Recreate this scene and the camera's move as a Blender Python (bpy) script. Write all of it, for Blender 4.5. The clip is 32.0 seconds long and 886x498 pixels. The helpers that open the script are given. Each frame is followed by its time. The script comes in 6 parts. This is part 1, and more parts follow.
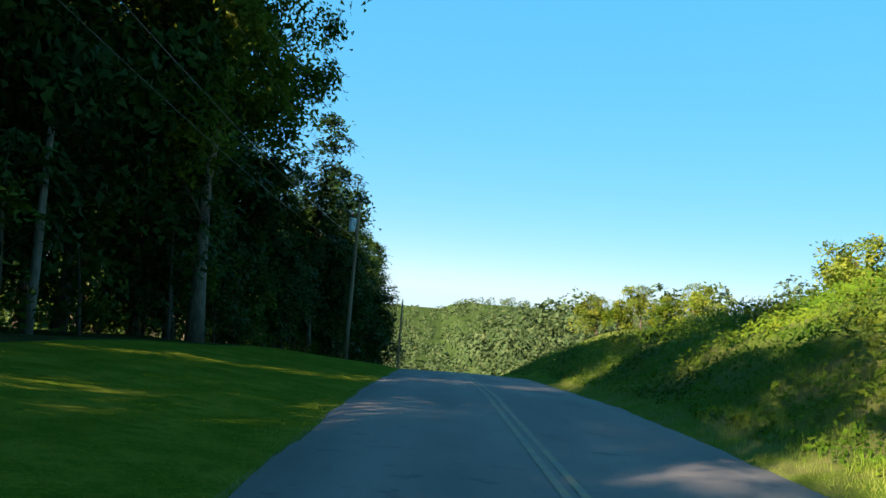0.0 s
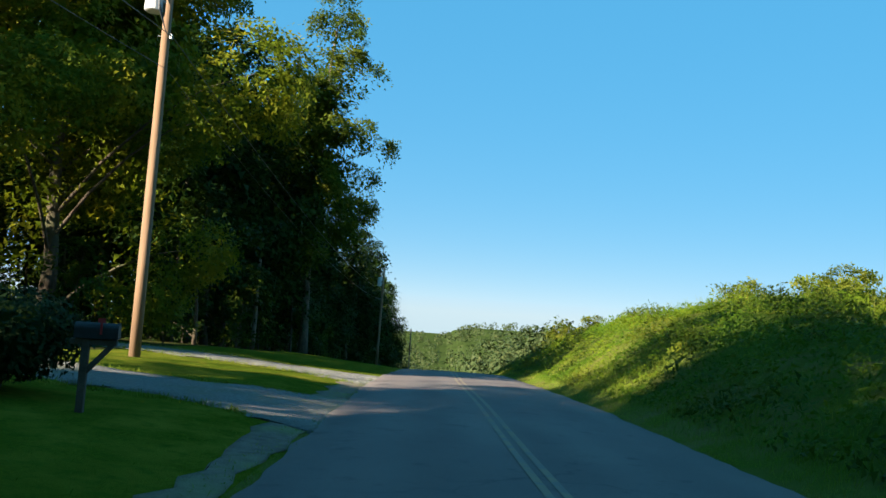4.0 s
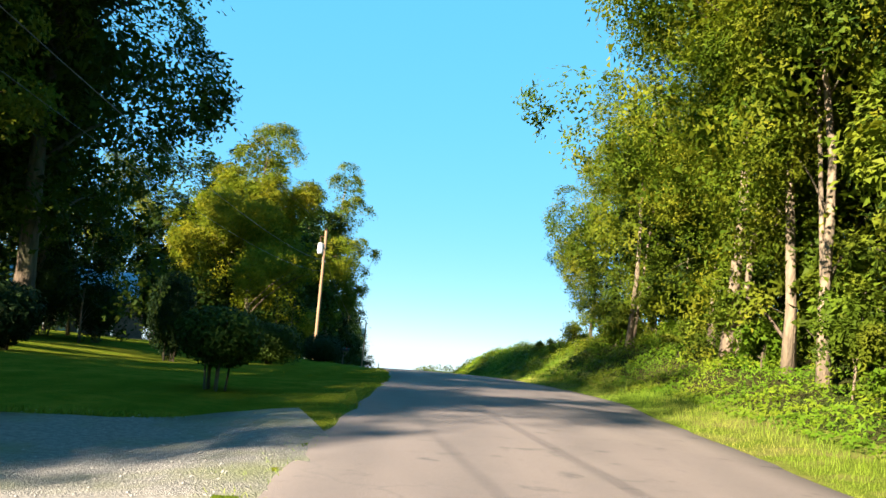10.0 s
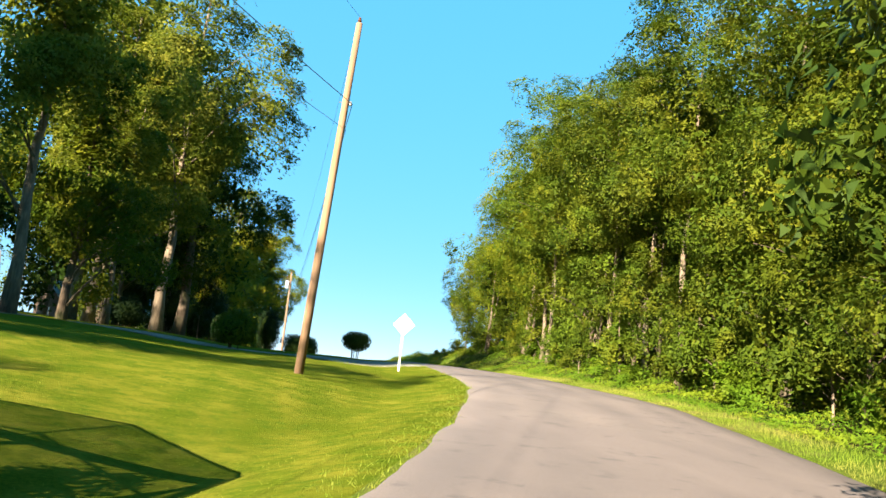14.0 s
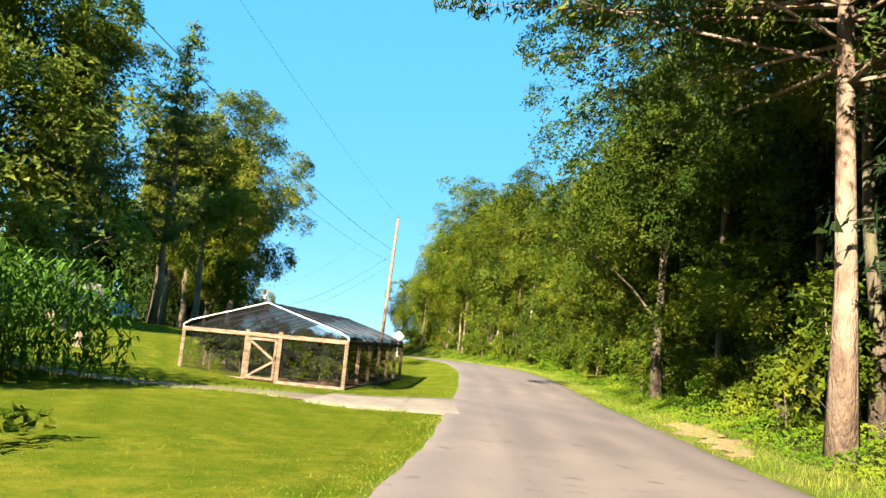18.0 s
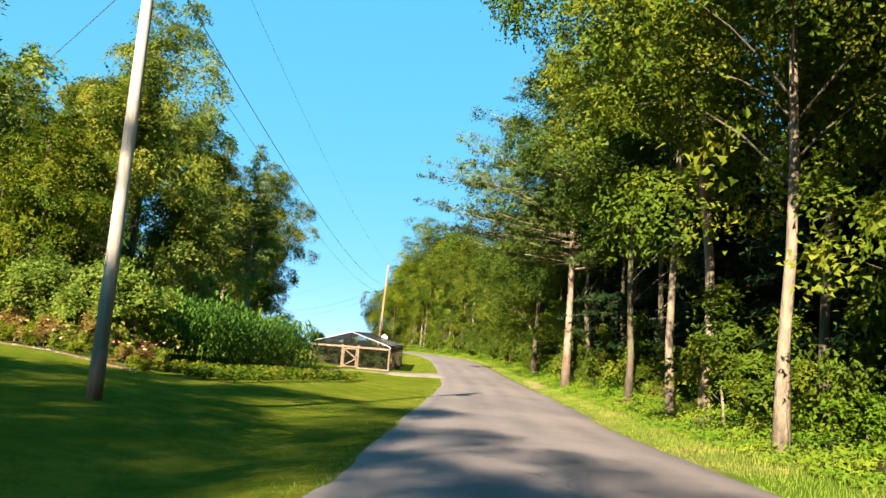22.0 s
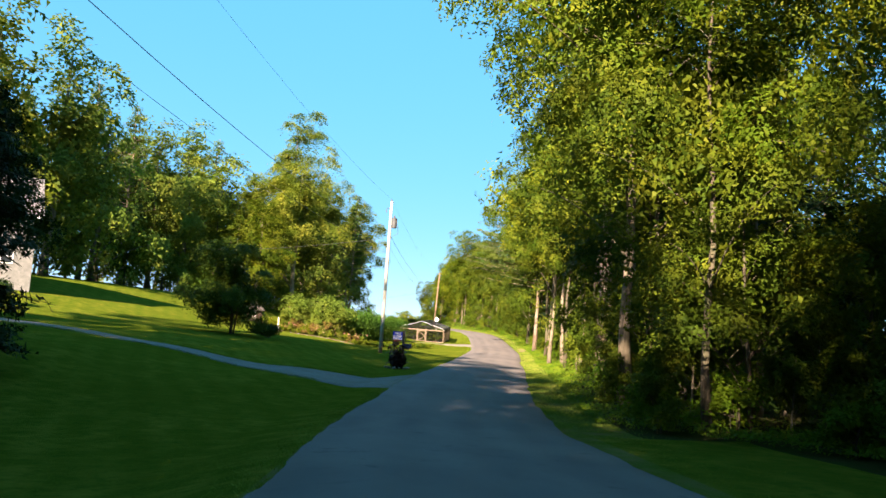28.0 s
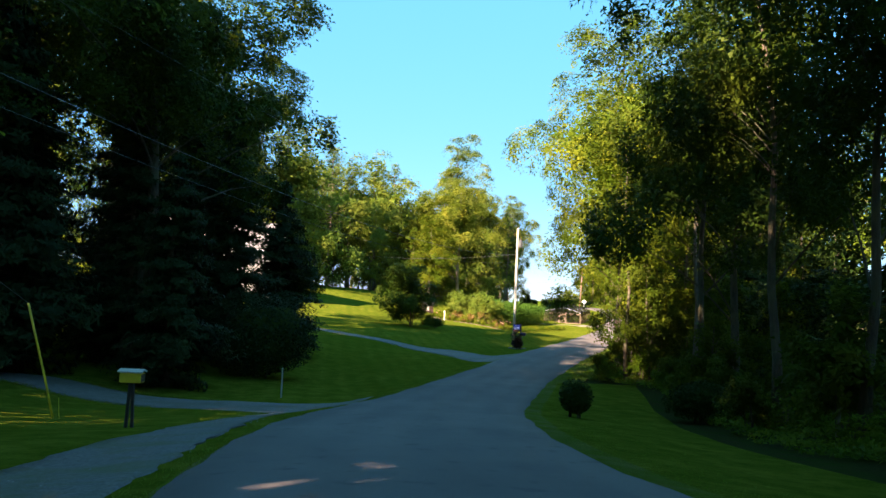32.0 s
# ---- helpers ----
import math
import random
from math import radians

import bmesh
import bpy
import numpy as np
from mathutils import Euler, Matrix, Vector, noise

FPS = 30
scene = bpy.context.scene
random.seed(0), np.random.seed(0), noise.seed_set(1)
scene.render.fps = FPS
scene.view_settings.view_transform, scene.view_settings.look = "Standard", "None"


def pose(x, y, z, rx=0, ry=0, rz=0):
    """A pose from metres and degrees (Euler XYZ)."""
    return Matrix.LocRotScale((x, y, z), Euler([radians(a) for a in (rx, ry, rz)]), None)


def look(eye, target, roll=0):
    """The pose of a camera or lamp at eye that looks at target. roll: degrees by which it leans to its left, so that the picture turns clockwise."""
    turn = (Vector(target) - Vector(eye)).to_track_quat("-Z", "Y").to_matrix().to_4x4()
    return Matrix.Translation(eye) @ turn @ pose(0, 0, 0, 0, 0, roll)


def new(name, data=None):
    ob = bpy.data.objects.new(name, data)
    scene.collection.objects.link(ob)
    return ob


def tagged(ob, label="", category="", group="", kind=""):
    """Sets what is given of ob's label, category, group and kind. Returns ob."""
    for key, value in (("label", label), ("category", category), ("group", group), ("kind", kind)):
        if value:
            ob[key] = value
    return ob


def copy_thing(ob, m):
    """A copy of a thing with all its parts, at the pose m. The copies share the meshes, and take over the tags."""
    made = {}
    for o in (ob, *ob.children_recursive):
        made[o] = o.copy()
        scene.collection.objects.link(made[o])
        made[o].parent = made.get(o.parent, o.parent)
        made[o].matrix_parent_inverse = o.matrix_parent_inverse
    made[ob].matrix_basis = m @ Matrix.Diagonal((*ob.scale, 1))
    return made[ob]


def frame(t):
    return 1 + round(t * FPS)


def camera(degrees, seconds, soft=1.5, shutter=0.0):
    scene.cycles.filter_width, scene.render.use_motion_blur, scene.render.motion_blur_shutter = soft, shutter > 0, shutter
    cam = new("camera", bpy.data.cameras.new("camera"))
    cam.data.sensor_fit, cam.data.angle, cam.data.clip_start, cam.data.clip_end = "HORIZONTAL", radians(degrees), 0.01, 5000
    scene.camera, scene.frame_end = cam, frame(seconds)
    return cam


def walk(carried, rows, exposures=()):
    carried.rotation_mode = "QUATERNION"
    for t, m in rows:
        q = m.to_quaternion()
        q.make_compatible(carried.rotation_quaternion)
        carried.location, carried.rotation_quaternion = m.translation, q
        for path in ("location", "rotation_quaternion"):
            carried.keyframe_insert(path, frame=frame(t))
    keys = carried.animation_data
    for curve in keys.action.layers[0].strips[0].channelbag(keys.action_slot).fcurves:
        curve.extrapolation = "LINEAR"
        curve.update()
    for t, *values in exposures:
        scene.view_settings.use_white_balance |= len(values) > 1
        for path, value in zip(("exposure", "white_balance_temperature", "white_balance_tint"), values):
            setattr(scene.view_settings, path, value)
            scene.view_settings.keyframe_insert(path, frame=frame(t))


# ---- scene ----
cam = camera(57.3, 32.0)
METRES, EYE, TILT, LEAN, TURN = 285.0, 1.55, 0.0, 0.0, 0.0
ROWS = [
    (0.0, 0.0, 0.0, 0.0, -0.21, 2.59, -4.62),
    (0.5, 0.0003, -0.0133, 0.0006, -0.15, 2.81, -4.5),
    (1.0, 0.0006, -0.0267, 0.0012, -0.12, 3.02, -4.36),
    (1.5, 0.001, -0.0402, 0.0017, -0.09, 3.25, -4.24),
    (2.0, 0.0013, -0.054, 0.0021, -0.09, 3.48, -4.21),
    (2.5, 0.0016, -0.068, 0.0025, -0.07, 3.71, -4.13),
    (4.5, 0.003, -0.1213, 0.0043, 0.2, 4.55, -3.9),
    (5.0, 0.0037, -0.136, 0.0045, 0.28, 4.76, -3.87),
    (5.5, 0.0045, -0.1507, 0.0046, 0.32, 4.98, -3.94),
    (6.0, 0.005, -0.1654, 0.0047, 0.27, 5.21, -4.06),
    (6.5, 0.0054, -0.1801, 0.0047, 0.15, 5.47, -4.17),
    (7.0, 0.0054, -0.1946, 0.0047, -0.08, 5.75, -4.26),
    (7.5, 0.0051, -0.2089, 0.0046, -0.43, 6.06, -4.39),
    (8.0, 0.0041, -0.2223, 0.0042, -0.87, 6.39, -4.27),
    (8.5, 0.0035, -0.2375, 0.0038, -1.33, 6.67, -4.37),
    (9.0, 0.0027, -0.2524, 0.0033, -1.83, 6.98, -4.55),
    (9.5, 0.0018, -0.2673, 0.0029, -2.36, 7.25, -4.65),
    (10.0, 0.0005, -0.2826, 0.0022, -2.97, 7.55, -4.84),
    (10.5, -0.0013, -0.2979, 0.0016, -3.76, 7.82, -4.95),
    (11.0, -0.0032, -0.3129, 0.001, -4.72, 8.09, -5.12),
    (11.5, -0.006, -0.3288, 0.0002, -5.89, 8.37, -5.45),
    (12.0, -0.0101, -0.3448, -0.0009, -7.24, 8.65, -5.75),
    (12.5, -0.0148, -0.3609, -0.0019, -8.59, 8.88, -5.99),
    (13.0, -0.0203, -0.3769, -0.0029, -9.91, 9.06, -6.11),
    (13.5, -0.0263, -0.3931, -0.0041, -11.21, 9.31, -6.16),
    (14.0, -0.0325, -0.4094, -0.0052, -12.4, 9.46, -6.14),
    (14.5, -0.0389, -0.4258, -0.0063, -13.5, 9.6, -6.1),
    (16.5, -0.0663, -0.4928, -0.0095, -17.26, 9.61, -5.44),
    (17.0, -0.0738, -0.5088, -0.01, -18.16, 9.57, -5.31),
    (17.5, -0.0815, -0.525, -0.0104, -19.04, 9.51, -5.13),
    (18.0, -0.0892, -0.5412, -0.0109, -19.84, 9.46, -4.95),
    (18.5, -0.0969, -0.5573, -0.0112, -20.57, 9.35, -4.72),
    (19.0, -0.1047, -0.5731, -0.0117, -21.2, 9.28, -4.58),
    (19.5, -0.1125, -0.5887, -0.0121, -21.69, 9.16, -4.46),
    (20.0, -0.1198, -0.6043, -0.0123, -22.1, 9.05, -4.26),
    (20.5, -0.127, -0.6198, -0.0124, -22.54, 8.97, -4.12),
    (21.0, -0.1342, -0.6352, -0.0125, -22.99, 8.91, -4.01),
    (21.5, -0.1416, -0.6506, -0.0126, -23.42, 8.84, -3.97),
    (22.0, -0.1489, -0.6657, -0.013, -23.8, 8.87, -4.12),
    (22.5, -0.1565, -0.6811, -0.0131, -24.09, 8.84, -4.18),
    (23.0, -0.1638, -0.6964, -0.0134, -24.24, 8.82, -4.2),
    (23.5, -0.1714, -0.7119, -0.0137, -24.35, 8.79, -4.23),
    (24.0, -0.1786, -0.7276, -0.0141, -24.35, 8.72, -4.21),
    (24.5, -0.1855, -0.7432, -0.0145, -24.27, 8.6, -4.31),
    (25.0, -0.1921, -0.7586, -0.0145, -24.08, 8.41, -4.26),
    (25.5, -0.1984, -0.7741, -0.0145, -23.76, 8.18, -4.26),
    (27.5, -0.218, -0.8335, -0.0126, -21.7, 6.89, -4.04),
    (28.0, -0.2218, -0.8463, -0.0117, -20.84, 6.47, -3.94),
    (28.5, -0.2249, -0.8586, -0.0108, -19.82, 6.07, -3.83),
    (29.0, -0.2274, -0.8708, -0.0097, -17.61, 5.42, -3.64),
    (29.5, -0.2297, -0.8838, -0.0087, -15.02, 4.83, -3.34),
    (30.0, -0.2314, -0.8976, -0.0077, -12.07, 4.25, -3.14),
    (30.5, -0.2322, -0.911, -0.0068, -10.84, 4.1, -2.98),
    (31.0, -0.2325, -0.9248, -0.0057, -9.82, 4.0, -2.83),
    (31.5, -0.2324, -0.939, -0.0047, -8.96, 3.93, -2.7),
    (32.0, -0.2322, -0.9533, -0.0037, -8.26, 3.89, -2.61),
]
EXPOSURES = [(0, 2.25, 6500, 10), (2.5, 2.0, 6500, 10), (6, 1.9, 6500, 10), (8, 2.2, 6600, 11), (9.5, 2.55, 6800, 11.5), (19, 2.55, 6750, 11.5), (22, 2.45, 6700, 11.5), (25, 2.45, 6800, 13), (28, 2.55, 7100, 18), (30, 2.7, 7300, 22), (32, 2.75, 7300, 22)]
walk(cam, [(t, pose(0, 0, EYE, TILT, LEAN, TURN) @ pose(METRES * x, METRES * y, METRES * z, 90 + pitch, roll, yaw)) for t, x, y, z, yaw, pitch, roll in ROWS], EXPOSURES)

# ---------------------------------------------------------------- light
SUN_AZ, SUN_EL = 224.6, 26.5
world = bpy.data.worlds.new("world")
scene.world = world
world.use_nodes = True
wn = world.node_tree.nodes
sky = wn.new("ShaderNodeTexSky")
sky.sky_type, sky.sun_disc = "NISHITA", False
sky.sun_elevation, sky.sun_rotation = radians(SUN_EL), radians(SUN_AZ)
sky.altitude, sky.air_density, sky.dust_density, sky.ozone_density = 150.0, 0.6, 0.0, 2.6
soft_sky = wn.new("ShaderNodeGamma")
soft_sky.inputs["Gamma"].default_value = 0.22
vivid = wn.new("ShaderNodeHueSaturation")
vivid.inputs["Hue"].default_value = 0.483
vivid.inputs["Saturation"].default_value = 3.5
world.node_tree.links.new(sky.outputs[0], soft_sky.inputs["Color"])
world.node_tree.links.new(soft_sky.outputs[0], vivid.inputs["Color"])
tint = wn.new("ShaderNodeMix")
tint.data_type, tint.blend_type = "RGBA", "MULTIPLY"
tint.inputs[0].default_value, tint.inputs[7].default_value = 1.0, (0.97, 1.0, 1.04, 1)
world.node_tree.links.new(vivid.outputs[0], tint.inputs[6])
clear = wn.new("ShaderNodeMix")
clear.data_type = "RGBA"
clear.inputs[0].default_value, clear.inputs[7].default_value = 0.28, (0.22, 0.8, 1.5, 1)
world.node_tree.links.new(tint.outputs[2], clear.inputs[6])
world.node_tree.links.new(clear.outputs[2], wn["Background"].inputs[0])
wn["Background"].inputs[1].default_value = 0.158
sun_data = bpy.data.lights.new("sun", "SUN")
sun_data.energy, sun_data.angle, sun_data.color = 5.0, radians(0.5), (1.0, 0.88, 0.7)
sun = new("sun", sun_data)
sun_to = Vector((math.sin(radians(SUN_AZ)) * math.cos(radians(SUN_EL)), math.cos(radians(SUN_AZ)) * math.cos(radians(SUN_EL)), math.sin(radians(SUN_EL))))
sun.matrix_world = look(sun_to * 200, (0, 0, 0))

# ---------------------------------------------------------------- materials
def nodes_of(name):
    m = bpy.data.materials.new(name)
    m.use_nodes = True
    nt = m.node_tree
    return m, nt.nodes, nt.links, nt.nodes["Principled BSDF"]


def mixed(n, l, fac, a, b, kind="MIX"):
    """A colour mix; fac, a and b are sockets or values."""
    x = n.new("ShaderNodeMix")
    x.data_type, x.blend_type = "RGBA", kind
    for sock, v in ((x.inputs[0], fac), (x.inputs[6], a), (x.inputs[7], b)):
        if hasattr(v, "is_linked"):
            l.new(v, sock)
        else:
            sock.default_value = v if isinstance(v, (int, float)) else (*v[:3], 1)
    return x.outputs[2]


def noised(n, l, scale, detail=4.0, lo=0.35, hi=0.65, stretch=None, rough=0.55):
    tc = n.new("ShaderNodeTexCoord")
    src = tc.outputs["Object"]
    if stretch:
        mp = n.new("ShaderNodeMapping")
        mp.inputs["Scale"].default_value = stretch
        l.new(src, mp.inputs["Vector"])
        src = mp.outputs[0]
    t = n.new("ShaderNodeTexNoise")
    t.inputs["Scale"].default_value, t.inputs["Detail"].default_value, t.inputs["Roughness"].default_value = scale, detail, rough
    l.new(src, t.inputs["Vector"])
    r = n.new("ShaderNodeMapRange")
    r.inputs[1].default_value, r.inputs[2].default_value = lo, hi
    l.new(t.outputs[0], r.inputs[0])
    return r.outputs[0]


def bumped(n, l, bsdf, height, strength, dist=0.02):
    b = n.new("ShaderNodeBump")
    b.inputs["Strength"].default_value, b.inputs["Distance"].default_value = strength, dist
    l.new(height, b.inputs["Height"])
    l.new(b.outputs[0], bsdf.inputs["Normal"])


def surface(name, a, b, scale=4.0, rough=0.8, fine=60.0, bump=0.3, dist=0.01, metal=0.0, c=None, cscale=0.4, stretch=None, spec=0.3):
    """Two tones of one surface, a fine grain, and large stains c."""
    m, n, l, p = nodes_of(name)
    col = mixed(n, l, noised(n, l, scale, 5, stretch=stretch), a, b)
    grain = noised(n, l, fine, 3, 0.25, 0.75, stretch=stretch)
    col = mixed(n, l, 0.35, col, mixed(n, l, grain, (0.5, 0.5, 0.5), (1.0, 1.0, 1.0)), "MULTIPLY")
    if c:
        col = mixed(n, l, noised(n, l, cscale, 3, 0.45, 0.75), col, c)
    l.new(col, p.inputs["Base Color"])
    p.inputs["Roughness"].default_value, p.inputs["Metallic"].default_value = rough, metal
    p.inputs["Specular IOR Level"].default_value = spec
    if bump:
        bumped(n, l, p, grain, bump, dist)
    return m


TONE = 1.0


def foliage(name, dark, light, warm, thin=0.35, gloss=0.55):
    """Leaves: each leaf and each plant has its own tone; light shines through them."""
    m, n, l, p = nodes_of(name)
    geo, info = n.new("ShaderNodeNewGeometry"), n.new("ShaderNodeObjectInfo")
    each = n.new("ShaderNodeMapRange")
    each.inputs[3].default_value, each.inputs[4].default_value = 0.2, 0.75
    l.new(geo.outputs["Random Per Island"], each.inputs[0])
    col = mixed(n, l, each.outputs[0], dark, light)
    col = mixed(n, l, noised(n, l, 1.1, 2, 0.4, 0.75), col, dark)
    col = mixed(n, l, noised(n, l, 0.5, 2, 0.45, 0.7), col, warm)
    col = mixed(n, l, 1.0, col, (TONE, TONE, TONE), "MULTIPLY")
    hs = n.new("ShaderNodeHueSaturation")
    mr = n.new("ShaderNodeMapRange")
    mr.inputs[3].default_value, mr.inputs[4].default_value = 0.75, 1.2
    l.new(info.outputs["Random"], mr.inputs[0])
    l.new(mr.outputs[0], hs.inputs["Value"])
    l.new(col, hs.inputs["Color"])
    col = hs.outputs[0]
    l.new(col, p.inputs["Base Color"])
    p.inputs["Roughness"].default_value = gloss
    p.inputs["Specular IOR Level"].default_value = 0.05
    tr, mx = n.new("ShaderNodeBsdfTranslucent"), n.new("ShaderNodeMixShader")
    l.new(mixed(n, l, 0.5, col, (0.9, 0.95, 0.25), "MULTIPLY"), tr.inputs[0])
    l.new(p.outputs[0], mx.inputs[1])
    l.new(tr.outputs[0], mx.inputs[2])
    mx.inputs[0].default_value = thin
    l.new(mx.outputs[0], n["Material Output"].inputs[0])
    return m


def ground_mat(name, a, b, c, d, fine=18.0, bump=0.6, streak=None, stripes=False):
    """Turf or soil at three scales: blades, tufts and broad patches."""
    m, n, l, p = nodes_of(name)
    col = mixed(n, l, noised(n, l, fine, 4, 0.3, 0.7, stretch=streak), a, b)
    col = mixed(n, l, noised(n, l, 1.1, 4, 0.4, 0.7), col, c)
    col = mixed(n, l, noised(n, l, 0.13, 3, 0.45, 0.7), col, d)
    if stripes:
        col = mixed(n, l, noised(n, l, 3.6, 5, 0.5, 0.75), col, (0.06, 0.105, 0.01))
        wave, tc = n.new("ShaderNodeTexWave"), n.new("ShaderNodeTexCoord")
        wave.bands_direction = "X"
        wave.inputs["Scale"].default_value, wave.inputs["Distortion"].default_value = 0.24, 3.0
        wave.inputs["Detail"].default_value, wave.inputs["Detail Scale"].default_value = 3.0, 0.35
        l.new(tc.outputs["Object"], wave.inputs["Vector"])
        col = mixed(n, l, wave.outputs["Fac"], mixed(n, l, 0.28, col, (0.5, 0.72, 0.5), "MULTIPLY"), col)
    grain = noised(n, l, fine * 4, 3, 0.2, 0.8)
    col = mixed(n, l, 0.5, col, mixed(n, l, grain, (0.45, 0.45, 0.45), (1.1, 1.1, 1.1)), "MULTIPLY")
    l.new(col, p.inputs["Base Color"])
    p.inputs["Roughness"].default_value, p.inputs["Specular IOR Level"].default_value = 0.95, 0.0
    bumped(n, l, p, grain, bump, 0.04)
    return m


def asphalt_mat():
    m, n, l, p = nodes_of("worn asphalt")
    col = mixed(n, l, noised(n, l, 0.5, 5, 0.35, 0.7, stretch=(1.0, 0.25, 1.0)), (0.168, 0.138, 0.126), (0.124, 0.104, 0.097))
    col = mixed(n, l, noised(n, l, 0.12, 3, 0.5, 0.7), col, (0.19, 0.157, 0.138))
    lane, wave, band = n.new("ShaderNodeAttribute"), n.new("ShaderNodeMath"), n.new("ShaderNodeMapRange")
    lane.attribute_name = "across"
    wave.operation = "MULTIPLY"
    wave.inputs[1].default_value = 25.1
    l.new(lane.outputs["Fac"], wave.inputs[0])
    ripple = n.new("ShaderNodeMath")
    ripple.operation = "SINE"
    l.new(wave.outputs[0], ripple.inputs[0])
    band.inputs[1].default_value, band.inputs[2].default_value, band.inputs[3].default_value, band.inputs[4].default_value = -1.0, 1.0, 0.0, 0.7
    l.new(ripple.outputs[0], band.inputs[0])
    worn = n.new("ShaderNodeMath")
    worn.operation = "MULTIPLY"
    l.new(band.outputs[0], worn.inputs[0])
    l.new(noised(n, l, 0.22, 4, 0.35, 0.65), worn.inputs[1])
    col = mixed(n, l, worn.outputs[0], col, (0.098, 0.084, 0.08))
    col = mixed(n, l, noised(n, l, 2.2, 4, 0.6, 0.72), col, (0.09, 0.078, 0.074))
    grain = noised(n, l, 55.0, 3, 0.25, 0.75)
    col = mixed(n, l, 0.5, col, mixed(n, l, grain, (0.5, 0.5, 0.5), (1.15, 1.15, 1.15)), "MULTIPLY")
    tc, v = n.new("ShaderNodeTexCoord"), n.new("ShaderNodeTexVoronoi")
    v.feature, v.distance = "DISTANCE_TO_EDGE", "EUCLIDEAN"
    v.inputs["Scale"].default_value = 0.28
    dn = n.new("ShaderNodeTexNoise")
    dn.inputs["Scale"].default_value = 1.3
    l.new(tc.outputs["Object"], dn.inputs["Vector"])
    add = n.new("ShaderNodeVectorMath")
    l.new(tc.outputs["Object"], add.inputs[0])
    l.new(dn.outputs[1], add.inputs[1])
    l.new(add.outputs[0], v.inputs["Vector"])
    r = n.new("ShaderNodeMapRange")
    r.inputs[1].default_value, r.inputs[2].default_value, r.inputs[3].default_value, r.inputs[4].default_value = 0.0, 0.012, 0.6, 0.0
    l.new(v.outputs[0], r.inputs[0])
    gap = n.new("ShaderNodeMath")
    gap.operation = "MULTIPLY"
    l.new(r.outputs[0], gap.inputs[0])
    l.new(noised(n, l, 0.09, 2, 0.5, 0.65), gap.inputs[1])
    col = mixed(n, l, gap.outputs[0], col, (0.05, 0.05, 0.05))
    l.new(col, p.inputs["Base Color"])
    p.inputs["Roughness"].default_value, p.inputs["Specular IOR Level"].default_value = 0.85, 0.3
    bumped(n, l, p, grain, 0.5, 0.006)
    return m


def line_mat():
    m, n, l, p = nodes_of("worn yellow line")
    col = mixed(n, l, noised(n, l, 3.0, 5, 0.42, 0.58), (0.2, 0.15, 0.085), (0.14, 0.122, 0.102))
    l.new(col, p.inputs["Base Color"])
    p.inputs["Roughness"].default_value = 0.8
    return m


M_ASPHALT, M_LINE = asphalt_mat(), line_mat()
M_LAWN = ground_mat("mown lawn", (0.058, 0.088, 0.008), (0.128, 0.156, 0.014), (0.186, 0.176, 0.022), (0.092, 0.115, 0.01), stripes=True)
M_VERGE = ground_mat("rough verge", (0.064, 0.104, 0.012), (0.136, 0.168, 0.024), (0.176, 0.152, 0.056), (0.072, 0.12, 0.0145))
M_LITTER = ground_mat("leaf litter", (0.03, 0.035, 0.012), (0.06, 0.055, 0.02), (0.03, 0.055, 0.01), (0.045, 0.04, 0.016), fine=9.0)
M_FARGROUND = ground_mat("wooded ground", (0.03, 0.05, 0.012), (0.05, 0.08, 0.02), (0.05, 0.07, 0.02), (0.04, 0.06, 0.02), fine=0.3)
M_GRAVEL = surface("pale gravel", (0.24, 0.225, 0.205), (0.14, 0.133, 0.122), 14, 0.9, 40, 0.9, 0.03, c=(0.14, 0.15, 0.07), cscale=0.7)
M_DRIVE = surface("grey tarred drive", (0.22, 0.195, 0.17), (0.145, 0.13, 0.113), 7, 0.9, 45, 0.7, 0.02, c=(0.11, 0.105, 0.07), cscale=0.5)
M_CONCRETE = surface("pale concrete", (0.255, 0.215, 0.165), (0.19, 0.16, 0.125), 2.5, 0.85, 50, 0.25, c=(0.14, 0.12, 0.095), cscale=0.9)
M_SOIL = surface("bare soil", (0.16, 0.09, 0.05), (0.1, 0.06, 0.035), 5, 0.95, 30, 0.8, 0.03)
M_BARK = surface("grey brown bark", (0.13, 0.095, 0.065), (0.06, 0.045, 0.032), 9, 0.95, 26, 0.9, 0.03, stretch=(1, 1, 0.2), c=(0.1, 0.11, 0.05), cscale=0.8)
M_PALEBARK = surface("pale grey bark", (0.27, 0.205, 0.14), (0.13, 0.1, 0.072), 7, 0.95, 22, 0.8, 0.03, stretch=(1, 1, 0.25), c=(0.12, 0.1, 0.07), cscale=0.9)
M_REDBARK = surface("flaky reddish bark", (0.235, 0.16, 0.11), (0.11, 0.075, 0.052), 6, 0.95, 20, 0.9, 0.04, stretch=(1, 1, 0.3), c=(0.3, 0.24, 0.18), cscale=0.7)
# Dark tone painted in for leaves shaded deep inside a hedge.
L_CORE = foliage("shaded inner leaves and twigs", (0.015, 0.03, 0.005), (0.035, 0.06, 0.009), (0.045, 0.065, 0.01), 0.15, 0.9)
L_OAK = foliage("oak leaves", (0.035, 0.066, 0.007), (0.11, 0.155, 0.012), (0.155, 0.165, 0.014))
L_BRIGHT = foliage("bright green leaves", (0.036, 0.072, 0.006), (0.12, 0.165, 0.011), (0.175, 0.18, 0.013), 0.45)
L_GOLD = foliage("yellowing maple leaves", (0.06, 0.095, 0.007), (0.17, 0.2, 0.011), (0.235, 0.21, 0.014), 0.4)
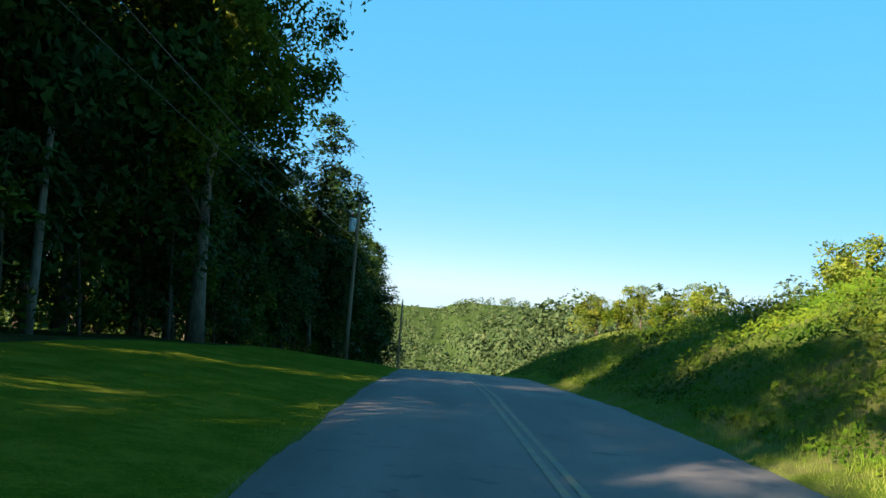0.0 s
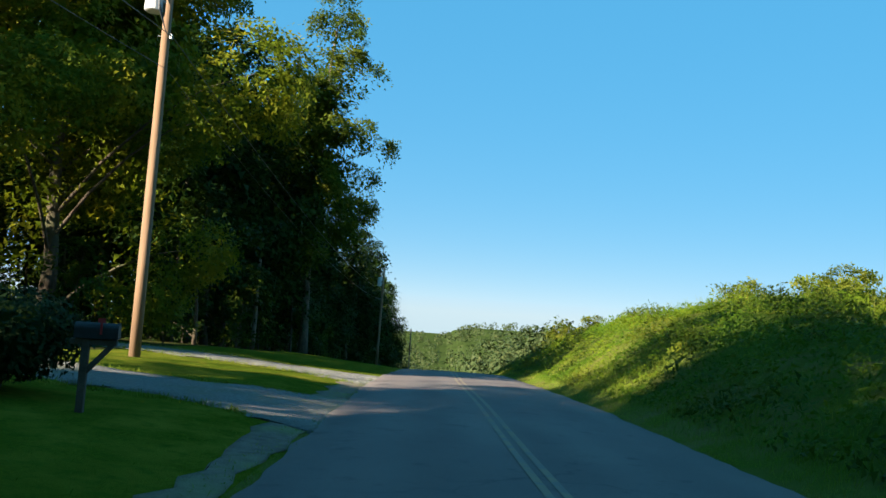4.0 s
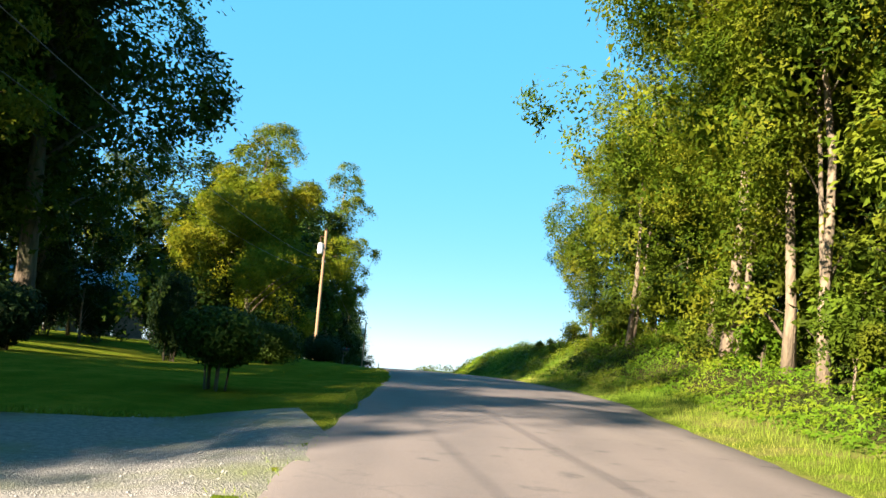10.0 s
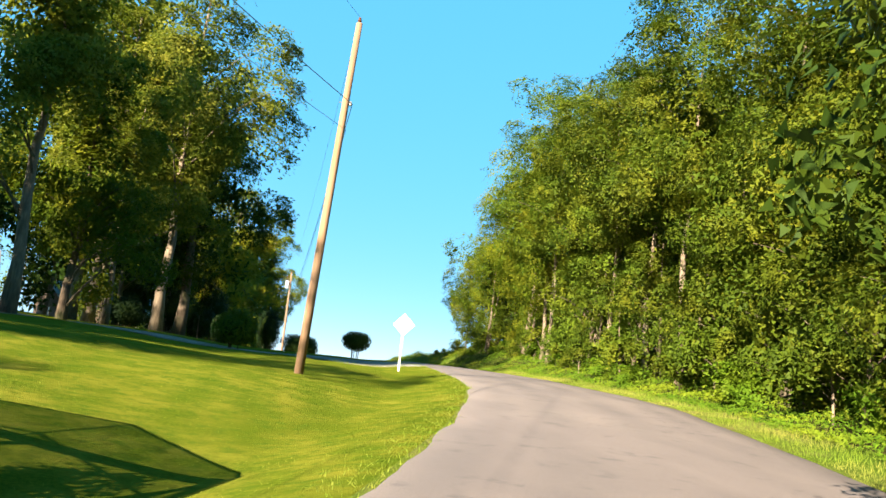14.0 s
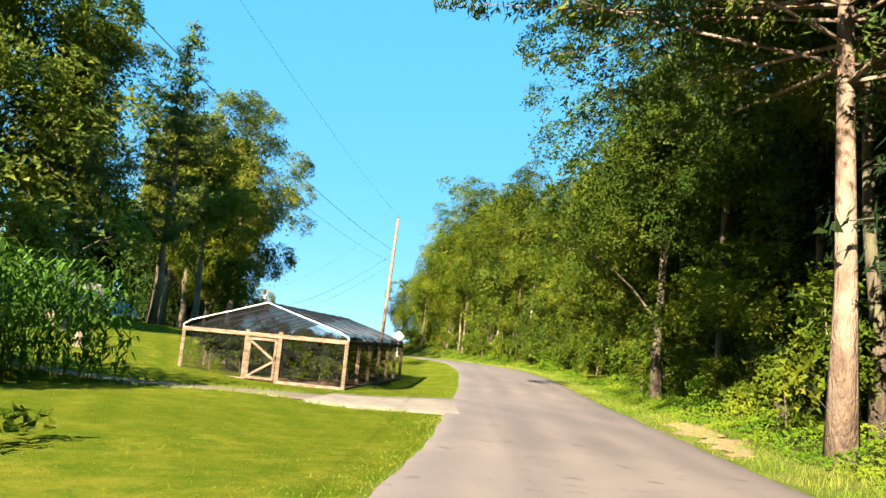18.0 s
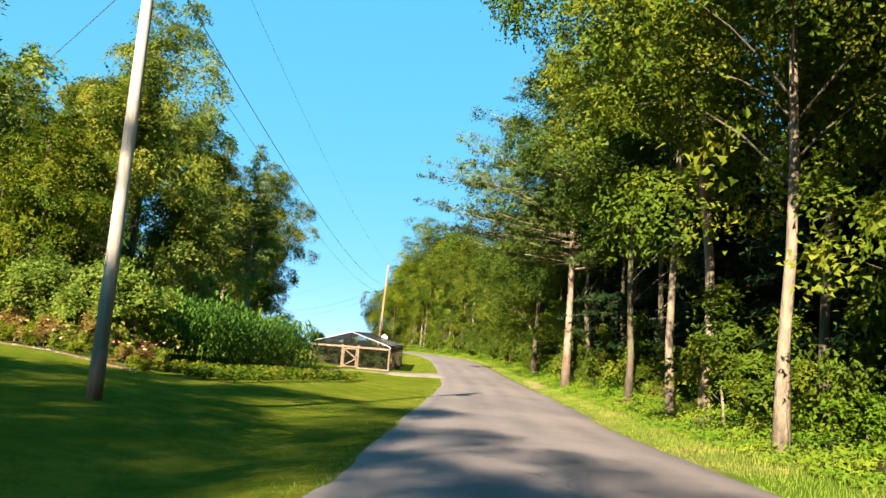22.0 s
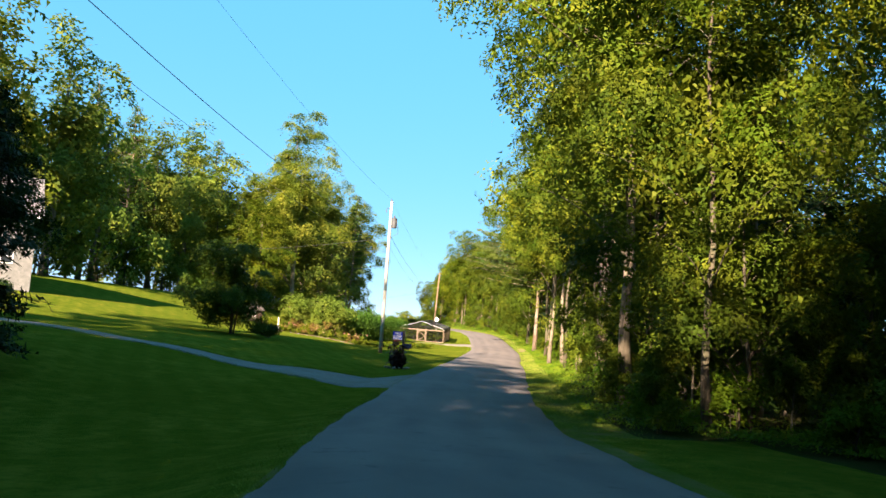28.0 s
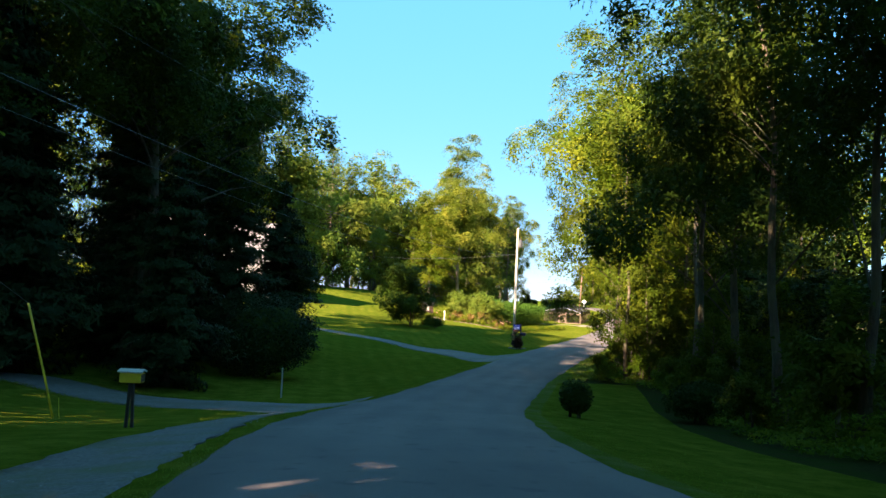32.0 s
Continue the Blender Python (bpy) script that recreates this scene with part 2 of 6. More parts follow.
# Leaf tone lowered to hold the deep shade of the woods.
L_DARK = foliage("dark leaves deepened for shade", (0.01, 0.026, 0.005), (0.03, 0.058, 0.008), (0.04, 0.065, 0.01), 0.2)
# Darker copy of the oak leaves, with shade put into the colour.
L_SHADE = foliage("shade-toned leaves", (0.018, 0.042, 0.006), (0.062, 0.1, 0.01), (0.09, 0.115, 0.012), 0.3)
L_OLIVE = foliage("pale olive leaves", (0.06, 0.095, 0.01), (0.2, 0.235, 0.028), (0.26, 0.255, 0.035), 0.48)
# Leaf tone raised to put full sunlight into the far trees.
L_SUNNY = foliage("sunlit pale green leaves", (0.075, 0.12, 0.018), (0.185, 0.245, 0.034), (0.24, 0.25, 0.04), 0.5)
L_RUST = foliage("rusty perennial leaves", (0.12, 0.07, 0.025), (0.24, 0.15, 0.04), (0.2, 0.2, 0.03), 0.35)
L_PINE = foliage("pine needles", (0.03, 0.065, 0.014), (0.08, 0.12, 0.022), (0.115, 0.13, 0.025), 0.2, 0.5)
# Naturally dark needles, lowered further so shade is in the colour.
L_SPRUCE = foliage("dark spruce needles deepened for shade", (0.008, 0.022, 0.008), (0.022, 0.042, 0.012), (0.026, 0.042, 0.012), 0.1, 0.6)
L_WEED = foliage("bank weeds", (0.05, 0.11, 0.008), (0.14, 0.24, 0.014), (0.2, 0.25, 0.018), 0.4)
L_GRASS = foliage("grass blades", (0.1, 0.17, 0.015), (0.21, 0.27, 0.03), (0.28, 0.26, 0.06), 0.4, 0.6)
L_TURF = foliage("lawn blades", (0.085, 0.13, 0.012), (0.155, 0.2, 0.02), (0.2, 0.205, 0.03), 0.35, 0.6)
L_CORN = foliage("tall maize leaves", (0.04, 0.1, 0.014), (0.1, 0.19, 0.025), (0.12, 0.18, 0.03), 0.35)
# Haze of the distance is mixed into these greens as extra blue.
L_FAR = foliage("haze-tinted distant crowns", (0.032, 0.054, 0.02), (0.065, 0.088, 0.032), (0.075, 0.085, 0.032), 0.2)
M_POLE = surface("weathered pole wood", (0.3, 0.19, 0.115), (0.17, 0.105, 0.065), 5, 0.9, 30, 0.5, 0.01, stretch=(1, 1, 0.06), c=(0.26, 0.15, 0.08), cscale=0.5)
M_POLEPALE = surface("silvery pole wood", (0.5, 0.45, 0.38), (0.3, 0.26, 0.21), 5, 0.9, 30, 0.5, 0.01, stretch=(1, 1, 0.06))
M_TIMBER = surface("weathered timber", (0.24, 0.175, 0.115), (0.09, 0.062, 0.04), 9, 0.9, 35, 0.5, 0.01, stretch=(0.3, 0.3, 1))
M_STEEL = surface("galvanised steel", (0.5, 0.5, 0.5), (0.38, 0.38, 0.38), 8, 0.45, 60, 0.1, metal=0.8)
M_SIGNBACK = surface("bare aluminium sheet", (0.78, 0.78, 0.78), (0.68, 0.68, 0.69), 3, 0.5, 60, 0.05, metal=0.15)
M_TANK = surface("pale grey enamel", (0.66, 0.67, 0.68), (0.55, 0.56, 0.57), 3, 0.45, 40, 0.05)
M_BLACK = surface("black rubber and iron", (0.02, 0.02, 0.02), (0.035, 0.035, 0.035), 8, 0.6, 60, 0.1)
M_CABLE = surface("weathered cable", (0.1, 0.1, 0.1), (0.06, 0.06, 0.06), 8, 0.5, 60, 0.0)
M_CERAMIC = surface("brown glazed ceramic", (0.09, 0.04, 0.025), (0.13, 0.06, 0.04), 9, 0.25, 60, 0.0)
M_WHITE = surface("white paint", (0.78, 0.77, 0.74), (0.68, 0.67, 0.64), 4, 0.6, 40, 0.1)
M_BLUE = surface("blue sign paint", (0.02, 0.05, 0.5), (0.03, 0.065, 0.56), 3, 0.5, 40, 0.02, spec=0.08)
M_DARKGREY = surface("dark grey paint", (0.05, 0.05, 0.055), (0.08, 0.08, 0.085), 4, 0.5, 40, 0.05)
M_YELLOW = surface("yellow plastic", (0.75, 0.52, 0.03), (0.6, 0.42, 0.03), 4, 0.5, 40, 0.05)
M_RED = surface("red paint", (0.5, 0.035, 0.03), (0.4, 0.03, 0.03), 4, 0.5, 40, 0.05)
M_STONE = surface("pale field stone", (0.28, 0.255, 0.22), (0.15, 0.135, 0.115), 5, 0.9, 24, 0.5, 0.02)
M_SHINGLE = surface("grey shingles", (0.12, 0.11, 0.11), (0.2, 0.18, 0.175), 6, 0.9, 30, 0.4, 0.01)
M_BLUEROOF = surface("blue metal roof", (0.12, 0.26, 0.36), (0.16, 0.32, 0.42), 3, 0.4, 40, 0.05, metal=0.2)
M_BRICK = surface("tan brick", (0.36, 0.23, 0.16), (0.25, 0.16, 0.11), 7, 0.9, 30, 0.4)
M_SIDING = surface("dark stained siding", (0.13, 0.09, 0.065), (0.08, 0.055, 0.04), 4, 0.85, 30, 0.3)
M_CREAM = surface("cream siding", (0.6, 0.55, 0.45), (0.5, 0.46, 0.38), 4, 0.7, 30, 0.1)
M_CARPAINT = surface("dark blue car paint", (0.015, 0.03, 0.08), (0.02, 0.035, 0.09), 2, 0.25, 60, 0.0, metal=0.3)


def netting_mat(lo=-0.9):
    """Shade net: a fine dark mesh that lets part of the light through."""
    m, n, l, p = nodes_of("black shade net")
    p.inputs["Base Color"].default_value = (0.009, 0.01, 0.011, 1)
    p.inputs["Roughness"].default_value = 0.8
    tr, mx = n.new("ShaderNodeBsdfTransparent"), n.new("ShaderNodeMixShader")
    l.new(tr.outputs[0], mx.inputs[1])
    l.new(p.outputs[0], mx.inputs[2])
    l.new(noised(n, l, 3.0, 3, lo, 1.0), mx.inputs[0])
    p.inputs["Specular IOR Level"].default_value = 0.05
    l.new(mx.outputs[0], n["Material Output"].inputs[0])
    return m


def glass_mat():
    m, n, l, p = nodes_of("window glass")
    p.inputs["Base Color"].default_value = (0.02, 0.025, 0.03, 1)
    p.inputs["Roughness"].default_value = 0.05
    p.inputs["Specular IOR Level"].default_value = 0.8
    return m


M_NET, M_GABLENET, M_SIDENET, M_GLASS = netting_mat(), netting_mat(-0.1), netting_mat(0.33), glass_mat()
M_PIPE = surface("dull grey pipe", (0.08, 0.08, 0.08), (0.05, 0.05, 0.05), 8, 0.6, 60, 0.05)
M_TRACK = surface("gritty earth track", (0.19, 0.15, 0.115), (0.115, 0.09, 0.068), 6, 0.95, 35, 0.7, 0.02, c=(0.16, 0.17, 0.06), cscale=0.8)

# ---------------------------------------------------------------- shapes
class Geo:
    """Collects vertices and faces for one mesh."""

    def __init__(self):
        self.v, self.f = [], []

    def add(self, vs, fs):
        o = len(self.v)
        self.v.extend(tuple(p) for p in vs)
        self.f.extend(tuple(i + o for i in f) for f in fs)
        return self

    def box(self, c, s, m=None, bevel=0.0):
        """A box of size s about c; its edges are chamfered by bevel."""
        bm = bmesh.new()
        bmesh.ops.create_cube(bm, size=1.0)
        bmesh.ops.scale(bm, vec=s, verts=bm.verts)
        if bevel:
            bmesh.ops.bevel(bm, geom=bm.edges[:], offset=bevel, segments=1, affect="EDGES")
        mm = Matrix.Translation(c) @ (m or Matrix())
        bm.verts.index_update()
        self.add([mm @ v.co for v in bm.verts], [[v.index for v in f.verts] for f in bm.faces])
        bm.free()
        return self

    def beam(self, a, b, w, h=None, bevel=0.006):
        """A squared timber from a to b."""
        a, b = Vector(a), Vector(b)
        d = b - a
        m = d.to_track_quat("Y", "Z").to_matrix().to_4x4()
        return self.box((a + b) / 2, (w, d.length, h or w), m, bevel)

    def tube(self, pts, radii, sides=8, cap=True):
        pts = [Vector(p) for p in pts]
        if not hasattr(radii, "__len__"):
            radii = [radii] * len(pts)
        vs, fs = [], []
        side = None
        for i, p in enumerate(pts):
            t = (pts[min(i + 1, len(pts) - 1)] - pts[max(i - 1, 0)]).normalized()
            if side is None:
                side = t.orthogonal().normalized()
            side = (side - t * side.dot(t)).normalized()
            up = t.cross(side)
            for k in range(sides):
                a = 2 * math.pi * k / sides
                vs.append(p + (side * math.cos(a) + up * math.sin(a)) * radii[i])
        for i in range(len(pts) - 1):
            for k in range(sides):
                j = (k + 1) % sides
                fs.append((i * sides + k, i * sides + j, (i + 1) * sides + j, (i + 1) * sides + k))
        if cap:
            fs.append(tuple(range(sides))[::-1])
            fs.append(tuple(range((len(pts) - 1) * sides, len(pts) * sides)))
        return self.add(vs, fs)

    def lathe(self, c, profile, sides=16):
        """A turned body about the upright through c: profile of (radius, height)."""
        vs = [(c[0] + r * math.cos(2 * math.pi * k / sides), c[1] + r * math.sin(2 * math.pi * k / sides), c[2] + h) for r, h in profile for k in range(sides)]
        fs = [(i * sides + k, i * sides + (k + 1) % sides, (i + 1) * sides + (k + 1) % sides, (i + 1) * sides + k) for i in range(len(profile) - 1) for k in range(sides)]
        fs += [tuple(range(sides))[::-1], tuple(range((len(profile) - 1) * sides, len(profile) * sides))]
        return self.add(vs, fs)

    def rock(self, c, r, rng, flat=0.7):
        bm = bmesh.new()
        bmesh.ops.create_icosphere(bm, subdivisions=2, radius=1.0)
        o = Vector((rng.random() * 50, rng.random() * 50, rng.random() * 50))
        for v in bm.verts:
            v.co = v.co * r * (0.8 + 0.5 * noise.noise(v.co * 1.1 + o))
            v.co.z *= flat
        bm.verts.index_update()
        self.add([v.co + Vector(c) for v in bm.verts], [[v.index for v in f.verts] for f in bm.faces])
        bm.free()
        return self

    def mesh(self, name, material, smooth=False):
        me = bpy.data.meshes.new(name)
        me.from_pydata(self.v, [], self.f)
        me.materials.append(material)
        if smooth:
            me.shade_smooth()
        return me


def part(name, geo, material, parent=None, label="", smooth=False):
    """Links a mesh as one object, under a thing or a part where one is given."""
    ob = new(name, geo.mesh(name, material, smooth) if isinstance(geo, Geo) else geo)
    if parent:
        ob.parent = parent
    return tagged(ob, label)


def thing(name, m, label, category, group="", kind=""):
    ob = new(name)
    ob.matrix_world = m
    return tagged(ob, label, category, group, kind)


def sheet_mesh(name, verts, quads, material):
    """A mesh from arrays of vertices and quads (or triangles)."""
    me = bpy.data.meshes.new(name)
    k = quads.shape[1]
    me.vertices.add(len(verts))
    me.vertices.foreach_set("co", verts.astype(np.float32).ravel())
    me.loops.add(quads.size)
    me.loops.foreach_set("vertex_index", quads.astype(np.int32).ravel())
    me.polygons.add(len(quads))
    me.polygons.foreach_set("loop_start", np.arange(0, quads.size, k, dtype=np.int32))
    me.update(calc_edges=True)
    me.materials.append(material)
    return me


def leaf_arrays(pos, out, length, width, rng, droop=0.3, spread=0.9):
    """A pointed leaf at each place, turned about its outward way."""
    n = len(pos)
    face = out * 0.75 + rng.normal(0, 0.45 * spread, (n, 3))
    face[:, 2] += 0.3
    face /= np.linalg.norm(face, axis=1, keepdims=True) + 1e-9
    axis = rng.normal(0, 1, (n, 3)) + out * 0.5
    axis[:, 2] -= droop
    axis -= face * (axis * face).sum(1, keepdims=True)
    axis /= np.linalg.norm(axis, axis=1, keepdims=True) + 1e-9
    side = np.cross(face, axis)
    ln = (length * rng.uniform(0.65, 1.3, n))[:, None]
    wd = (width * rng.uniform(0.65, 1.3, n))[:, None]
    base, tip = pos - axis * ln * 0.5, pos + axis * ln * 0.5
    heel = base + (tip - base) * 0.22
    v = np.stack([heel - side * wd * 0.5, tip, base + side * wd * 0.42], 1).reshape(-1, 3)
    return v, np.arange(3 * n).reshape(-1, 3)


def ico_arrays(fine):
    bm = bmesh.new()
    bmesh.ops.create_icosphere(bm, subdivisions=fine, radius=1.0)
    bm.verts.index_update()
    v, f = np.array([tuple(p.co) for p in bm.verts]), np.array([[p.index for p in q.verts] for q in bm.faces])
    bm.free()
    return v, f


ICO = {1: ico_arrays(1), 2: ico_arrays(2)}

# ---------------------------------------------------------------- lie of the land
EYE_OVER_ROAD = 1.55
WAY = np.array([(METRES * r[1], METRES * r[2], METRES * r[3] + EYE - EYE_OVER_ROAD) for r in ROWS])[::-1]
FAR_Y = np.array([0, 20, 40, 60, 100, 150, 350, 600, 900, 1600.0])
FAR_Z = np.array([0, -1.1, -2.7, -4.9, -11, -18, -52, -52, -36, -44.0])
ROAD_L, ROAD_R = -1.65, 4.6


def road_x(y):
    return np.interp(y, WAY[:, 1], WAY[:, 0])


def road_z(y):
    return np.where(np.asarray(y) > 0, np.interp(y, FAR_Y, FAR_Z), np.interp(y, WAY[:, 1], WAY[:, 2]))


def road_k(y):
    """Widens the cross direction where the road runs aslant."""
    y = np.asarray(y, float)
    s = (road_x(y + 6) - road_x(y - 6)) / 12
    return np.sqrt(1 + s * s)


# height over the road at 2.5, 8, 20, 45 and 90 m past its edge, from stretch to stretch
LEFT_Y = np.array([-340, -255, -232, -205, -186, -170, -150, -125, -115, -95, -78, -63, -40, -18, 0, 20, 60.0])
LEFT_H = np.array([(0, 0, 1, 2, 3), (-0.2, -0.3, 0.5, 2.5, 4), (-0.5, -0.6, 0.3, 2.5, 4), (-0.3, 0, 1.2, 3.3, 6), (-0.35, -0.15, 1.1, 3.4, 7), (-0.1, 0.3, 1.2, 4.0, 7.5),
                   (-0.1, 0, 1, 5.0, 8), (-0.1, -0.25, 0.2, 4.6, 7.5), (-0.5, -0.2, 0.5, 4.0, 7), (-0.5, -0.1, 0.7, 2.5, 5), (-0.35, -0.3, 0.3, 1.5, 3), (-0.1, -0.2, 0.3, 1.5, 2),
                   (-0.2, -0.3, 0.2, 1, 2), (0.3, 0.5, 0.9, 1.5, 2), (0.2, 0.7, 1, 1.5, 2), (0.2, 0.6, 0.5, 0.5, 1), (0.3, 0.6, 0.6, 0.8, 1)])
LEFT_E = np.array([0, 2.5, 8, 20, 45, 90.0])
RIGHT_Y = np.array([-340, -250, -225, -200, -135, -110, -90, -75, -58, -45, -30, -14, 4, 24, 42, 70, 110.0])
RIGHT_H = np.array([(0, 0, 0, 0, 1), (-0.1, -0.3, -0.4, 0, 1), (0, 0, 0, 0.3, 1), (0.1, 0.4, 0.5, 0.8, 1.5), (0.1, 0.5, 0.6, 0.8, 1.5), (0.05, 0.3, 0.5, 0.8, 2),
                    (0.05, 0.3, 0.5, 1, 3), (0.1, 0.6, 0.8, 2, 4), (0.2, 1, 1.6, 3, 5), (0.3, 1.9, 2.6, 4, 6), (0.35, 1.7, 2.3, 3.3, 5.5), (0.35, 1.6, 2.2, 3.2, 5.5),
                    (0.35, 2.3, 3.6, 4.8, 6.5), (0.35, 2.2, 3.4, 4.6, 7), (0.35, 1.6, 2.5, 4.2, 8), (0.35, 1.6, 2.8, 6, 10), (0.35, 2.1, 3.4, 10, 16)])
RIGHT_E = np.array([0, 1.2, 4, 7, 20, 60.0])


def side_height(e, y, ys, hs, es):
    cols = np.stack([np.zeros_like(y)] + [np.interp(y, ys, hs[:, i]) for i in range(hs.shape[1])], -1)
    i = np.clip(np.searchsorted(es, e, side="right") - 1, 0, len(es) - 2)
    f = np.clip((e - es[i]) / (es[i + 1] - es[i]), 0, 1)
    f = f * f * (3 - 2 * f) * 0.5 + f * 0.5
    a, b = np.take_along_axis(cols, i[..., None], -1)[..., 0], np.take_along_axis(cols, i[..., None] + 1, -1)[..., 0]
    return a + (b - a) * f


def land(x, y):
    """The ground's height at x, y (arrays or numbers)."""
    x, y = np.broadcast_arrays(np.asarray(x, float), np.asarray(y, float))
    d = (x - road_x(y)) / road_k(y)
    e = np.where(d < 0, ROAD_L - d, d - ROAD_R)
    h = np.where(d < 0, side_height(np.maximum(e, 0), y, LEFT_Y, LEFT_H, LEFT_E), side_height(np.maximum(e, 0), y, RIGHT_Y, RIGHT_H, RIGHT_E))
    rise = np.where(e > 90, (e - 90) * 0.02, 0.0) * np.clip((250 - y) / 200, 0, 1)
    wob = 0.05 * np.sin(x * 0.7 + 1.3 * np.sin(y * 0.31)) * np.clip(e / 4, 0, 1)
    return road_z(y) + h + rise + wob - 0.06 * (e < -0.1)


def on(x, y, lift=0.0, turn=0.0, scale=1.0):
    """The pose of a thing that stands on the ground at x, y."""
    return Matrix.LocRotScale((x, y, float(land(x, y)) + lift), Euler((0, 0, radians(turn))), (scale,) * 3)


def beside(y, d):
    """The x of a place d metres to the side of the camera's line."""
    return float(road_x(y) + d * road_k(y))


ds = np.concatenate([-np.geomspace(1500, 60, 14), np.arange(-55, -20, 2.5), np.arange(-20, -4, 0.6), np.arange(-4, 10, 0.25), np.arange(10, 30, 0.9), np.arange(30, 62, 2.5), np.geomspace(66, 1500, 14)])
ys = np.concatenate([[-1500, -900, -600, -450, -380], np.arange(-340, 90, 1.0), np.arange(92, 150, 4), np.geomspace(155, 1600, 26)])
gy, gd = np.meshgrid(ys, ds, indexing="ij")
gx = road_x(gy) + gd * road_k(gy)
gz = land(gx, gy)
vid = np.arange(gx.size).reshape(gx.shape)
quads = np.stack([vid[:-1, :-1], vid[:-1, 1:], vid[1:, 1:], vid[1:, :-1]], -1).reshape(-1, 4)
ground_me = sheet_mesh("ground", np.stack([gx, gy, gz], -1).reshape(-1, 3), quads, M_LAWN)
for extra in (M_VERGE, M_LITTER, M_FARGROUND):
    ground_me.materials.append(extra)
cy, cd = ((gy[:-1, :-1] + gy[1:, 1:]) / 2).ravel(), ((gd[:-1, :-1] + gd[1:, 1:]) / 2).ravel()
slot = np.zeros(len(cy), np.int32)
slot[(cd > ROAD_R - 0.4) & (cd < ROAD_R + 2.2)] = 1
slot[(cd < ROAD_L + 0.3) & (cd > ROAD_L - 0.12)] = 1
slot[(cd >= ROAD_R + 2.2) & (cy > -40)] = 1
slot[(cd >= ROAD_R + 2.2) & (cy <= -40)] = 2
slot[(cd > ROAD_R + 0.6) & (cd < ROAD_R + 5.6) & (cy < -222)] = 0
slot[(cd < -9) & (cy > -8)] = 2
slot[(np.abs(cd) > 70) | (cy > 120) | (cy < -345)] = 3
ground_me.polygons.foreach_set("material_index", slot)
ground_me.shade_smooth()
tagged(new("ground", ground_me), "mown lawns, weedy verges and woodland floor", "ground", kind="structure")

# the road: a crowned strip with broken edges
rng = np.random.default_rng(5)
ry = np.arange(-340, 130, 0.5)
wl, wr = np.convolve(rng.normal(0, 0.06, len(ry)), np.ones(3) / 3, "same"), np.convolve(rng.normal(0, 0.06, len(ry)), np.ones(3) / 3, "same")
cols = []
for f in (-0.02, 0.0, 0.12, 0.3, 0.5, 0.7, 0.88, 1.0, 1.02):
    lo, hi = ROAD_L + wl, ROAD_R + wr
    d = lo + (hi - lo) * f
    h = 0.02 + 0.05 * (1 - (2 * f - 1) ** 2) - (0.12 if f < 0 or f > 1 else 0)
    cols.append(np.stack([road_x(ry) + d * road_k(ry), ry, road_z(ry) + h], -1))
rv = np.stack(cols, 1)
vid = np.arange(rv.shape[0] * rv.shape[1]).reshape(rv.shape[:2])
road_me = sheet_mesh("road", rv.reshape(-1, 3), np.stack([vid[:-1, :-1], vid[:-1, 1:], vid[1:, 1:], vid[1:, :-1]], -1).reshape(-1, 4), M_ASPHALT)
across = road_me.attributes.new("across", "FLOAT", "POINT")
across.data.foreach_set("value", np.tile(np.array([-0.02, 0.0, 0.12, 0.3, 0.5, 0.7, 0.88, 1.0, 1.02], np.float32), rv.shape[0]))
road_me.shade_smooth()
tagged(new("road", road_me), "narrow worn grey asphalt country road", "road", kind="structure")


def strip(name, pts, widths, material, label, lift=0.03, ragged=0.15, step=0.5, category="driveway"):
    """A drive laid on the ground along a line of points."""
    rg = np.random.default_rng(int(abs(pts[0][0]) * 10))
    pts = np.array(pts, float)
    s = np.concatenate([[0], np.cumsum(np.hypot(*np.diff(pts, axis=0).T))])
    q = np.arange(0, s[-1] + step / 2, step)
    px, py, w = np.interp(q, s, pts[:, 0]), np.interp(q, s, pts[:, 1]), np.interp(q, s, widths)
    ker = np.ones(5) / 5
    px[3:-3], py[3:-3] = np.convolve(px, ker, "same")[3:-3], np.convolve(py, ker, "same")[3:-3]
    tx, ty = np.gradient(px), np.gradient(py)
    ln = np.hypot(tx, ty)
    nx, ny = -ty / ln, tx / ln
    rows = []
    for f in (-0.52, -0.5, -0.3, -0.1, 0.1, 0.3, 0.5, 0.52):
        off = w * f + (rg.normal(0, ragged, len(q)) if abs(f) >= 0.5 else 0)
        x, y = px + nx * off, py + ny * off
        rows.append(np.stack([x, y, np.maximum(land(x, y), 0 * x - 99) + lift - (0.1 if abs(f) > 0.5 else 0)], -1))
    v = np.stack(rows, 1)
    vid = np.arange(v.shape[0] * v.shape[1]).reshape(v.shape[:2])
    me = sheet_mesh(name, v.reshape(-1, 3), np.stack([vid[:-1, 1:], vid[:-1, :-1], vid[1:, :-1], vid[1:, 1:]], -1).reshape(-1, 4), material)
    me.shade_smooth()
    return tagged(new(name, me), label, category, kind="structure")


# faint double yellow line on the older stretch
for off in (1.36, 1.56):
    ly = np.arange(-52, 110, 1.0)
    g = Geo()
    for s0 in range(len(ly) - 1):
        a, b = ly[s0], ly[s0 + 1]
        cs = [(beside(a, off - 0.05), a), (beside(a, off + 0.05), a), (beside(b, off + 0.05), b), (beside(b, off - 0.05), b)]
        g.add([(x, y, float(road_z(y)) + 0.077) for x, y in cs], [(0, 1, 2, 3)])
    tagged(part("road_line", g, M_LINE), "faded yellow centre line on the asphalt", "road line", kind="structure")

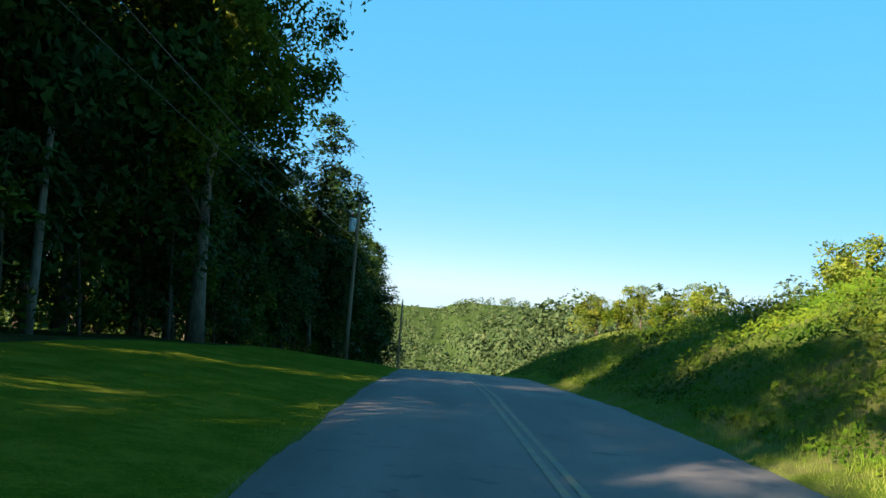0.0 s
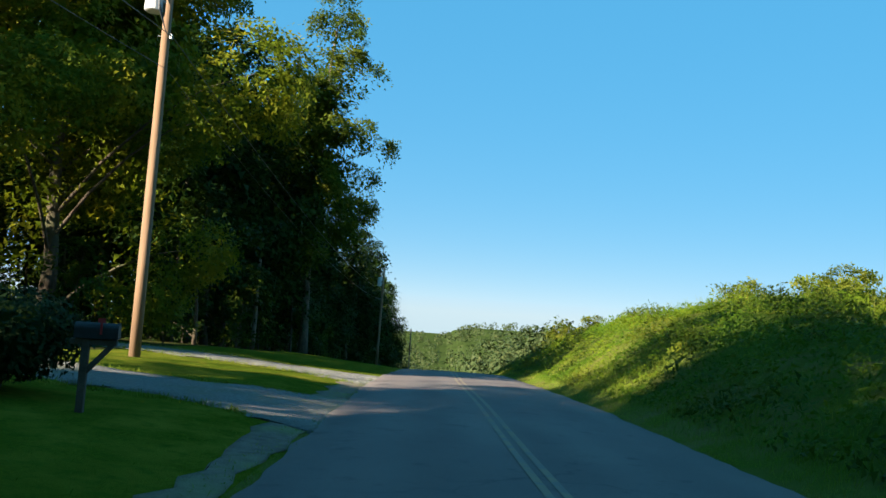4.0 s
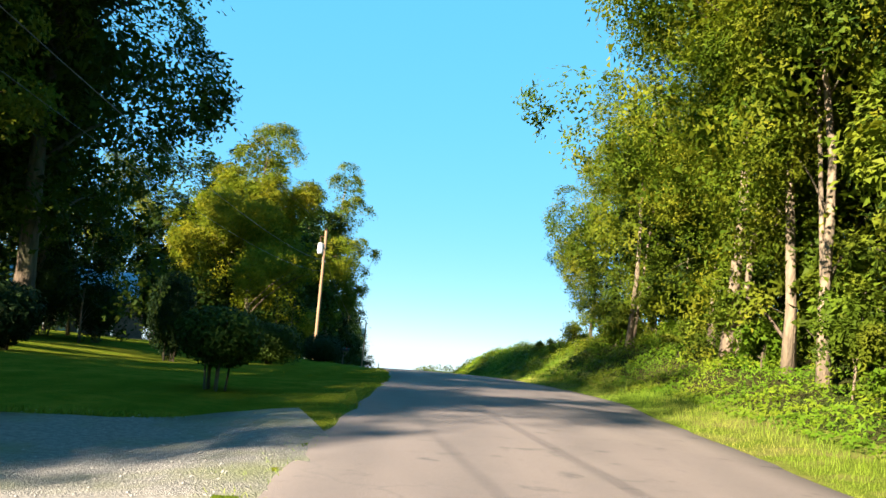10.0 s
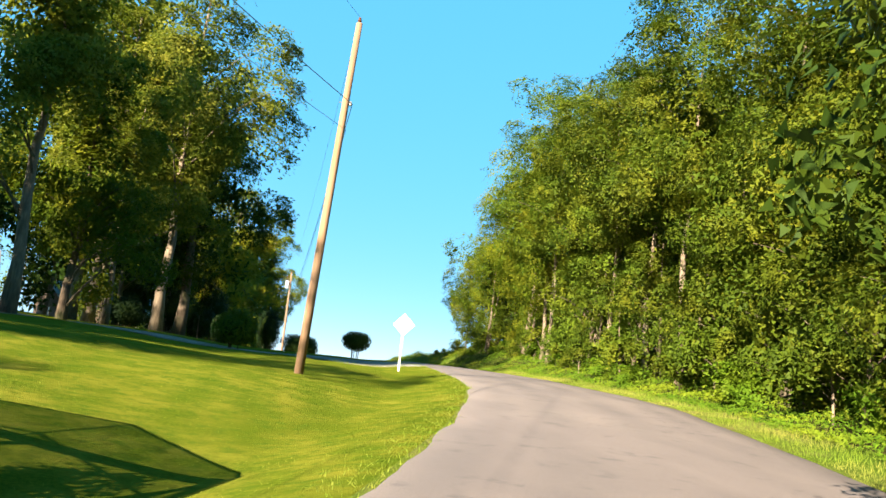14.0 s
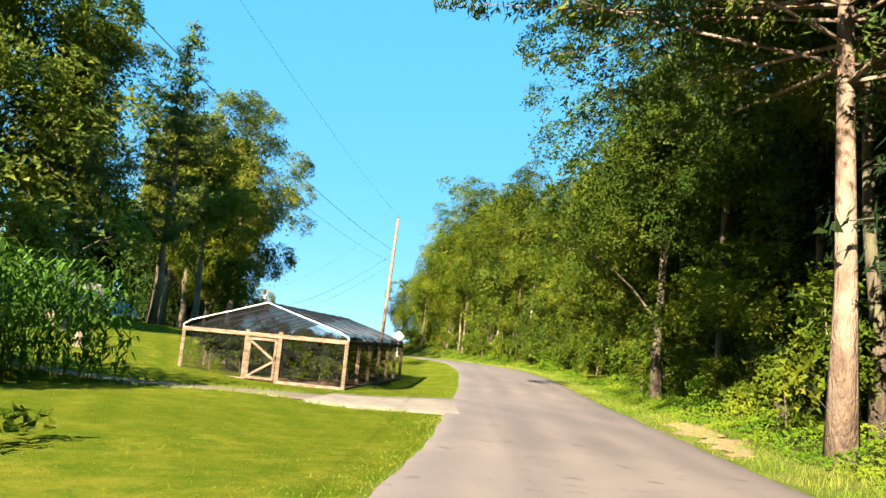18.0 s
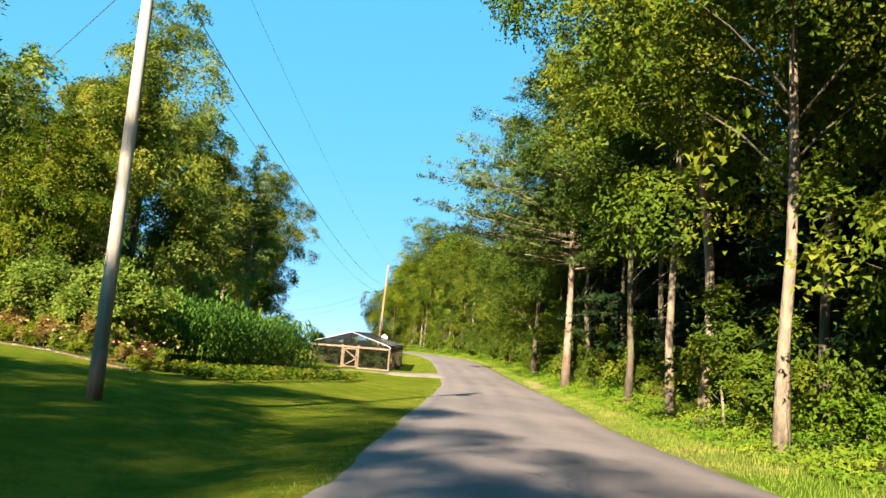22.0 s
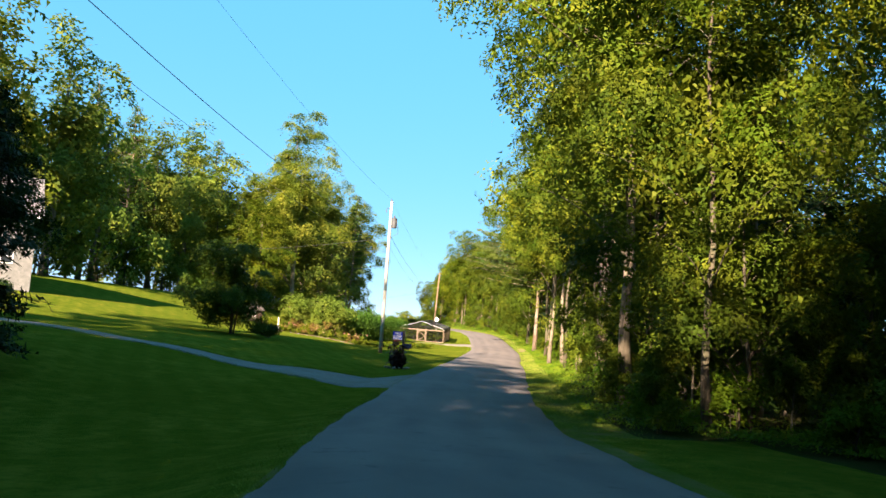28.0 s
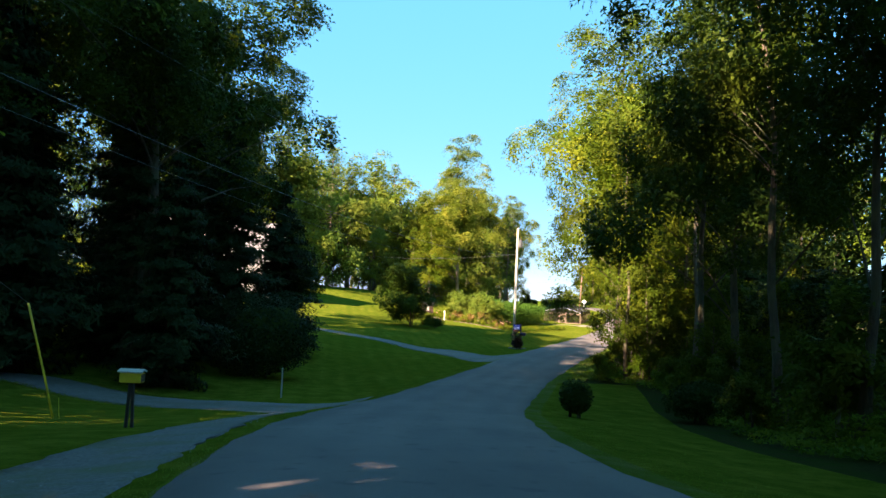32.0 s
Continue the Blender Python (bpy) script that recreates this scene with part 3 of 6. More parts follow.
strip("driveway_1", [(-0.4, -2.6), (-1.6, -2.6), (-2.8, -2.8), (-4.2, -3.1), (-7, -3.7), (-15, -4.2), (-40, -1)], [10, 7.6, 5.4, 4.2, 3.0, 2.8, 2.8], M_GRAVEL, "pale gravel drive through the lawn", 0.03)
strip("gravel_shoulder", [(beside(y, -2.05), y) for y in (-3, -12, -22, -35)], [0.9, 0.7, 0.5, 0.2], M_TRACK, "thin gravel shoulder beside the asphalt", 0.012, 0.08, category="shoulder")
strip("driveway_2", [(-1.0, -15), (-4.5, -14.8), (-9, -14.8), (-22, -15), (-40, -16)], [6, 3.4, 2.8, 2.8, 2.8], M_GRAVEL, "pale gravel drive beside the mailbox", 0.03)
strip("driveway_3", [(-0.5, -70.6), (-1.8, -70.9), (-3.0, -71.1), (-4.6, -71.4), (-9, -72), (-20, -73), (-45, -70)], [9.5, 7.4, 5.9, 5.0, 4.4, 4, 4], M_GRAVEL, "loose gravel drive off the road", 0.03)
strip("driveway_4", [(-48.6, -202.5), (-52.5, -199.6), (-55.5, -196.4), (-58.5, -193.9), (-62, -191.8), (-66, -190), (-80, -185.6), (-95, -179)], [12, 6.0, 4.3, 3.0, 2.7, 2.6, 2.6, 2.6], M_DRIVE, "grey tarred drive crossing the lawn", 0.02, 0.05)
strip("driveway_5", [(-64.5, -238.8), (-68, -238.2), (-71.5, -237.0), (-75, -235.2), (-79, -233), (-84, -232), (-98, -229)], [9, 6.4, 4.6, 3.6, 3.2, 3, 3], M_DRIVE, "grey tarred drive off the road", 0.02, 0.05)
strip("driveway_6", [(-67.4, -242.5), (-68.5, -249), (-69.2, -256), (-69.8, -266)], [0.5, 1.5, 2.0, 2.4], M_GRAVEL, "worn gravel pull-in beside the road", 0.03, 0.06)

# loose stones on the gravel drives
rg = np.random.default_rng(44)
g = Geo()
for (x0, y0), (x1, y1), w0, w1, n in (((-1.4, -2.6), (-13, -4.2), 5.5, 2.6, 2200), ((-1.6, -70.9), (-14, -72.4), 6.5, 4.0, 800), ((-1.6, -15), (-10, -14.8), 4, 2.6, 260), ((-67.6, -243), (-69.4, -262), 1.6, 2.0, 260)):
    for _ in range(n):
        f = rg.random() ** 1.4
        x, y, r = x0 + (x1 - x0) * f, y0 + (y1 - y0) * f, rg.uniform(0.008, 0.024)
        off = (rg.random() - 0.5) * (w0 + (w1 - w0) * f)
        ln = math.hypot(x1 - x0, y1 - y0)
        x, y = x - (y1 - y0) / ln * off, y + (x1 - x0) / ln * off
        z, a = float(land(x, y)) + 0.035 + r * 0.3, rg.uniform(0, 1.5)
        c, s = math.cos(a) * r, math.sin(a) * r
        g.add([(x + c * 1.3, y + s * 1.3, z), (x - s, y + c, z - 0.2 * r), (x - c, y - s, z), (x + s, y - c, z + 0.1 * r), (x + 0.2 * r, y, z + r * 0.7)], [(0, 1, 4), (1, 2, 4), (2, 3, 4), (3, 0, 4)])
tagged(part("gravel_stones", g, surface("pale gravel stones", (0.32, 0.31, 0.29), (0.17, 0.165, 0.155), 2.0, 0.9, 30, 0.2)), "loose pale gravel stones on the drives", "gravel", kind="stuff")

# ---------------------------------------------------------------- trees
def lobed(dirs, seed, amount):
    """An uneven radius for each direction, the same for the same seed."""
    rg = np.random.default_rng(seed)
    r = np.ones(len(dirs))
    for _ in range(9):
        a = rg.normal(0, 1, 3)
        a /= np.linalg.norm(a)
        r += amount * 0.34 * np.sin(3.2 * (dirs @ a) + rg.uniform(0, 6))
    return np.clip(r, 0.5, 1.22)


def broadleaf(name, seed, height, base, radius, leaves, leaf, leaf_mat, bark, girth=0.2, clumps=90, lobes=0.5, bare=0.35, lean=0.4, group="", label="", category="tree", stems=1, fill=0.24, lump=0.31):
    """A tree: a tapered, bent trunk, limbs that reach the clumps, and a crown of leaves in uneven clumps."""
    rg = np.random.default_rng(seed)
    root = thing(name, Matrix(), label, category, group)
    top = height * 0.88
    bend = rg.normal(0, lean, 2)
    trunk = Geo()
    hs = np.linspace(0, top, 9)
    way = [(bend[0] * (h / top) ** 2 + 0.12 * math.sin(h * 0.7 + seed), bend[1] * (h / top) ** 2 + 0.12 * math.cos(h * 0.6 + seed), h - 0.25 * (h == 0)) for h in hs]
    rad = [girth * (1.45 if i == 0 else 1.0) * (1 - 0.9 * h / top) + 0.015 for i, h in enumerate(hs)]
    trunk.tube(way, rad, 9 if leaves > 3000 else 6)
    for s in range(stems - 1):
        a = rg.uniform(0, 6.3)
        o = np.array([math.cos(a), math.sin(a)])
        trunk.tube([(o[0] * (0.12 + 0.12 * h), o[1] * (0.12 + 0.12 * h), h - 0.25 * (h == 0)) for h in hs[:6]], [girth * 0.7 * (1 - 0.12 * i) for i in range(6)], 7)
    part("trunk", trunk, bark, root, smooth=True)
    mid, half = (base + height) / 2, (height - base) / 2
    boughs = max(12, int(clumps * 0.4))
    dirs = rg.normal(0, 1, (boughs, 3))
    dirs /= np.linalg.norm(dirs, axis=1, keepdims=True)
    r = lobed(dirs, seed + 50, lobes) * rg.uniform(0.3, 0.9, boughs) ** 0.5
    cen = dirs * r[:, None] * np.array([radius, radius, half])
    taper = 1 - 0.25 * np.clip(cen[:, 2] / half, -0.6, 1)
    axis = np.array([bend[0] * 0.5, bend[1] * 0.5, mid])
    cen[:, :2] *= taper[:, None]
    outc = cen / (np.linalg.norm(cen, axis=1, keepdims=True) + 1e-6)
    cen += axis
    cen[0] = (bend[0], bend[1], height * 0.93)
    cen[1:3] = [(bend[0] + sx * radius * 0.22, bend[1] - sx * radius * 0.1, height * 0.87) for sx in (-1, 1)]
    outc[:3] = ((0, 0, 1.0), (-0.7, 0, 0.7), (0.7, 0, 0.7))
    limbs = Geo()
    for c in cen[:: max(1, boughs // (16 if leaves > 3000 else 7))]:
        h0 = max(base * bare + 0.4, min(top * 0.9, c[2] - 0.55 * math.hypot(c[0], c[1]) - 0.4))
        f = h0 / top
        a = Vector((bend[0] * f * f, bend[1] * f * f, h0))
        b = Vector(c)
        m = a.lerp(b, 0.5) + Vector((0, 0, 0.22 * (b - a).length))
        w = girth * (1 - 0.85 * f) * 0.32 + 0.01
        limbs.tube([a * (1 - k) ** 2 + m * (2 * k * (1 - k)) + b * k * k for k in (0, 0.25, 0.5, 0.75, 1)], [w, w * 0.75, w * 0.55, w * 0.35, 0.012], 4 if leaves > 9000 else 3, False)
    tagged(part("branching", limbs, M_BARK, root, smooth=True), kind="stuff")
    # each bough carries flat sprays of leaves over its outer and upper side
    size = rg.uniform(0.55, 1.0, boughs) * (radius * half * radius) ** (1 / 3) * lump * 0.74
    sprays = max(boughs * 3, leaves // 13)
    bough = rg.choice(boughs, sprays, p=size ** 2 / (size ** 2).sum())
    way = rg.normal(0, 1, (sprays, 3)) + outc[bough] * 0.9
    way[:, 2] += 0.35
    way /= np.linalg.norm(way, axis=1, keepdims=True)
    at = cen[bough] + way * (size[bough] * rg.uniform(0.7, 1.06, sprays))[:, None] * np.array([1.0, 1.0, 0.82])
    flat = way * 0.6 + outc[bough] * 0.15 + rg.normal(0, 0.4, (sprays, 3))
    flat[:, 2] += 0.3
    flat /= np.linalg.norm(flat, axis=1, keepdims=True)
    pick = rg.integers(0, sprays, leaves)
    off = np.clip(rg.normal(0, 1, (leaves, 3)), -1.7, 1.7)
    off -= flat[pick] * (off * flat[pick]).sum(1, keepdims=True)
    off *= (leaf * 1.5 * rg.uniform(0.6, 1.5, sprays))[pick][:, None]
    pos = at[pick] + off
    pos[:, 2] -= (off ** 2).sum(1) * 0.22 / leaf / 3
    pos[:, 2] = np.maximum(pos[:, 2], 0.25)
    v, q = leaf_arrays(pos, flat[pick] * 1.25, leaf * 1.1, leaf * 0.76, rg, 0.35, 0.42)
    n = int(leaves * fill)
    big = max(leaf * 1.4, min(leaf * 2.0, 0.4))
    deep = rg.integers(0, boughs, n)
    at = axis + (cen[deep] - axis) * rg.uniform(0.25, 0.85, (n, 1)) + np.clip(rg.normal(0, 0.36, (n, 3)), -0.6, 0.6) * size[deep][:, None]
    at[:, 2] = np.maximum(at[:, 2], leaf)
    v2, q2 = leaf_arrays(at, outc[deep], big, big * 0.7, rg, 0.35)
    part("crown", sheet_mesh("crown", np.concatenate([v, v2]), np.concatenate([q, q2 + len(v)]), leaf_mat), leaf_mat, root)
    return root


def conifer(name, seed, height, base, radius, tufts, leaf_mat, bark, girth, sweep, flat, group="", label="", sparse=0.0, tuft=0.42, dense=0.0):
    """A needle tree: whorls of boughs, each with tufts along it."""
    rg = np.random.default_rng(seed)
    root = thing(name, Matrix(), label, "tree", group)
    part("trunk", Geo().tube([(0.1 * math.sin(h + seed), 0.1 * math.cos(h * 0.8), h - 0.25 * (h == 0)) for h in np.linspace(0, height, 8)], [girth * (1.4 if i == 0 else 1) * (1 - 0.94 * i / 7) + 0.012 for i in range(8)], 9), bark, root, smooth=True)
    limbs, spots, ways = Geo(), [], []
    h = base
    while h < height * 0.985:
        f = (h - base) / (height - base)
        reach = radius * ((1 - f) ** 0.75 * (0.55 + 0.45 * min(1, f * 5)) + 0.04)
        for k in range(5 if sparse < 0.3 else 4):
            if rg.random() < sparse:
                continue
            a, ln = rg.uniform(0, 6.28), reach * rg.uniform(0.6, 1.15)
            d = np.array([math.cos(a), math.sin(a)])
            pts = [(d[0] * ln * s, d[1] * ln * s, h + ln * (sweep[0] * s + sweep[1] * s * s)) for s in (0, 0.5, 1)]
            w = girth * (1 - 0.9 * h / height) * 0.3 + 0.01
            limbs.tube(pts, [w, w * 0.6, 0.008], 3, False)
            n = max(3, int(ln * 6))
            s = rg.uniform(0.2, 1.0, n)
            side = rg.normal(0, 0.2, n) * ln * (1.15 - s)
            spots.append(np.stack([d[0] * ln * s - d[1] * side, d[1] * ln * s + d[0] * side, h + ln * (sweep[0] * s + sweep[1] * s * s) + rg.normal(0, 0.06, n)], -1))
            ways.append(np.tile(np.array([d[0], d[1], 0.15]), (n, 1)))
        h += (height - base) / 34 * rg.uniform(0.7, 1.3)
    tagged(part("branching", limbs, bark, root, smooth=True), kind="stuff")
    spots, ways = np.concatenate(spots), np.concatenate(ways)
    per = max(1, tufts // len(spots))
    pos = np.repeat(spots, per, 0) + rg.normal(0, tuft * 0.42, (len(spots) * per, 3)) * np.array([1, 1, flat])
    v, q = leaf_arrays(pos, np.repeat(ways, per, 0), tuft, tuft * 0.3, rg, 0.15, 0.7)
    if dense:
        k = rg.integers(0, len(spots), 2600)
        v2, q2 = leaf_arrays(spots[k] * np.array([0.7, 0.7, 1.0]), ways[k], 0.8, dense * 0.55, rg, 0.3, 0.7)
        v, q = np.concatenate([v, v2]), np.concatenate([q, q2 + len(v)])
    part("crown", sheet_mesh("crown", v, q, leaf_mat), leaf_mat, root)
    return root


def place(kinds, spots, seed, lo=0.85, hi=1.15):
    """Sets out copies of the given trees at spots (x, y[, scale])."""
    rg = random.Random(seed)
    for i, s in enumerate(spots):
        src = kinds[i % len(kinds)] if len(s) < 4 else kinds[s[3]]
        sc = rg.uniform(lo, hi) * (s[2] if len(s) > 2 else 1.0)
        copy_thing(src, on(s[0], s[1], 0, rg.uniform(0, 360))).scale = (sc * rg.uniform(0.93, 1.07), sc * rg.uniform(0.93, 1.07), sc)


def retire(*roots):
    """Takes the pattern trees away once the copies stand."""
    for r in roots:
        for o in (*r.children_recursive, r):
            bpy.data.objects.remove(o)


EDGE = "roadside broadleaf trees"
edge = [broadleaf("broadleaf_tree", 11, 17.5, 1.6, 5.0, 46000, 0.13, L_BRIGHT, M_PALEBARK, 0.16, 170, 0.6, fill=0.16, lump=0.37, group=EDGE, label="leafy green tree with pale trunk at the wood's edge"),
        broadleaf("broadleaf_tree", 12, 15.5, 1.4, 4.6, 42000, 0.13, L_OAK, M_BARK, 0.15, 160, 0.6, fill=0.16, lump=0.37, group=EDGE, label="leafy green tree at the edge of the wood"),
        broadleaf("broadleaf_tree", 13, 19.0, 2.2, 5.0, 46000, 0.13, L_BRIGHT, M_PALEBARK, 0.15, 170, 0.6, fill=0.16, lump=0.37, group=EDGE, label="slender leafy tree with a pale forked trunk", stems=2)]
edge.append(broadleaf("broadleaf_tree", 14, 18.5, 4.6, 5.0, 44000, 0.13, L_OAK, M_PALEBARK, 0.15, 160, 0.6, fill=0.14, lump=0.36, bare=0.7, group=EDGE, label="leafy tree on a bare pale trunk at the wood's edge"))
TALL = "tall woodland trees"
tall = [broadleaf("woodland_tree", 21, 21.0, 6.0, 5.4, 30000, 0.14, L_OAK, M_PALEBARK, 0.15, 100, 0.6, bare=0.8, fill=0.14, lump=0.35, group=TALL, label="tall woodland tree with a long bare grey trunk"),
        broadleaf("woodland_tree", 22, 19.0, 3.5, 5.0, 30000, 0.14, L_OAK, M_BARK, 0.14, 100, 0.6, bare=0.7, fill=0.14, lump=0.35, group=TALL, label="tall dark-barked woodland tree in full leaf"),
        broadleaf("woodland_tree", 23, 22.0, 7.0, 5.0, 30000, 0.14, L_BRIGHT, M_PALEBARK, 0.13, 90, 0.65, bare=0.8, fill=0.14, lump=0.35, group=TALL, label="tall slim woodland tree with pale bark")]
tall.append(broadleaf("woodland_tree", 26, 21.0, 4.0, 5.4, 30000, 0.15, L_SHADE, M_BARK, 0.16, 100, 0.6, bare=0.8, fill=0.14, lump=0.35, group=TALL, label="tall tree with shade-toned leaves in the darker part of the wood"))
MID = "young trees between the trunks"
mid = [broadleaf("young_tree", 24, 10.0, 0.8, 2.7, 8500, 0.15, L_OAK, M_BARK, 0.07, 60, 0.7, bare=0.3, fill=0.1, lump=0.33, group=MID, label="slim young tree with layered leaves under the tall ones"),
       broadleaf("young_tree", 25, 7.0, 0.5, 2.3, 7000, 0.14, L_BRIGHT, M_BARK, 0.05, 50, 0.7, bare=0.3, fill=0.1, lump=0.33, group=MID, label="young bright green tree at the wood's edge")]
BACK = "trees deeper in the wood"
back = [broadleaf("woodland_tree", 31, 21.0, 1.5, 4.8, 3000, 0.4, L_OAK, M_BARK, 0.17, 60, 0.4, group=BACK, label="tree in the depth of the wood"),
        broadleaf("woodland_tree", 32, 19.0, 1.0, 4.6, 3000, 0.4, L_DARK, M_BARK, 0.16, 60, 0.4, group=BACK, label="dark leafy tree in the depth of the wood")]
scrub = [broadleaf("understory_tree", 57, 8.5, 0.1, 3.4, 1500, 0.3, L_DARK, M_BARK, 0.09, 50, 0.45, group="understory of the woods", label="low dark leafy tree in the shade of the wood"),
         broadleaf("understory_tree", 58, 6.0, 0.1, 2.6, 1300, 0.26, L_SHADE, M_BARK, 0.07, 44, 0.45, group="understory of the woods", label="small tree with shade-toned leaves in the wood")]
UNDER = "woodland edge shrubs"
under = [broadleaf("shrub", 41, 2.3, 0.1, 1.5, 1700, 0.15, L_OAK, M_BARK, 0.03, 40, 0.6, group=UNDER, label="low green shrub at the wood's edge", category="shrub", stems=3),
         broadleaf("shrub", 42, 1.5, 0.05, 1.3, 1400, 0.15, L_WEED, M_BARK, 0.02, 36, 0.6, group=UNDER, label="yellow-green brush beside the verge", category="shrub", stems=3),
         broadleaf("sapling", 43, 4.6, 0.6, 1.5, 2400, 0.17, L_OAK, M_PALEBARK, 0.035, 46, 0.7, group=UNDER, label="thin sapling with layered leaves", category="tree")]
darkwood = [broadleaf("woodland_tree", 51, 23.0, 2.0, 4.8, 5200, 0.44, L_DARK, M_BARK, 0.24, 90, 0.5, fill=0.4, group="dark wood by the lawn", label="tall tree with shade-darkened leaves at the back of the lawn"),
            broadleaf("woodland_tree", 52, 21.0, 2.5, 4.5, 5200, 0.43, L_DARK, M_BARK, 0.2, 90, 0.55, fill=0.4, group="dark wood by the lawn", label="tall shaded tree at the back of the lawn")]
pine = [conifer("pine_tree", 61, 22.0, 5.5, 4.6, 9000, L_PINE, M_REDBARK, 0.24, (0.12, 0.1), 0.5, "tall pines", "tall pine with spreading needle boughs", 0.2, 0.42),
        conifer("pine_tree", 62, 24.0, 8.5, 9.5, 12000, L_PINE, M_REDBARK, 0.26, (0.02, 0.1), 0.35, "tall pines", "tall pine with long boughs and a bare reddish lower trunk", 0.3, 0.42)]
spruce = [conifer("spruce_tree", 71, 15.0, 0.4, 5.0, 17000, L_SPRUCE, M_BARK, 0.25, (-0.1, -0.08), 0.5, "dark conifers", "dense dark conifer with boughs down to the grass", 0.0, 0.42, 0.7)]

# wood along one side of the whole road
rg = random.Random(3)
spots_edge, spots_back, spots_under = [(12.2, -29.0, 0.8, 1), (17.0, -31.5, 1.0, 0), (18.5, -25.5, 0.95, 1), (13.9, -35.5, 0.78, 0), (12.4, -41.2, 0.78, 1), (14.0, -44.0, 0.85, 1), (9.9, -46.0, 0.85), (13.5, -38.5, 0.6), (12.0, -50.0, 0.95), (10.8, -54.5, 1.12, 2), (14.5, -57.0, 1.05, 0), (11.0, -68.0, 1.0), (10.9, -58.1, 0.9), (8.7, -90.7, 0.95)], [(17, -53, 0.85), (19, -59, 0.85), (16, -47, 0.7), (21, -50, 0.8), (22, -66, 0.9), (15, -60, 0.8)], []
spots_tall = [(-22.2, -165.0, 1.0, 2), (-23.4, -168.2, 1.05, 0), (-39.7, -215.0, 1.0, 0), (-19.0, -158.0, 1.0, 3), (-30.5, -182.5, 1.0, 2), (-33.6, -188.5, 1.0, 1), (-28.0, -176.0, 1.0, 0)]
FIXED = [(s[0], s[1]) for s in spots_edge + spots_tall] + [(-11.3, -140.5), (-35.8, -197.3), (-43.8, -211.8), (-47.5, -236.5), (-2.0, -120.0)]
y = -46.5
while y > -282:
    d0 = ROAD_R + (8.5 if y > -46 else 6.0 if y > -60 else 4.8 if y > -118 else 4.6 if y > -222 else 8.0)
    x0 = beside(y, d0 + rg.uniform(-0.5, 1.2))
    free = min(math.hypot(x0 - p[0], y - p[1]) for p in FIXED) > 3.2
    if y > -122:
        if free:
            spots_edge.append((x0, y, 1.05, rg.choice((0, 1, 2) if y > -70 else (3, 3, 1))))
        spots_back.append((beside(y - 2, d0 + 4.5 + rg.uniform(-1, 1)), y - 2, 0.95))
    else:
        if free:
            spots_tall.append((x0, y, 1.0, 3 if y < -228 or -170 < y < -122 else len(spots_tall) % 3))
    for row in range(3):
        if row == 2 or (row == 0 and y < -122):
            continue
        spots_back.append((beside(y, d0 + 10 + row * 7 + rg.uniform(-2, 2)), y + rg.uniform(-2, 2), 0.85 + 0.1 * row))
    y -= rg.uniform(4.2, 6.2) if y > -122 else rg.uniform(4.5, 7.5)
y = -36.0
while y > -280:
    d0 = ROAD_R + (4.6 if y > -60 else 3.0 if y > -118 else 3.6 if y > -222 else 7.0)
    for k in range(2):
        if rg.random() < (0.95 if y > -130 else 0.85):
            spots_under.append((beside(y, d0 + k * 1.9 + rg.uniform(-0.5, 1.0)), y + rg.uniform(-0.5, 0.5), 1.0 if k else 0.75))
    y -= rg.uniform(2.2, 3.6)
for k in range(24):
    y = -30 - 0.8 * k + rg.uniform(-1.5, 1.5)
    spots_under.append((beside(y, ROAD_R + rg.uniform(3.2, 10.0)), y, rg.uniform(0.3, 0.45), k % 2))
place(edge, spots_edge, 1)
spots_mid = []
y = -64.0
while y > -228:
    off = 5.0 if y > -118 else 5.8 if y > -222 else 9.0
    if -174 < y < -136:
        y -= 8.0
        continue
    spots_mid += [(beside(y, ROAD_R + off + rg.uniform(-0.7, 1.3)), y, rg.uniform(0.8, 1.15)), (beside(y, ROAD_R + off + 3.6 + rg.uniform(-1, 1)), y - 1.5, rg.uniform(1.0, 1.35))]
    y -= rg.uniform(2.8, 4.6)
place(mid, spots_mid, 5)
place(tall, spots_tall, 2)
thick = []
y = -112.0
while y > -286:
    d0 = ROAD_R + (4.6 if y > -222 else 8.0)
    thick += [(beside(y, d0 + 7.5 + rg.uniform(-1.5, 1.5)), y, 0.9), (beside(y - 2, d0 + 14 + rg.uniform(-2, 2)), y - 2, 1.1)]
    y -= rg.uniform(4.0, 5.5)
thick += [(beside(y, ROAD_R + 6.5 + rg.uniform(-0.8, 1.5)), y, 0.75) for y in (-40, -43, -46, -49, -52, -55, -58, -62, -66, -70)]
thick += [(beside(y, ROAD_R + 8.2), y, 0.8) for y in range(-150, -113, 4)]
thick += [(beside(y, ROAD_R + 12 + 5 * (i % 3)), y, 1.0) for i, y in enumerate(range(-116, -36, 2))]
place(scrub, thick + [(13.0, -41.5, 0.75, 0), (14.5, -46.0, 0.8, 0), (12.5, -48.0, 0.7, 1), (16.5, -43.0, 0.8, 0)], 6)
place(back, spots_back, 3)
place(under, spots_under, 4, 0.75, 1.3)

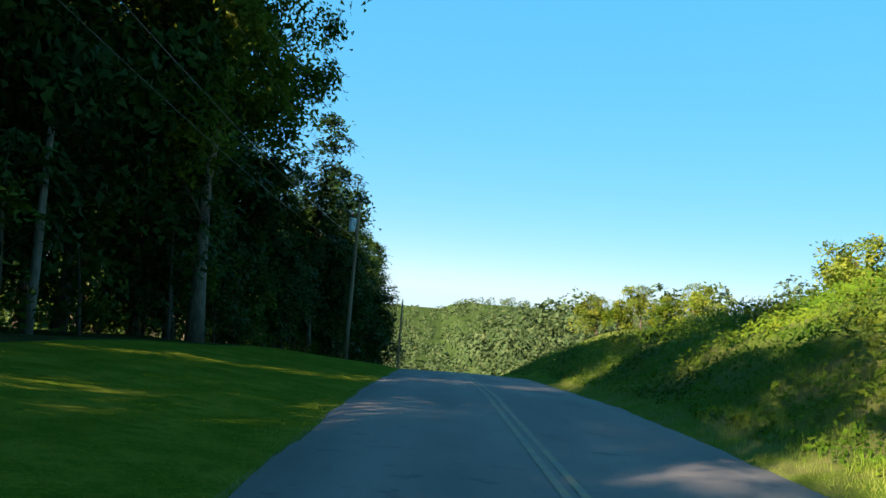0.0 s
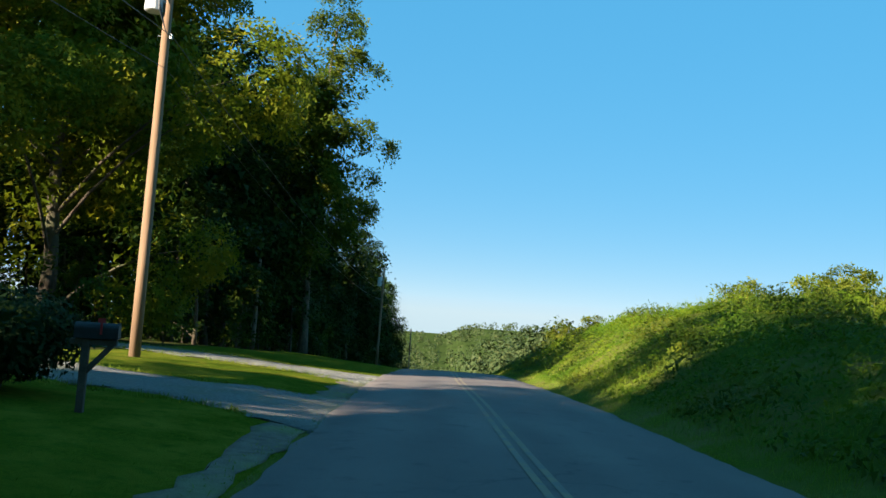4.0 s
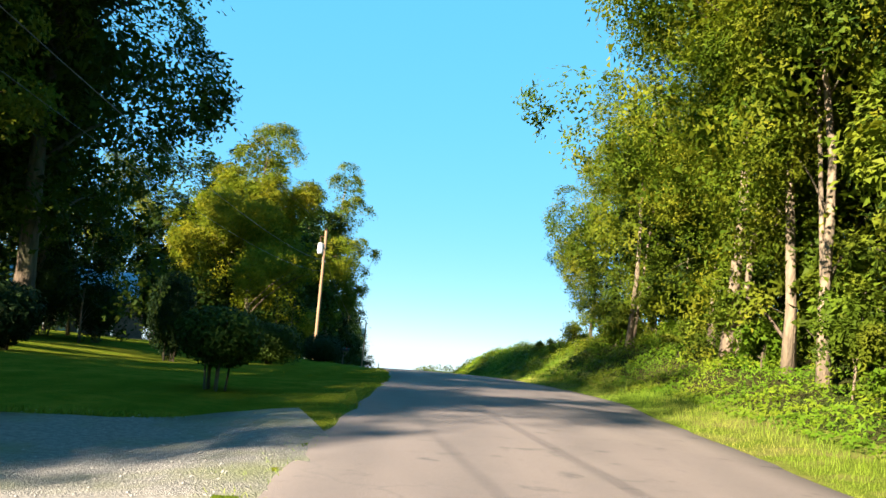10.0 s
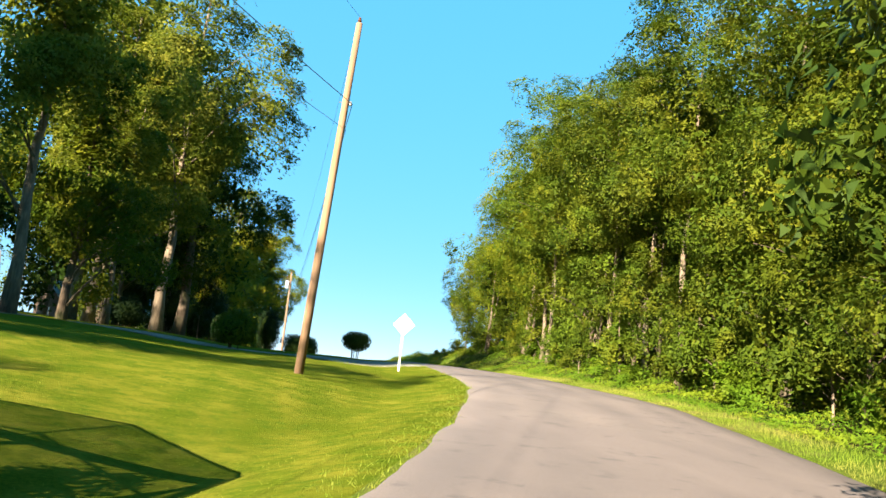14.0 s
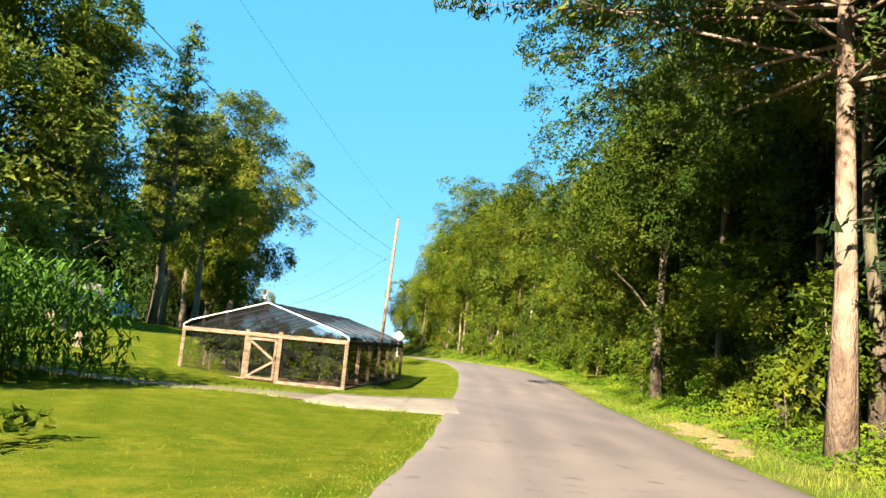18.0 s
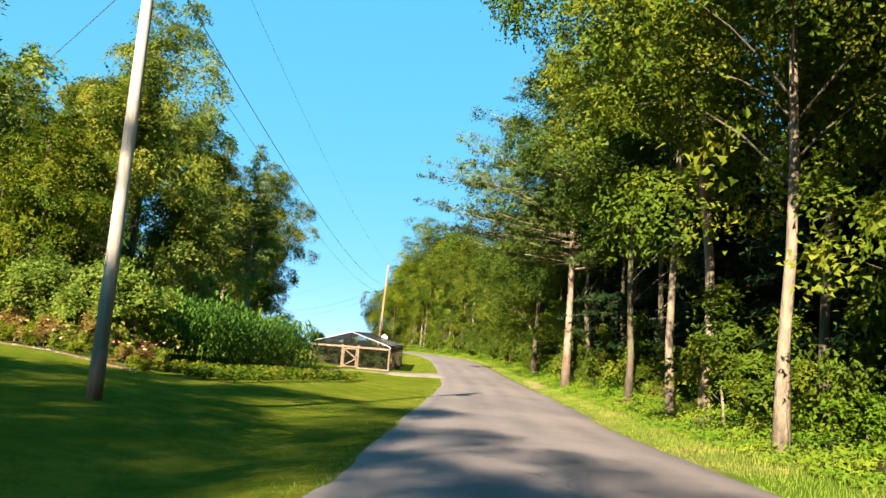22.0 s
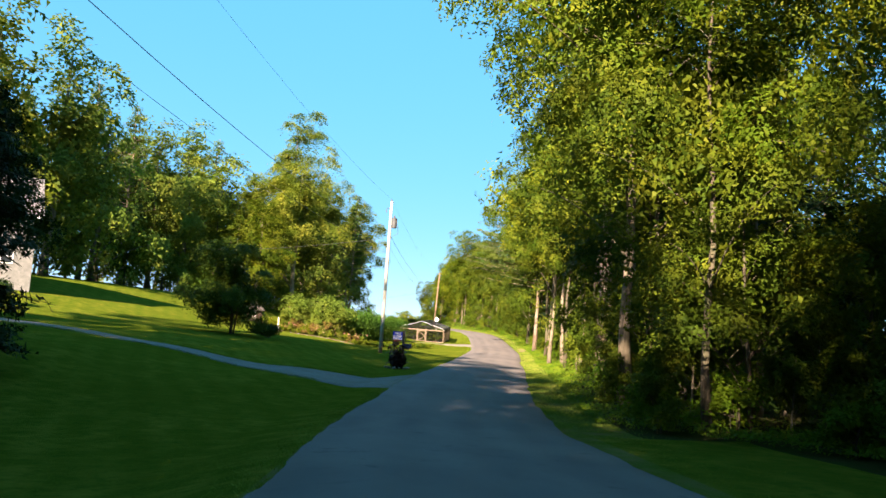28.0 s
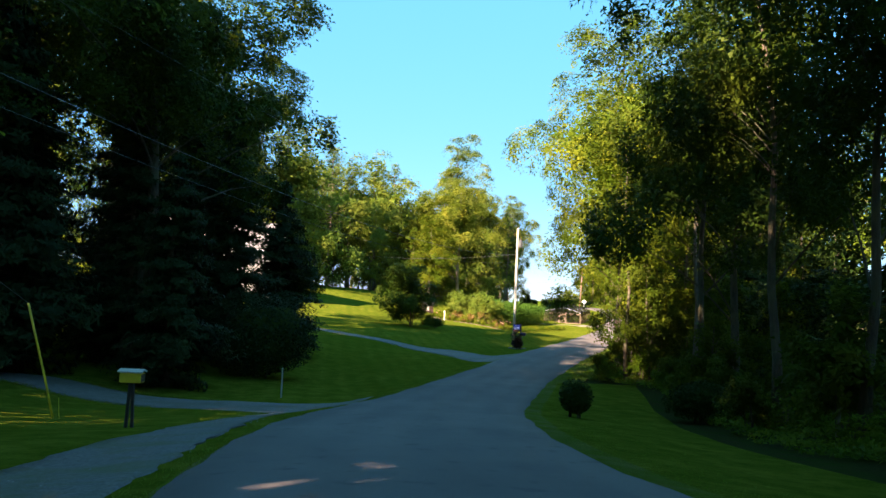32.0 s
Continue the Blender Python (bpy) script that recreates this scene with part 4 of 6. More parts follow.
# dark wood behind the first lawn
rg = random.Random(8)
spots, deep = [], []
y = 150.0
while y > 10:
    d0 = -14.0 if y < 50 else -12.5 if y < 75 else -11.5
    spots.append((d0 + rg.uniform(-1.0, 0.6), y + rg.uniform(-1.5, 1.5), 0.62 if 48 < y < 75 else 0.95))
    for row in range(3):
        if row == 2 and y < 60:
            continue
        deep.append((d0 - 5 - row * 5.0 + rg.uniform(-1.5, 1.0), y + rg.uniform(-1.5, 1.5), 1.3 if y < 60 else 1.0))
    y -= rg.uniform(4.5, 6.5)
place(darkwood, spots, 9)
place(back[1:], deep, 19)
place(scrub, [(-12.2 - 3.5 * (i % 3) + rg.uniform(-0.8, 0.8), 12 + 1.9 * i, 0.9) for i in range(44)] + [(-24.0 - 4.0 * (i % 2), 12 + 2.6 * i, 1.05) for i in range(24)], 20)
low = [broadleaf("broadleaf_tree", 55, 9.0, 0.2, 5.2, 3200, 0.42, L_OLIVE, M_BARK, 0.2, 60, 0.4, group="trees along the top of the bank", label="rounded tree on the rise above the bank"),
       broadleaf("broadleaf_tree", 56, 7.0, 0.2, 4.6, 2800, 0.4, L_BRIGHT, M_BARK, 0.18, 54, 0.4, group="trees along the top of the bank", label="low spreading tree on the rise above the bank")]
rg = random.Random(31)
place(low, [(28 + 3.4 * i + rg.uniform(-1.5, 1.5), 78 - 1.6 * i + rg.uniform(-4, 4) + 9 * (i % 3), 0.85 + 0.02 * i) for i in range(4, 24)] + [(22 + 2 * i, 112 - 4 * i, 0.6) for i in range(5)], 10)

# hills beyond the valley: crowns without number
rgf = np.random.default_rng(12)
nf = 2400
fy = np.concatenate([rgf.uniform(170, 420, 700), rgf.uniform(420, 980, nf - 700)])
fx = rgf.uniform(-0.55, 0.85, nf) * (fy + 60)
keep = (np.abs(fx) > 9) | (fy > 230)
fx, fy = fx[keep], fy[keep]
fz = land(fx, fy)
far_v, far_q, n0 = [], [], 0
for per, leaf, pick in ((150, 1.25, fy < 330), (44, 2.2, fy >= 330)):
    m = int(pick.sum())
    cdir = rgf.normal(0, 1, (m, per, 3))
    cdir /= np.linalg.norm(cdir, axis=2, keepdims=True)
    cdir[:, :, 2] = np.abs(cdir[:, :, 2]) * 1.3 - 0.2
    grow = rgf.uniform(0.7, 1.25, (m, 1, 1)) * rgf.uniform(0.85, 1.08, (m, per, 1))
    fp = np.stack([fx[pick], fy[pick], fz[pick]], -1)[:, None, :] + cdir * np.array([4.6, 4.6, 6.0]) * grow + np.array([0, 0, 7.0])
    v, q = leaf_arrays(fp.reshape(-1, 3), cdir.reshape(-1, 3), leaf, leaf * 0.8, rgf, 0.2, 0.8)
    far_v.append(v)
    far_q.append(q + n0)
    n0 += len(v)
v, q = np.concatenate(far_v), np.concatenate(far_q)
tagged(new("distant_woodland", sheet_mesh("distant_woodland", v, q, L_FAR)), "hazy green wooded hills beyond the valley", "woodland", kind="stuff")

# trees and shrubs round the houses and gardens
maple = broadleaf("maple_tree", 81, 23.8, 0.4, 8.7, 120000, 0.18, L_GOLD, M_BARK, 0.32, 130, 0.6, fill=0.16, lump=0.36, label="large maple turning yellow beside the lawn")
maple.matrix_world = on(-15.9, 3.0)
tulip = broadleaf("tulip_tree", 82, 32.0, 3.0, 4.6, 30000, 0.25, L_OAK, M_PALEBARK, 0.3, 120, 0.6, fill=0.3, label="very tall narrow tree in the wood")
tulip.matrix_world = on(-10.7, 36.0)
yard = [broadleaf("yard_tree", 83, 20.0, 2.0, 6.8, 26000, 0.21, L_SHADE, M_BARK, 0.34, 100, 0.8, bare=0.8, fill=0.25, group="yard trees", label="large dark shade tree on the lawn"),
        broadleaf("yard_tree", 84, 22.0, 4.0, 6.0, 22000, 0.21, L_OLIVE, M_PALEBARK, 0.3, 100, 0.8, bare=0.8, group="yard trees", label="tall shade tree with a pale trunk on the lawn"),
        broadleaf("yard_tree", 85, 15.0, 0.6, 5.2, 18000, 0.2, L_BRIGHT, M_BARK, 0.25, 110, 0.6, group="yard trees", label="leafy tree behind the garden")]
yard.append(broadleaf("yard_tree", 89, 20.0, 2.0, 6.8, 20000, 0.24, L_DARK, M_BARK, 0.34, 110, 0.75, bare=0.8, fill=0.25, group="yard trees", label="tall shade tree with shade-darkened leaves beside the drive"))
far = [broadleaf("yard_tree", 86, 20.0, 2.0, 6.4, 5200, 0.44, L_OLIVE, M_BARK, 0.34, 100, 0.65, bare=0.8, fill=0.5, group="yard trees", label="tall broad tree at the back of the lawns"),
       broadleaf("yard_tree", 87, 21.0, 2.0, 5.8, 7000, 0.38, L_SUNNY, M_PALEBARK, 0.3, 100, 0.65, bare=0.8, group="yard trees", label="tall bright green tree at the back of the lawns"),
       broadleaf("yard_tree", 88, 15.0, 0.4, 5.4, 5200, 0.36, L_SUNNY, M_BARK, 0.25, 90, 0.6, group="yard trees", label="leafy tree at the back of the lawns")]
# x, y, scale, which kind
place(yard, [(-32, 4, 0.95, 1), (-37, -3, 0.85, 1), (-19.0, -38, 1.15, 0), (-16.8, -44, 1.3, 0), (-24.5, -48, 1.3, 1), (-22, -73, 1.08, 1), (-19.5, -62, 0.74, 1),
             (-20.5, -68, 1.0, 2), (-45, -70, 1.1, 1), 
             (-42, -101, 1.1, 1), (-45, -110, 0.9, 2), (-33, -93, 1.0, 1), (-41, -116, 1.2, 1), (-47, -121, 1.0, 2)], 21, 0.95, 1.05)
# Many stand out of view, added to shade lawn, house and road.
place(darkwood, [(-24, 12), (-22, 18), (-30, 14), (-38, 6), (-25, -35.3, 1.15), (-22, -44, 1.05), (-29, -20, 1.1), (-33, -22, 1.1), (-38, -27, 1.1), (-43, -29.5, 1.3), (-26, -43, 1.2), (-76, -276, 1.6), (-83, -283, 1.6), (-80, -284, 1.45), (-72, -284, 1.5), (-70, -292, 1.5), (-85, -276, 1.5)], 28)
place(scrub, [(-13.5, 0.5, 0.6, 1), (-17.5, -2.5, 0.7, 1), (-20.5, -0.5, 0.7, 1), (-11.5, 5.0, 0.6, 1), (-22, 7, 1.0), (-26, 3, 1.0), (-30, -1, 1.0), (-34, 7, 1.1), (-20, 13, 1.0), (-28, 9, 1.1), (-36, -3, 1.1), (-40, 3, 1.1), (-19, -33, 0.9), (-23, -36, 1.0), (-15.5, -40, 0.75), (-27, -30, 1.0), (-24, -24, 0.85)], 30)
place(low, [(-45, -113), (-52, -117), (-58, -120), (-65, -123), (-72, -128), (-80, -134), (-88, -142), (-95, -151), (-100, -159), (-40, -108), (-34, -104), (-104, -168)], 29, 0.6, 0.85)
place(far, [(-74, -132, 1.45, 1), (-81, -141, 1.5, 0), (-69, -127, 1.35, 2), (-88, -150, 1.5, 1), (-57, -101, 1.3, 1), (-55, -98, 1.4, 2), (-62, -104, 1.3, 1), (-48, -92, 1.4, 2), (-70, -96, 1.4, 2), (-76, -110, 1.3, 1), (-84, -120, 1.3, 2), (-66, -86, 1.4, 1), (-33, -98, 1.2, 2), (-56, -84, 1.4, 2), (-57, -112, 1.2, 2),
             (-92, -130, 1.3, 1), (-98, -145, 1.3, 2), (-104, -160, 1.3, 1)], 27, 0.95, 1.05)
place(pine, [(-25.5, -91, 0.95, 0), (-31, -97, 0.9, 0), (-34, -88, 1.0, 0), (-52, -90, 1.3, 0), (-72, -106, 1.35, 0), (-80, -119, 1.25, 0), (-86, -131, 1.3, 0), (-66, -110, 1.2, 0)], 22)
place(back[:1], [(-50, -117, 0.6), (-60, -116, 0.65), (-69, -118, 0.7), (-46, -100, 0.9), (-52, -106, 0.9), (-76, -124, 0.8), (-83, -136, 0.8), (-90, -146, 0.8), (-96, -156, 0.9), (-62, -98, 1.0), (-70, -104, 1.0), (-78, -112, 1.0), (-86, -124, 1.0), (-94, -138, 1.0),
             (-58, -90, 1.0), (-48, -78, 1.0), (-52, -66, 1.0), (-48, -44, 1.0), (-110, -150, 1.0), (-112, -170, 1.0), (-108, -185, 1.0), (-50, -25, 1.0), (-46, -10, 1.0), (-42, 0, 1.0), (-38, 8, 1.0)], 26)
place(pine, [(-4, -142, 0.9, 0)], 23)
grand = [broadleaf("yard_tree", 103, 31.0, 4.5, 7.6, 42000, 0.24, L_OLIVE, M_PALEBARK, 0.4, 150, 0.7, bare=0.8, fill=0.2, group="yard trees", label="very tall olive-green tree with a pale trunk"),
         broadleaf("yard_tree", 104, 34.0, 3.0, 7.0, 38000, 0.27, L_SUNNY, M_BARK, 0.4, 150, 0.7, bare=0.8, fill=0.2, group="yard trees", label="towering green tree behind the maize and garden")]
place(grand, [(-17.2, -55.0, 0.97, 0), (-22.5, -52.0, 0.9, 0), (-39.0, -96.0, 1.08, 1), (-54.5, -78.0, 0.92, 1), (-66.0, -68.0, 0.9, 0), (-60.0, -74.0, 0.82, 0), (-74.0, -70.0, 1.0, 0), (-46.0, -100.0, 0.7, 0), (-84.0, -84.0, 0.95, 0)], 41, 0.98, 1.02)
retire(*grand)
broad = conifer("pine_tree", 63, 26.0, 8.5, 13.0, 66000, L_PINE, M_REDBARK, 0.27, (0.05, 0.06), 0.55, "tall pines", "broad old pine with long level boughs over the road", 0.05, 0.33)
broad.matrix_world = on(-11.3, -140.5)
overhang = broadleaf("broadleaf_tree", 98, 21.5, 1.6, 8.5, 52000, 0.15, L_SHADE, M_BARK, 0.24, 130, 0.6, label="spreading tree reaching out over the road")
overhang.matrix_world = on(-2.0, -120.0)
# shade trees on the drive side, and conifers by the last drive
place(yard, [(-90, -243, 1.5, 1), (-68.5, -207, 0.55, 3), (-96, -222, 1.1, 1)], 24)
# Out of view: added only to throw shade on the last stretch.
place(far, [(-82, -264, 1.5, 0), (-84, -268, 1.5, 0), (-81, -279, 1.5, 0), (-89, -258, 1.5, 0), (-73, -292, 1.5, 1), (-86, -290, 1.5, 0), (-96, -250, 1.5, 1), (-91, -247, 1.5, 0), (-98, -238, 1.5, 0), (-100, -262, 1.5, 0), (-93, -276, 1.5, 0), (-87, -252, 1.5, 0), (-92, -240, 1.5, 0)], 34)
# Near-black evergreens added as a backdrop for the wood's shaded interior.
hemlock = conifer("hemlock_tree", 72, 19.0, 1.2, 4.4, 9500, L_SPRUCE, M_BARK, 0.2, (-0.05, -0.08), 0.5, "dark evergreens in the wood", "feathery evergreen darkened to stand for the wood's shaded depth", 0.05, 0.42, 0.6)
rg = random.Random(77)
y = -124.0
while y > -202:
    off = 7.0 if y > -162 else 9.0
    place([hemlock], [(beside(y, ROAD_R + off + rg.uniform(-0.8, 1.2)), y, rg.uniform(0.85, 1.1)), (beside(y - 2.5, ROAD_R + off + 6.0), y - 2.5, 1.1)], int(-y), 0.95, 1.05)
    y -= rg.uniform(4.2, 5.6)
retire(hemlock)
place(spruce, [(-84, -236, 1.1), (-77, -224.5, 0.95), (-72.5, -217.5, 1.1), (-85, -228, 1.3), (-81.5, -231.5, 1.2), (-80, -214, 1.3), (-69.5, -211.5, 0.85), (-73.8, -229.8, 0.8), (-76, -211, 1.2), (-86, -218, 1.3), (-91, -206, 1.3), (-84.5, -224.5, 1.1)], 25, 0.97, 1.03)
retire(*mid, *scrub, *low, *far, *edge, *tall, *back, *darkwood, *pine, *spruce, *yard)

# ---------------------------------------------------------------- poles and wires
def pole(m, height, material, label, tank=False, girth=0.15, top_tilt=(0, 0), side=-1, can=None):
    root = thing("utility_pole", m, label, "utility pole", "utility poles")
    t = Vector((top_tilt[0], top_tilt[1], height))
    part("shaft", Geo().tube([(0, 0, -0.4), t * 0.25, t * 0.5, t * 0.75, t], [girth, girth * 0.93, girth * 0.86, girth * 0.78, girth * 0.7], 12), material, root, smooth=True)
    part("insulator", Geo().lathe(t, [(0.02, 0), (0.03, 0.05), (0.07, 0.07), (0.07, 0.1), (0.04, 0.12), (0.055, 0.16), (0.03, 0.2)], 10), M_CERAMIC, root)
    part("clevis", Geo().box(t * 0.76 + Vector((girth, 0, 0)), (0.08, 0.1, 0.14), bevel=0.01), M_STEEL, root)
    part("bolt", Geo().tube([t * 0.76 - Vector((girth * 1.4, 0, 0)), t * 0.76 + Vector((girth * 1.4, 0, 0))], 0.015, 6), M_STEEL, root)
    if tank:
        c = t * 0.855 + Vector((0.36 * side, -0.1, -0.45))
        body = part("transformer", Geo().lathe(c, [(0.2, 0), (0.24, 0.03), (0.24, 0.82), (0.26, 0.84), (0.26, 0.9), (0.12, 0.96)], 18), can or M_TANK, root, "dark grey transformer can" if can else "pale grey transformer can")
        part("bushing", Geo().lathe(c + Vector((0, 0, 0.95)), [(0.03, 0), (0.06, 0.05), (0.03, 0.09), (0.06, 0.13), (0.03, 0.18), (0.03, 0.3)], 8), M_CERAMIC, body)
        for z in (0.3, 0.7):
            part("bracket", Geo().box(c + Vector((-0.26 * side, 0.04, z)), (0.2, 0.1, 0.08)), M_STEEL, body)
        for k in range(3):
            part("lead", Geo().tube([c + Vector((0.1 + 0.05 * k, -0.2, 0.7)), c + Vector((0.25, -0.3, 0.2 - 0.1 * k)), c + Vector((0.4, -0.1, -0.5)), t * 0.76 + Vector((0.1, -0.1, 0))], 0.012, 5), M_CABLE, root)
        part("cutout", Geo().tube([t * 0.95 + Vector((-0.1, 0, 0)), t * 0.95 + Vector((-0.4, 0, 0.05)), t * 0.95 + Vector((-0.45, 0, -0.35))], 0.03, 6), M_CERAMIC, root)
    return root


def wire(a, b, sag, label, r=0.012):
    a, b = Vector(a), Vector(b)
    pts = [a.lerp(b, i / 24) - Vector((0, 0, sag * 4 * (i / 24) * (1 - i / 24))) for i in range(25)]
    return tagged(part("overhead_wire", Geo().tube(pts, r, 5), M_CABLE), label, "wire", "overhead wires")


POLES = [(-4.6, 104, 10.5), (-6.2, 57, 11.0), (-7.3, -9.3, 11.4), (-8.2, -90.9, 11.6), (-42.1, -170.0, 13.9), (-82.0, -258.0, 13.0)]
tops = []
for i, (x, y, h) in enumerate(POLES):
    tilt = [(0, 0), (0.1, 0), (-0.1, 0.3), (0.45, -0.2), (0, 0), (0, 0)][i]
    pole(on(x, y), h, [M_POLE, M_POLE, M_POLE, M_POLE, M_POLEPALE, M_POLE][i], ["brown wooden utility pole beside the road", "brown wooden utility pole with transformer by the wood", "brown wooden utility pole with transformer by the hedge", "reddish wooden utility pole on the lawn", "silvery weathered utility pole with transformer", "wooden utility pole among trees"][i], tank=i in (1, 2, 4), girth=0.17 if i == 4 else 0.15, top_tilt=tilt, side=1 if i == 4 else -1, can=M_DARKGREY if i == 4 else None)
    z = float(land(x, y))
    tops.append((Vector((x + tilt[0], y + tilt[1], z + h + 0.2)), Vector((x + tilt[0] * 0.8 + 0.2, y + tilt[1] * 0.8, z + h * 0.76))))
for (a, a2), (b, b2) in zip(tops, tops[1:]):
    wire(a, b, (a - b).length ** 2 / 5200, "thin overhead power line between poles", 0.006)
    wire(a2, b2, (a - b).length ** 2 / 4300, "heavy twisted overhead cable between poles", 0.013)
    wire(a2 - Vector((0.1, 0, 0.9)), b2 - Vector((0.1, 0, 0.9)), (a - b).length ** 2 / 4000, "overhead telephone cable between poles", 0.008)
butt = next(o for o in bpy.data.objects if o.name.startswith("utility_pole") and (o.matrix_world.translation.xy - Vector(POLES[4][:2])).length < 0.1)
part("butt", Geo().tube([(0, 0, -0.3), (0, 0, 0.5), (0.002, 0, 1.1)], [0.183, 0.178, 0.172], 12), M_POLE, butt, "brown stained foot of the pole", True)
service = pole(on(-65.5, -90.5), 8.6, M_POLEPALE, "pale utility pole at the back of the lawn")
wire(tops[4][1], on(-65.5, -90.5).translation + Vector((0, 0, 8.3)), 1.2, "overhead service cable to the back of the lawn", 0.012)

# ---------------------------------------------------------------- road sign (seen from behind)
sign = thing("road_sign", on(-3.1, -78.6, turn=-26), "diamond warning sign on a steel post, seen from behind", "road sign")
post = Geo()
for dx, dy, w, t in ((0, 0.055, 0.05, 0.005), (-0.025, 0.032, 0.005, 0.046), (0.025, 0.032, 0.005, 0.046), (-0.035, 0.01, 0.02, 0.005), (0.035, 0.01, 0.02, 0.005)):
    post.box((dx, dy, 1.2), (w, t, 3.0))
part("post", post, M_STEEL, sign, "galvanised channel post")
side = 0.76
plate = Geo().box((0, 0.075, 2.2), (side, 0.006, side), Euler((0, radians(45), 0)).to_matrix().to_4x4())
part("plate", plate, M_SIGNBACK, sign, "bare aluminium back of the sign")
for z in (1.95, 2.45):
    part("bolt", Geo().tube([(0, -0.01, z), (0, 0.09, z)], 0.012, 6), M_STEEL, sign)


# ---------------------------------------------------------------- mailboxes
def mailbox(m, label, box_mat, post_mat, height, paper=None):
    root = thing("mailbox", m, label, "mailbox", "mailboxes")
    part("post", Geo().box((0, 0, height / 2 - 0.15), (0.1, 0.1, height + 0.3), bevel=0.01), post_mat, root, "dark wooden post")
    part("arm", Geo().box((0.1, 0, height - 0.05), (0.6, 0.09, 0.08), bevel=0.008), post_mat, root)
    part("brace", Geo().beam((0.03, 0, height - 0.45), (0.34, 0, height - 0.08), 0.07), post_mat, root)
    prof = [(-0.085, 0.0), (0.085, 0.0), (0.085, 0.13)] + [(0.085 * math.cos(a), 0.13 + 0.085 * math.sin(a)) for a in np.linspace(0.3, math.pi - 0.3, 7)] + [(-0.085, 0.13)]
    n = len(prof)
    g = Geo()
    g.add([(x, p[0], height + p[1]) for x in (-0.15, 0.4) for p in prof], [tuple(range(n))[::-1], tuple(range(n, 2 * n))] + [(i, (i + 1) % n, n + (i + 1) % n, n + i) for i in range(n)])
    body = part("box", g, box_mat, root, "rounded sheet metal box")
    part("door", Geo().add([(0.405, p[0] * 1.06, height + p[1] * 1.03) for p in prof] + [(0.42, p[0] * 1.06, height + p[1] * 1.03) for p in prof], [tuple(range(n))[::-1], tuple(range(n, 2 * n))] + [(i, (i + 1) % n, n + (i + 1) % n, n + i) for i in range(n)]), box_mat, body)
    part("flag", Geo().box((0.2, -0.095, height + 0.16), (0.03, 0.006, 0.2)).box((0.2, -0.095, height + 0.25), (0.1, 0.006, 0.06)), M_RED, body, "red signal flag")
    if paper:
        part("newspaper_holder", Geo().box((0.12, 0, height - 0.17), (0.42, 0.16, 0.14), bevel=0.02), paper, root, "yellow newspaper tube")
    return root


mailbox(on(-4.1, -19.6, turn=10), "black mailbox on a dark wooden post by the drive", M_BLACK, M_SIDING, 1.0)

# ---------------------------------------------------------------- net house (berry cage)
gh_o = Vector((-18.3, -123.2, -2.15))
gh_u, gh_v = Vector((-0.86, 0.51, 0.012)).normalized(), Vector((0.42, 0.907, 0.045)).normalized()
WID, LEN, EAVE, RIDGE = 6.9, 15.2, 1.9, 3.15
cage = thing("berry_cage", Matrix.Translation(gh_o), "weathered timber berry cage under black shade netting", "greenhouse")


def cg(a, b, h):
    return gh_u * a + gh_v * b + Vector((0, 0, h))


def cage_post(a, b, h=EAVE, w=0.13):
    part("post", Geo().beam(cg(a, b, -0.3), cg(a, b, h), w, bevel=0.012), M_TIMBER, cage)


for b in np.linspace(0, LEN, 7):
    cage_post(0, b)
    cage_post(WID, b)
for a in (2.75, 4.15):
    cage_post(a, 0, EAVE + 0.12, 0.15)
for a in (WID / 3, 2 * WID / 3):
    cage_post(a, LEN)
for a0, a1 in ((0, 2.75), (2.75, 4.15), (4.15, WID)):
    part("top_rail", Geo().beam(cg(a0, -0.02, EAVE - 0.05), cg(a1, -0.02, EAVE - 0.05), 0.12, 0.16), M_TIMBER, cage)
    if a0 != 2.75:
        part("sill", Geo().beam(cg(a0, 0, 0.06), cg(a1, 0, 0.06), 0.1, 0.14), M_TIMBER, cage)
part("top_rail", Geo().beam(cg(0, LEN, EAVE - 0.05), cg(WID, LEN, EAVE - 0.05), 0.12, 0.16), M_TIMBER, cage)
for a in (0, WID):
    part("side_rail", Geo().beam(cg(a, 0, EAVE - 0.05), cg(a, LEN, EAVE - 0.05), 0.09, 0.14), M_TIMBER, cage)
    part("sill", Geo().beam(cg(a, 0, 0.05), cg(a, LEN, 0.05), 0.1, 0.12), M_TIMBER, cage)
gate = part("gate", Geo().beam(cg(2.9, -0.03, 0.12), cg(2.9, -0.03, 1.72), 0.1, 0.05).beam(cg(4.0, -0.03, 0.12), cg(4.0, -0.03, 1.72), 0.1, 0.05).beam(cg(2.9, -0.03, 1.68), cg(4.0, -0.03, 1.68), 0.05, 0.1).beam(cg(2.9, -0.03, 0.16), cg(4.0, -0.03, 0.16), 0.05, 0.1), M_TIMBER, cage, "braced timber gate")
part("brace", Geo().beam(cg(2.92, -0.06, 0.9), cg(3.98, -0.06, 1.62), 0.05, 0.09), M_TIMBER, gate)
part("brace", Geo().beam(cg(2.92, -0.06, 0.85), cg(3.98, -0.06, 0.2), 0.05, 0.09), M_TIMBER, gate)
part("latch", Geo().box(cg(2.86, -0.09, 1.0), (0.1, 0.05, 0.05), bevel=0.01), M_BLACK, gate)
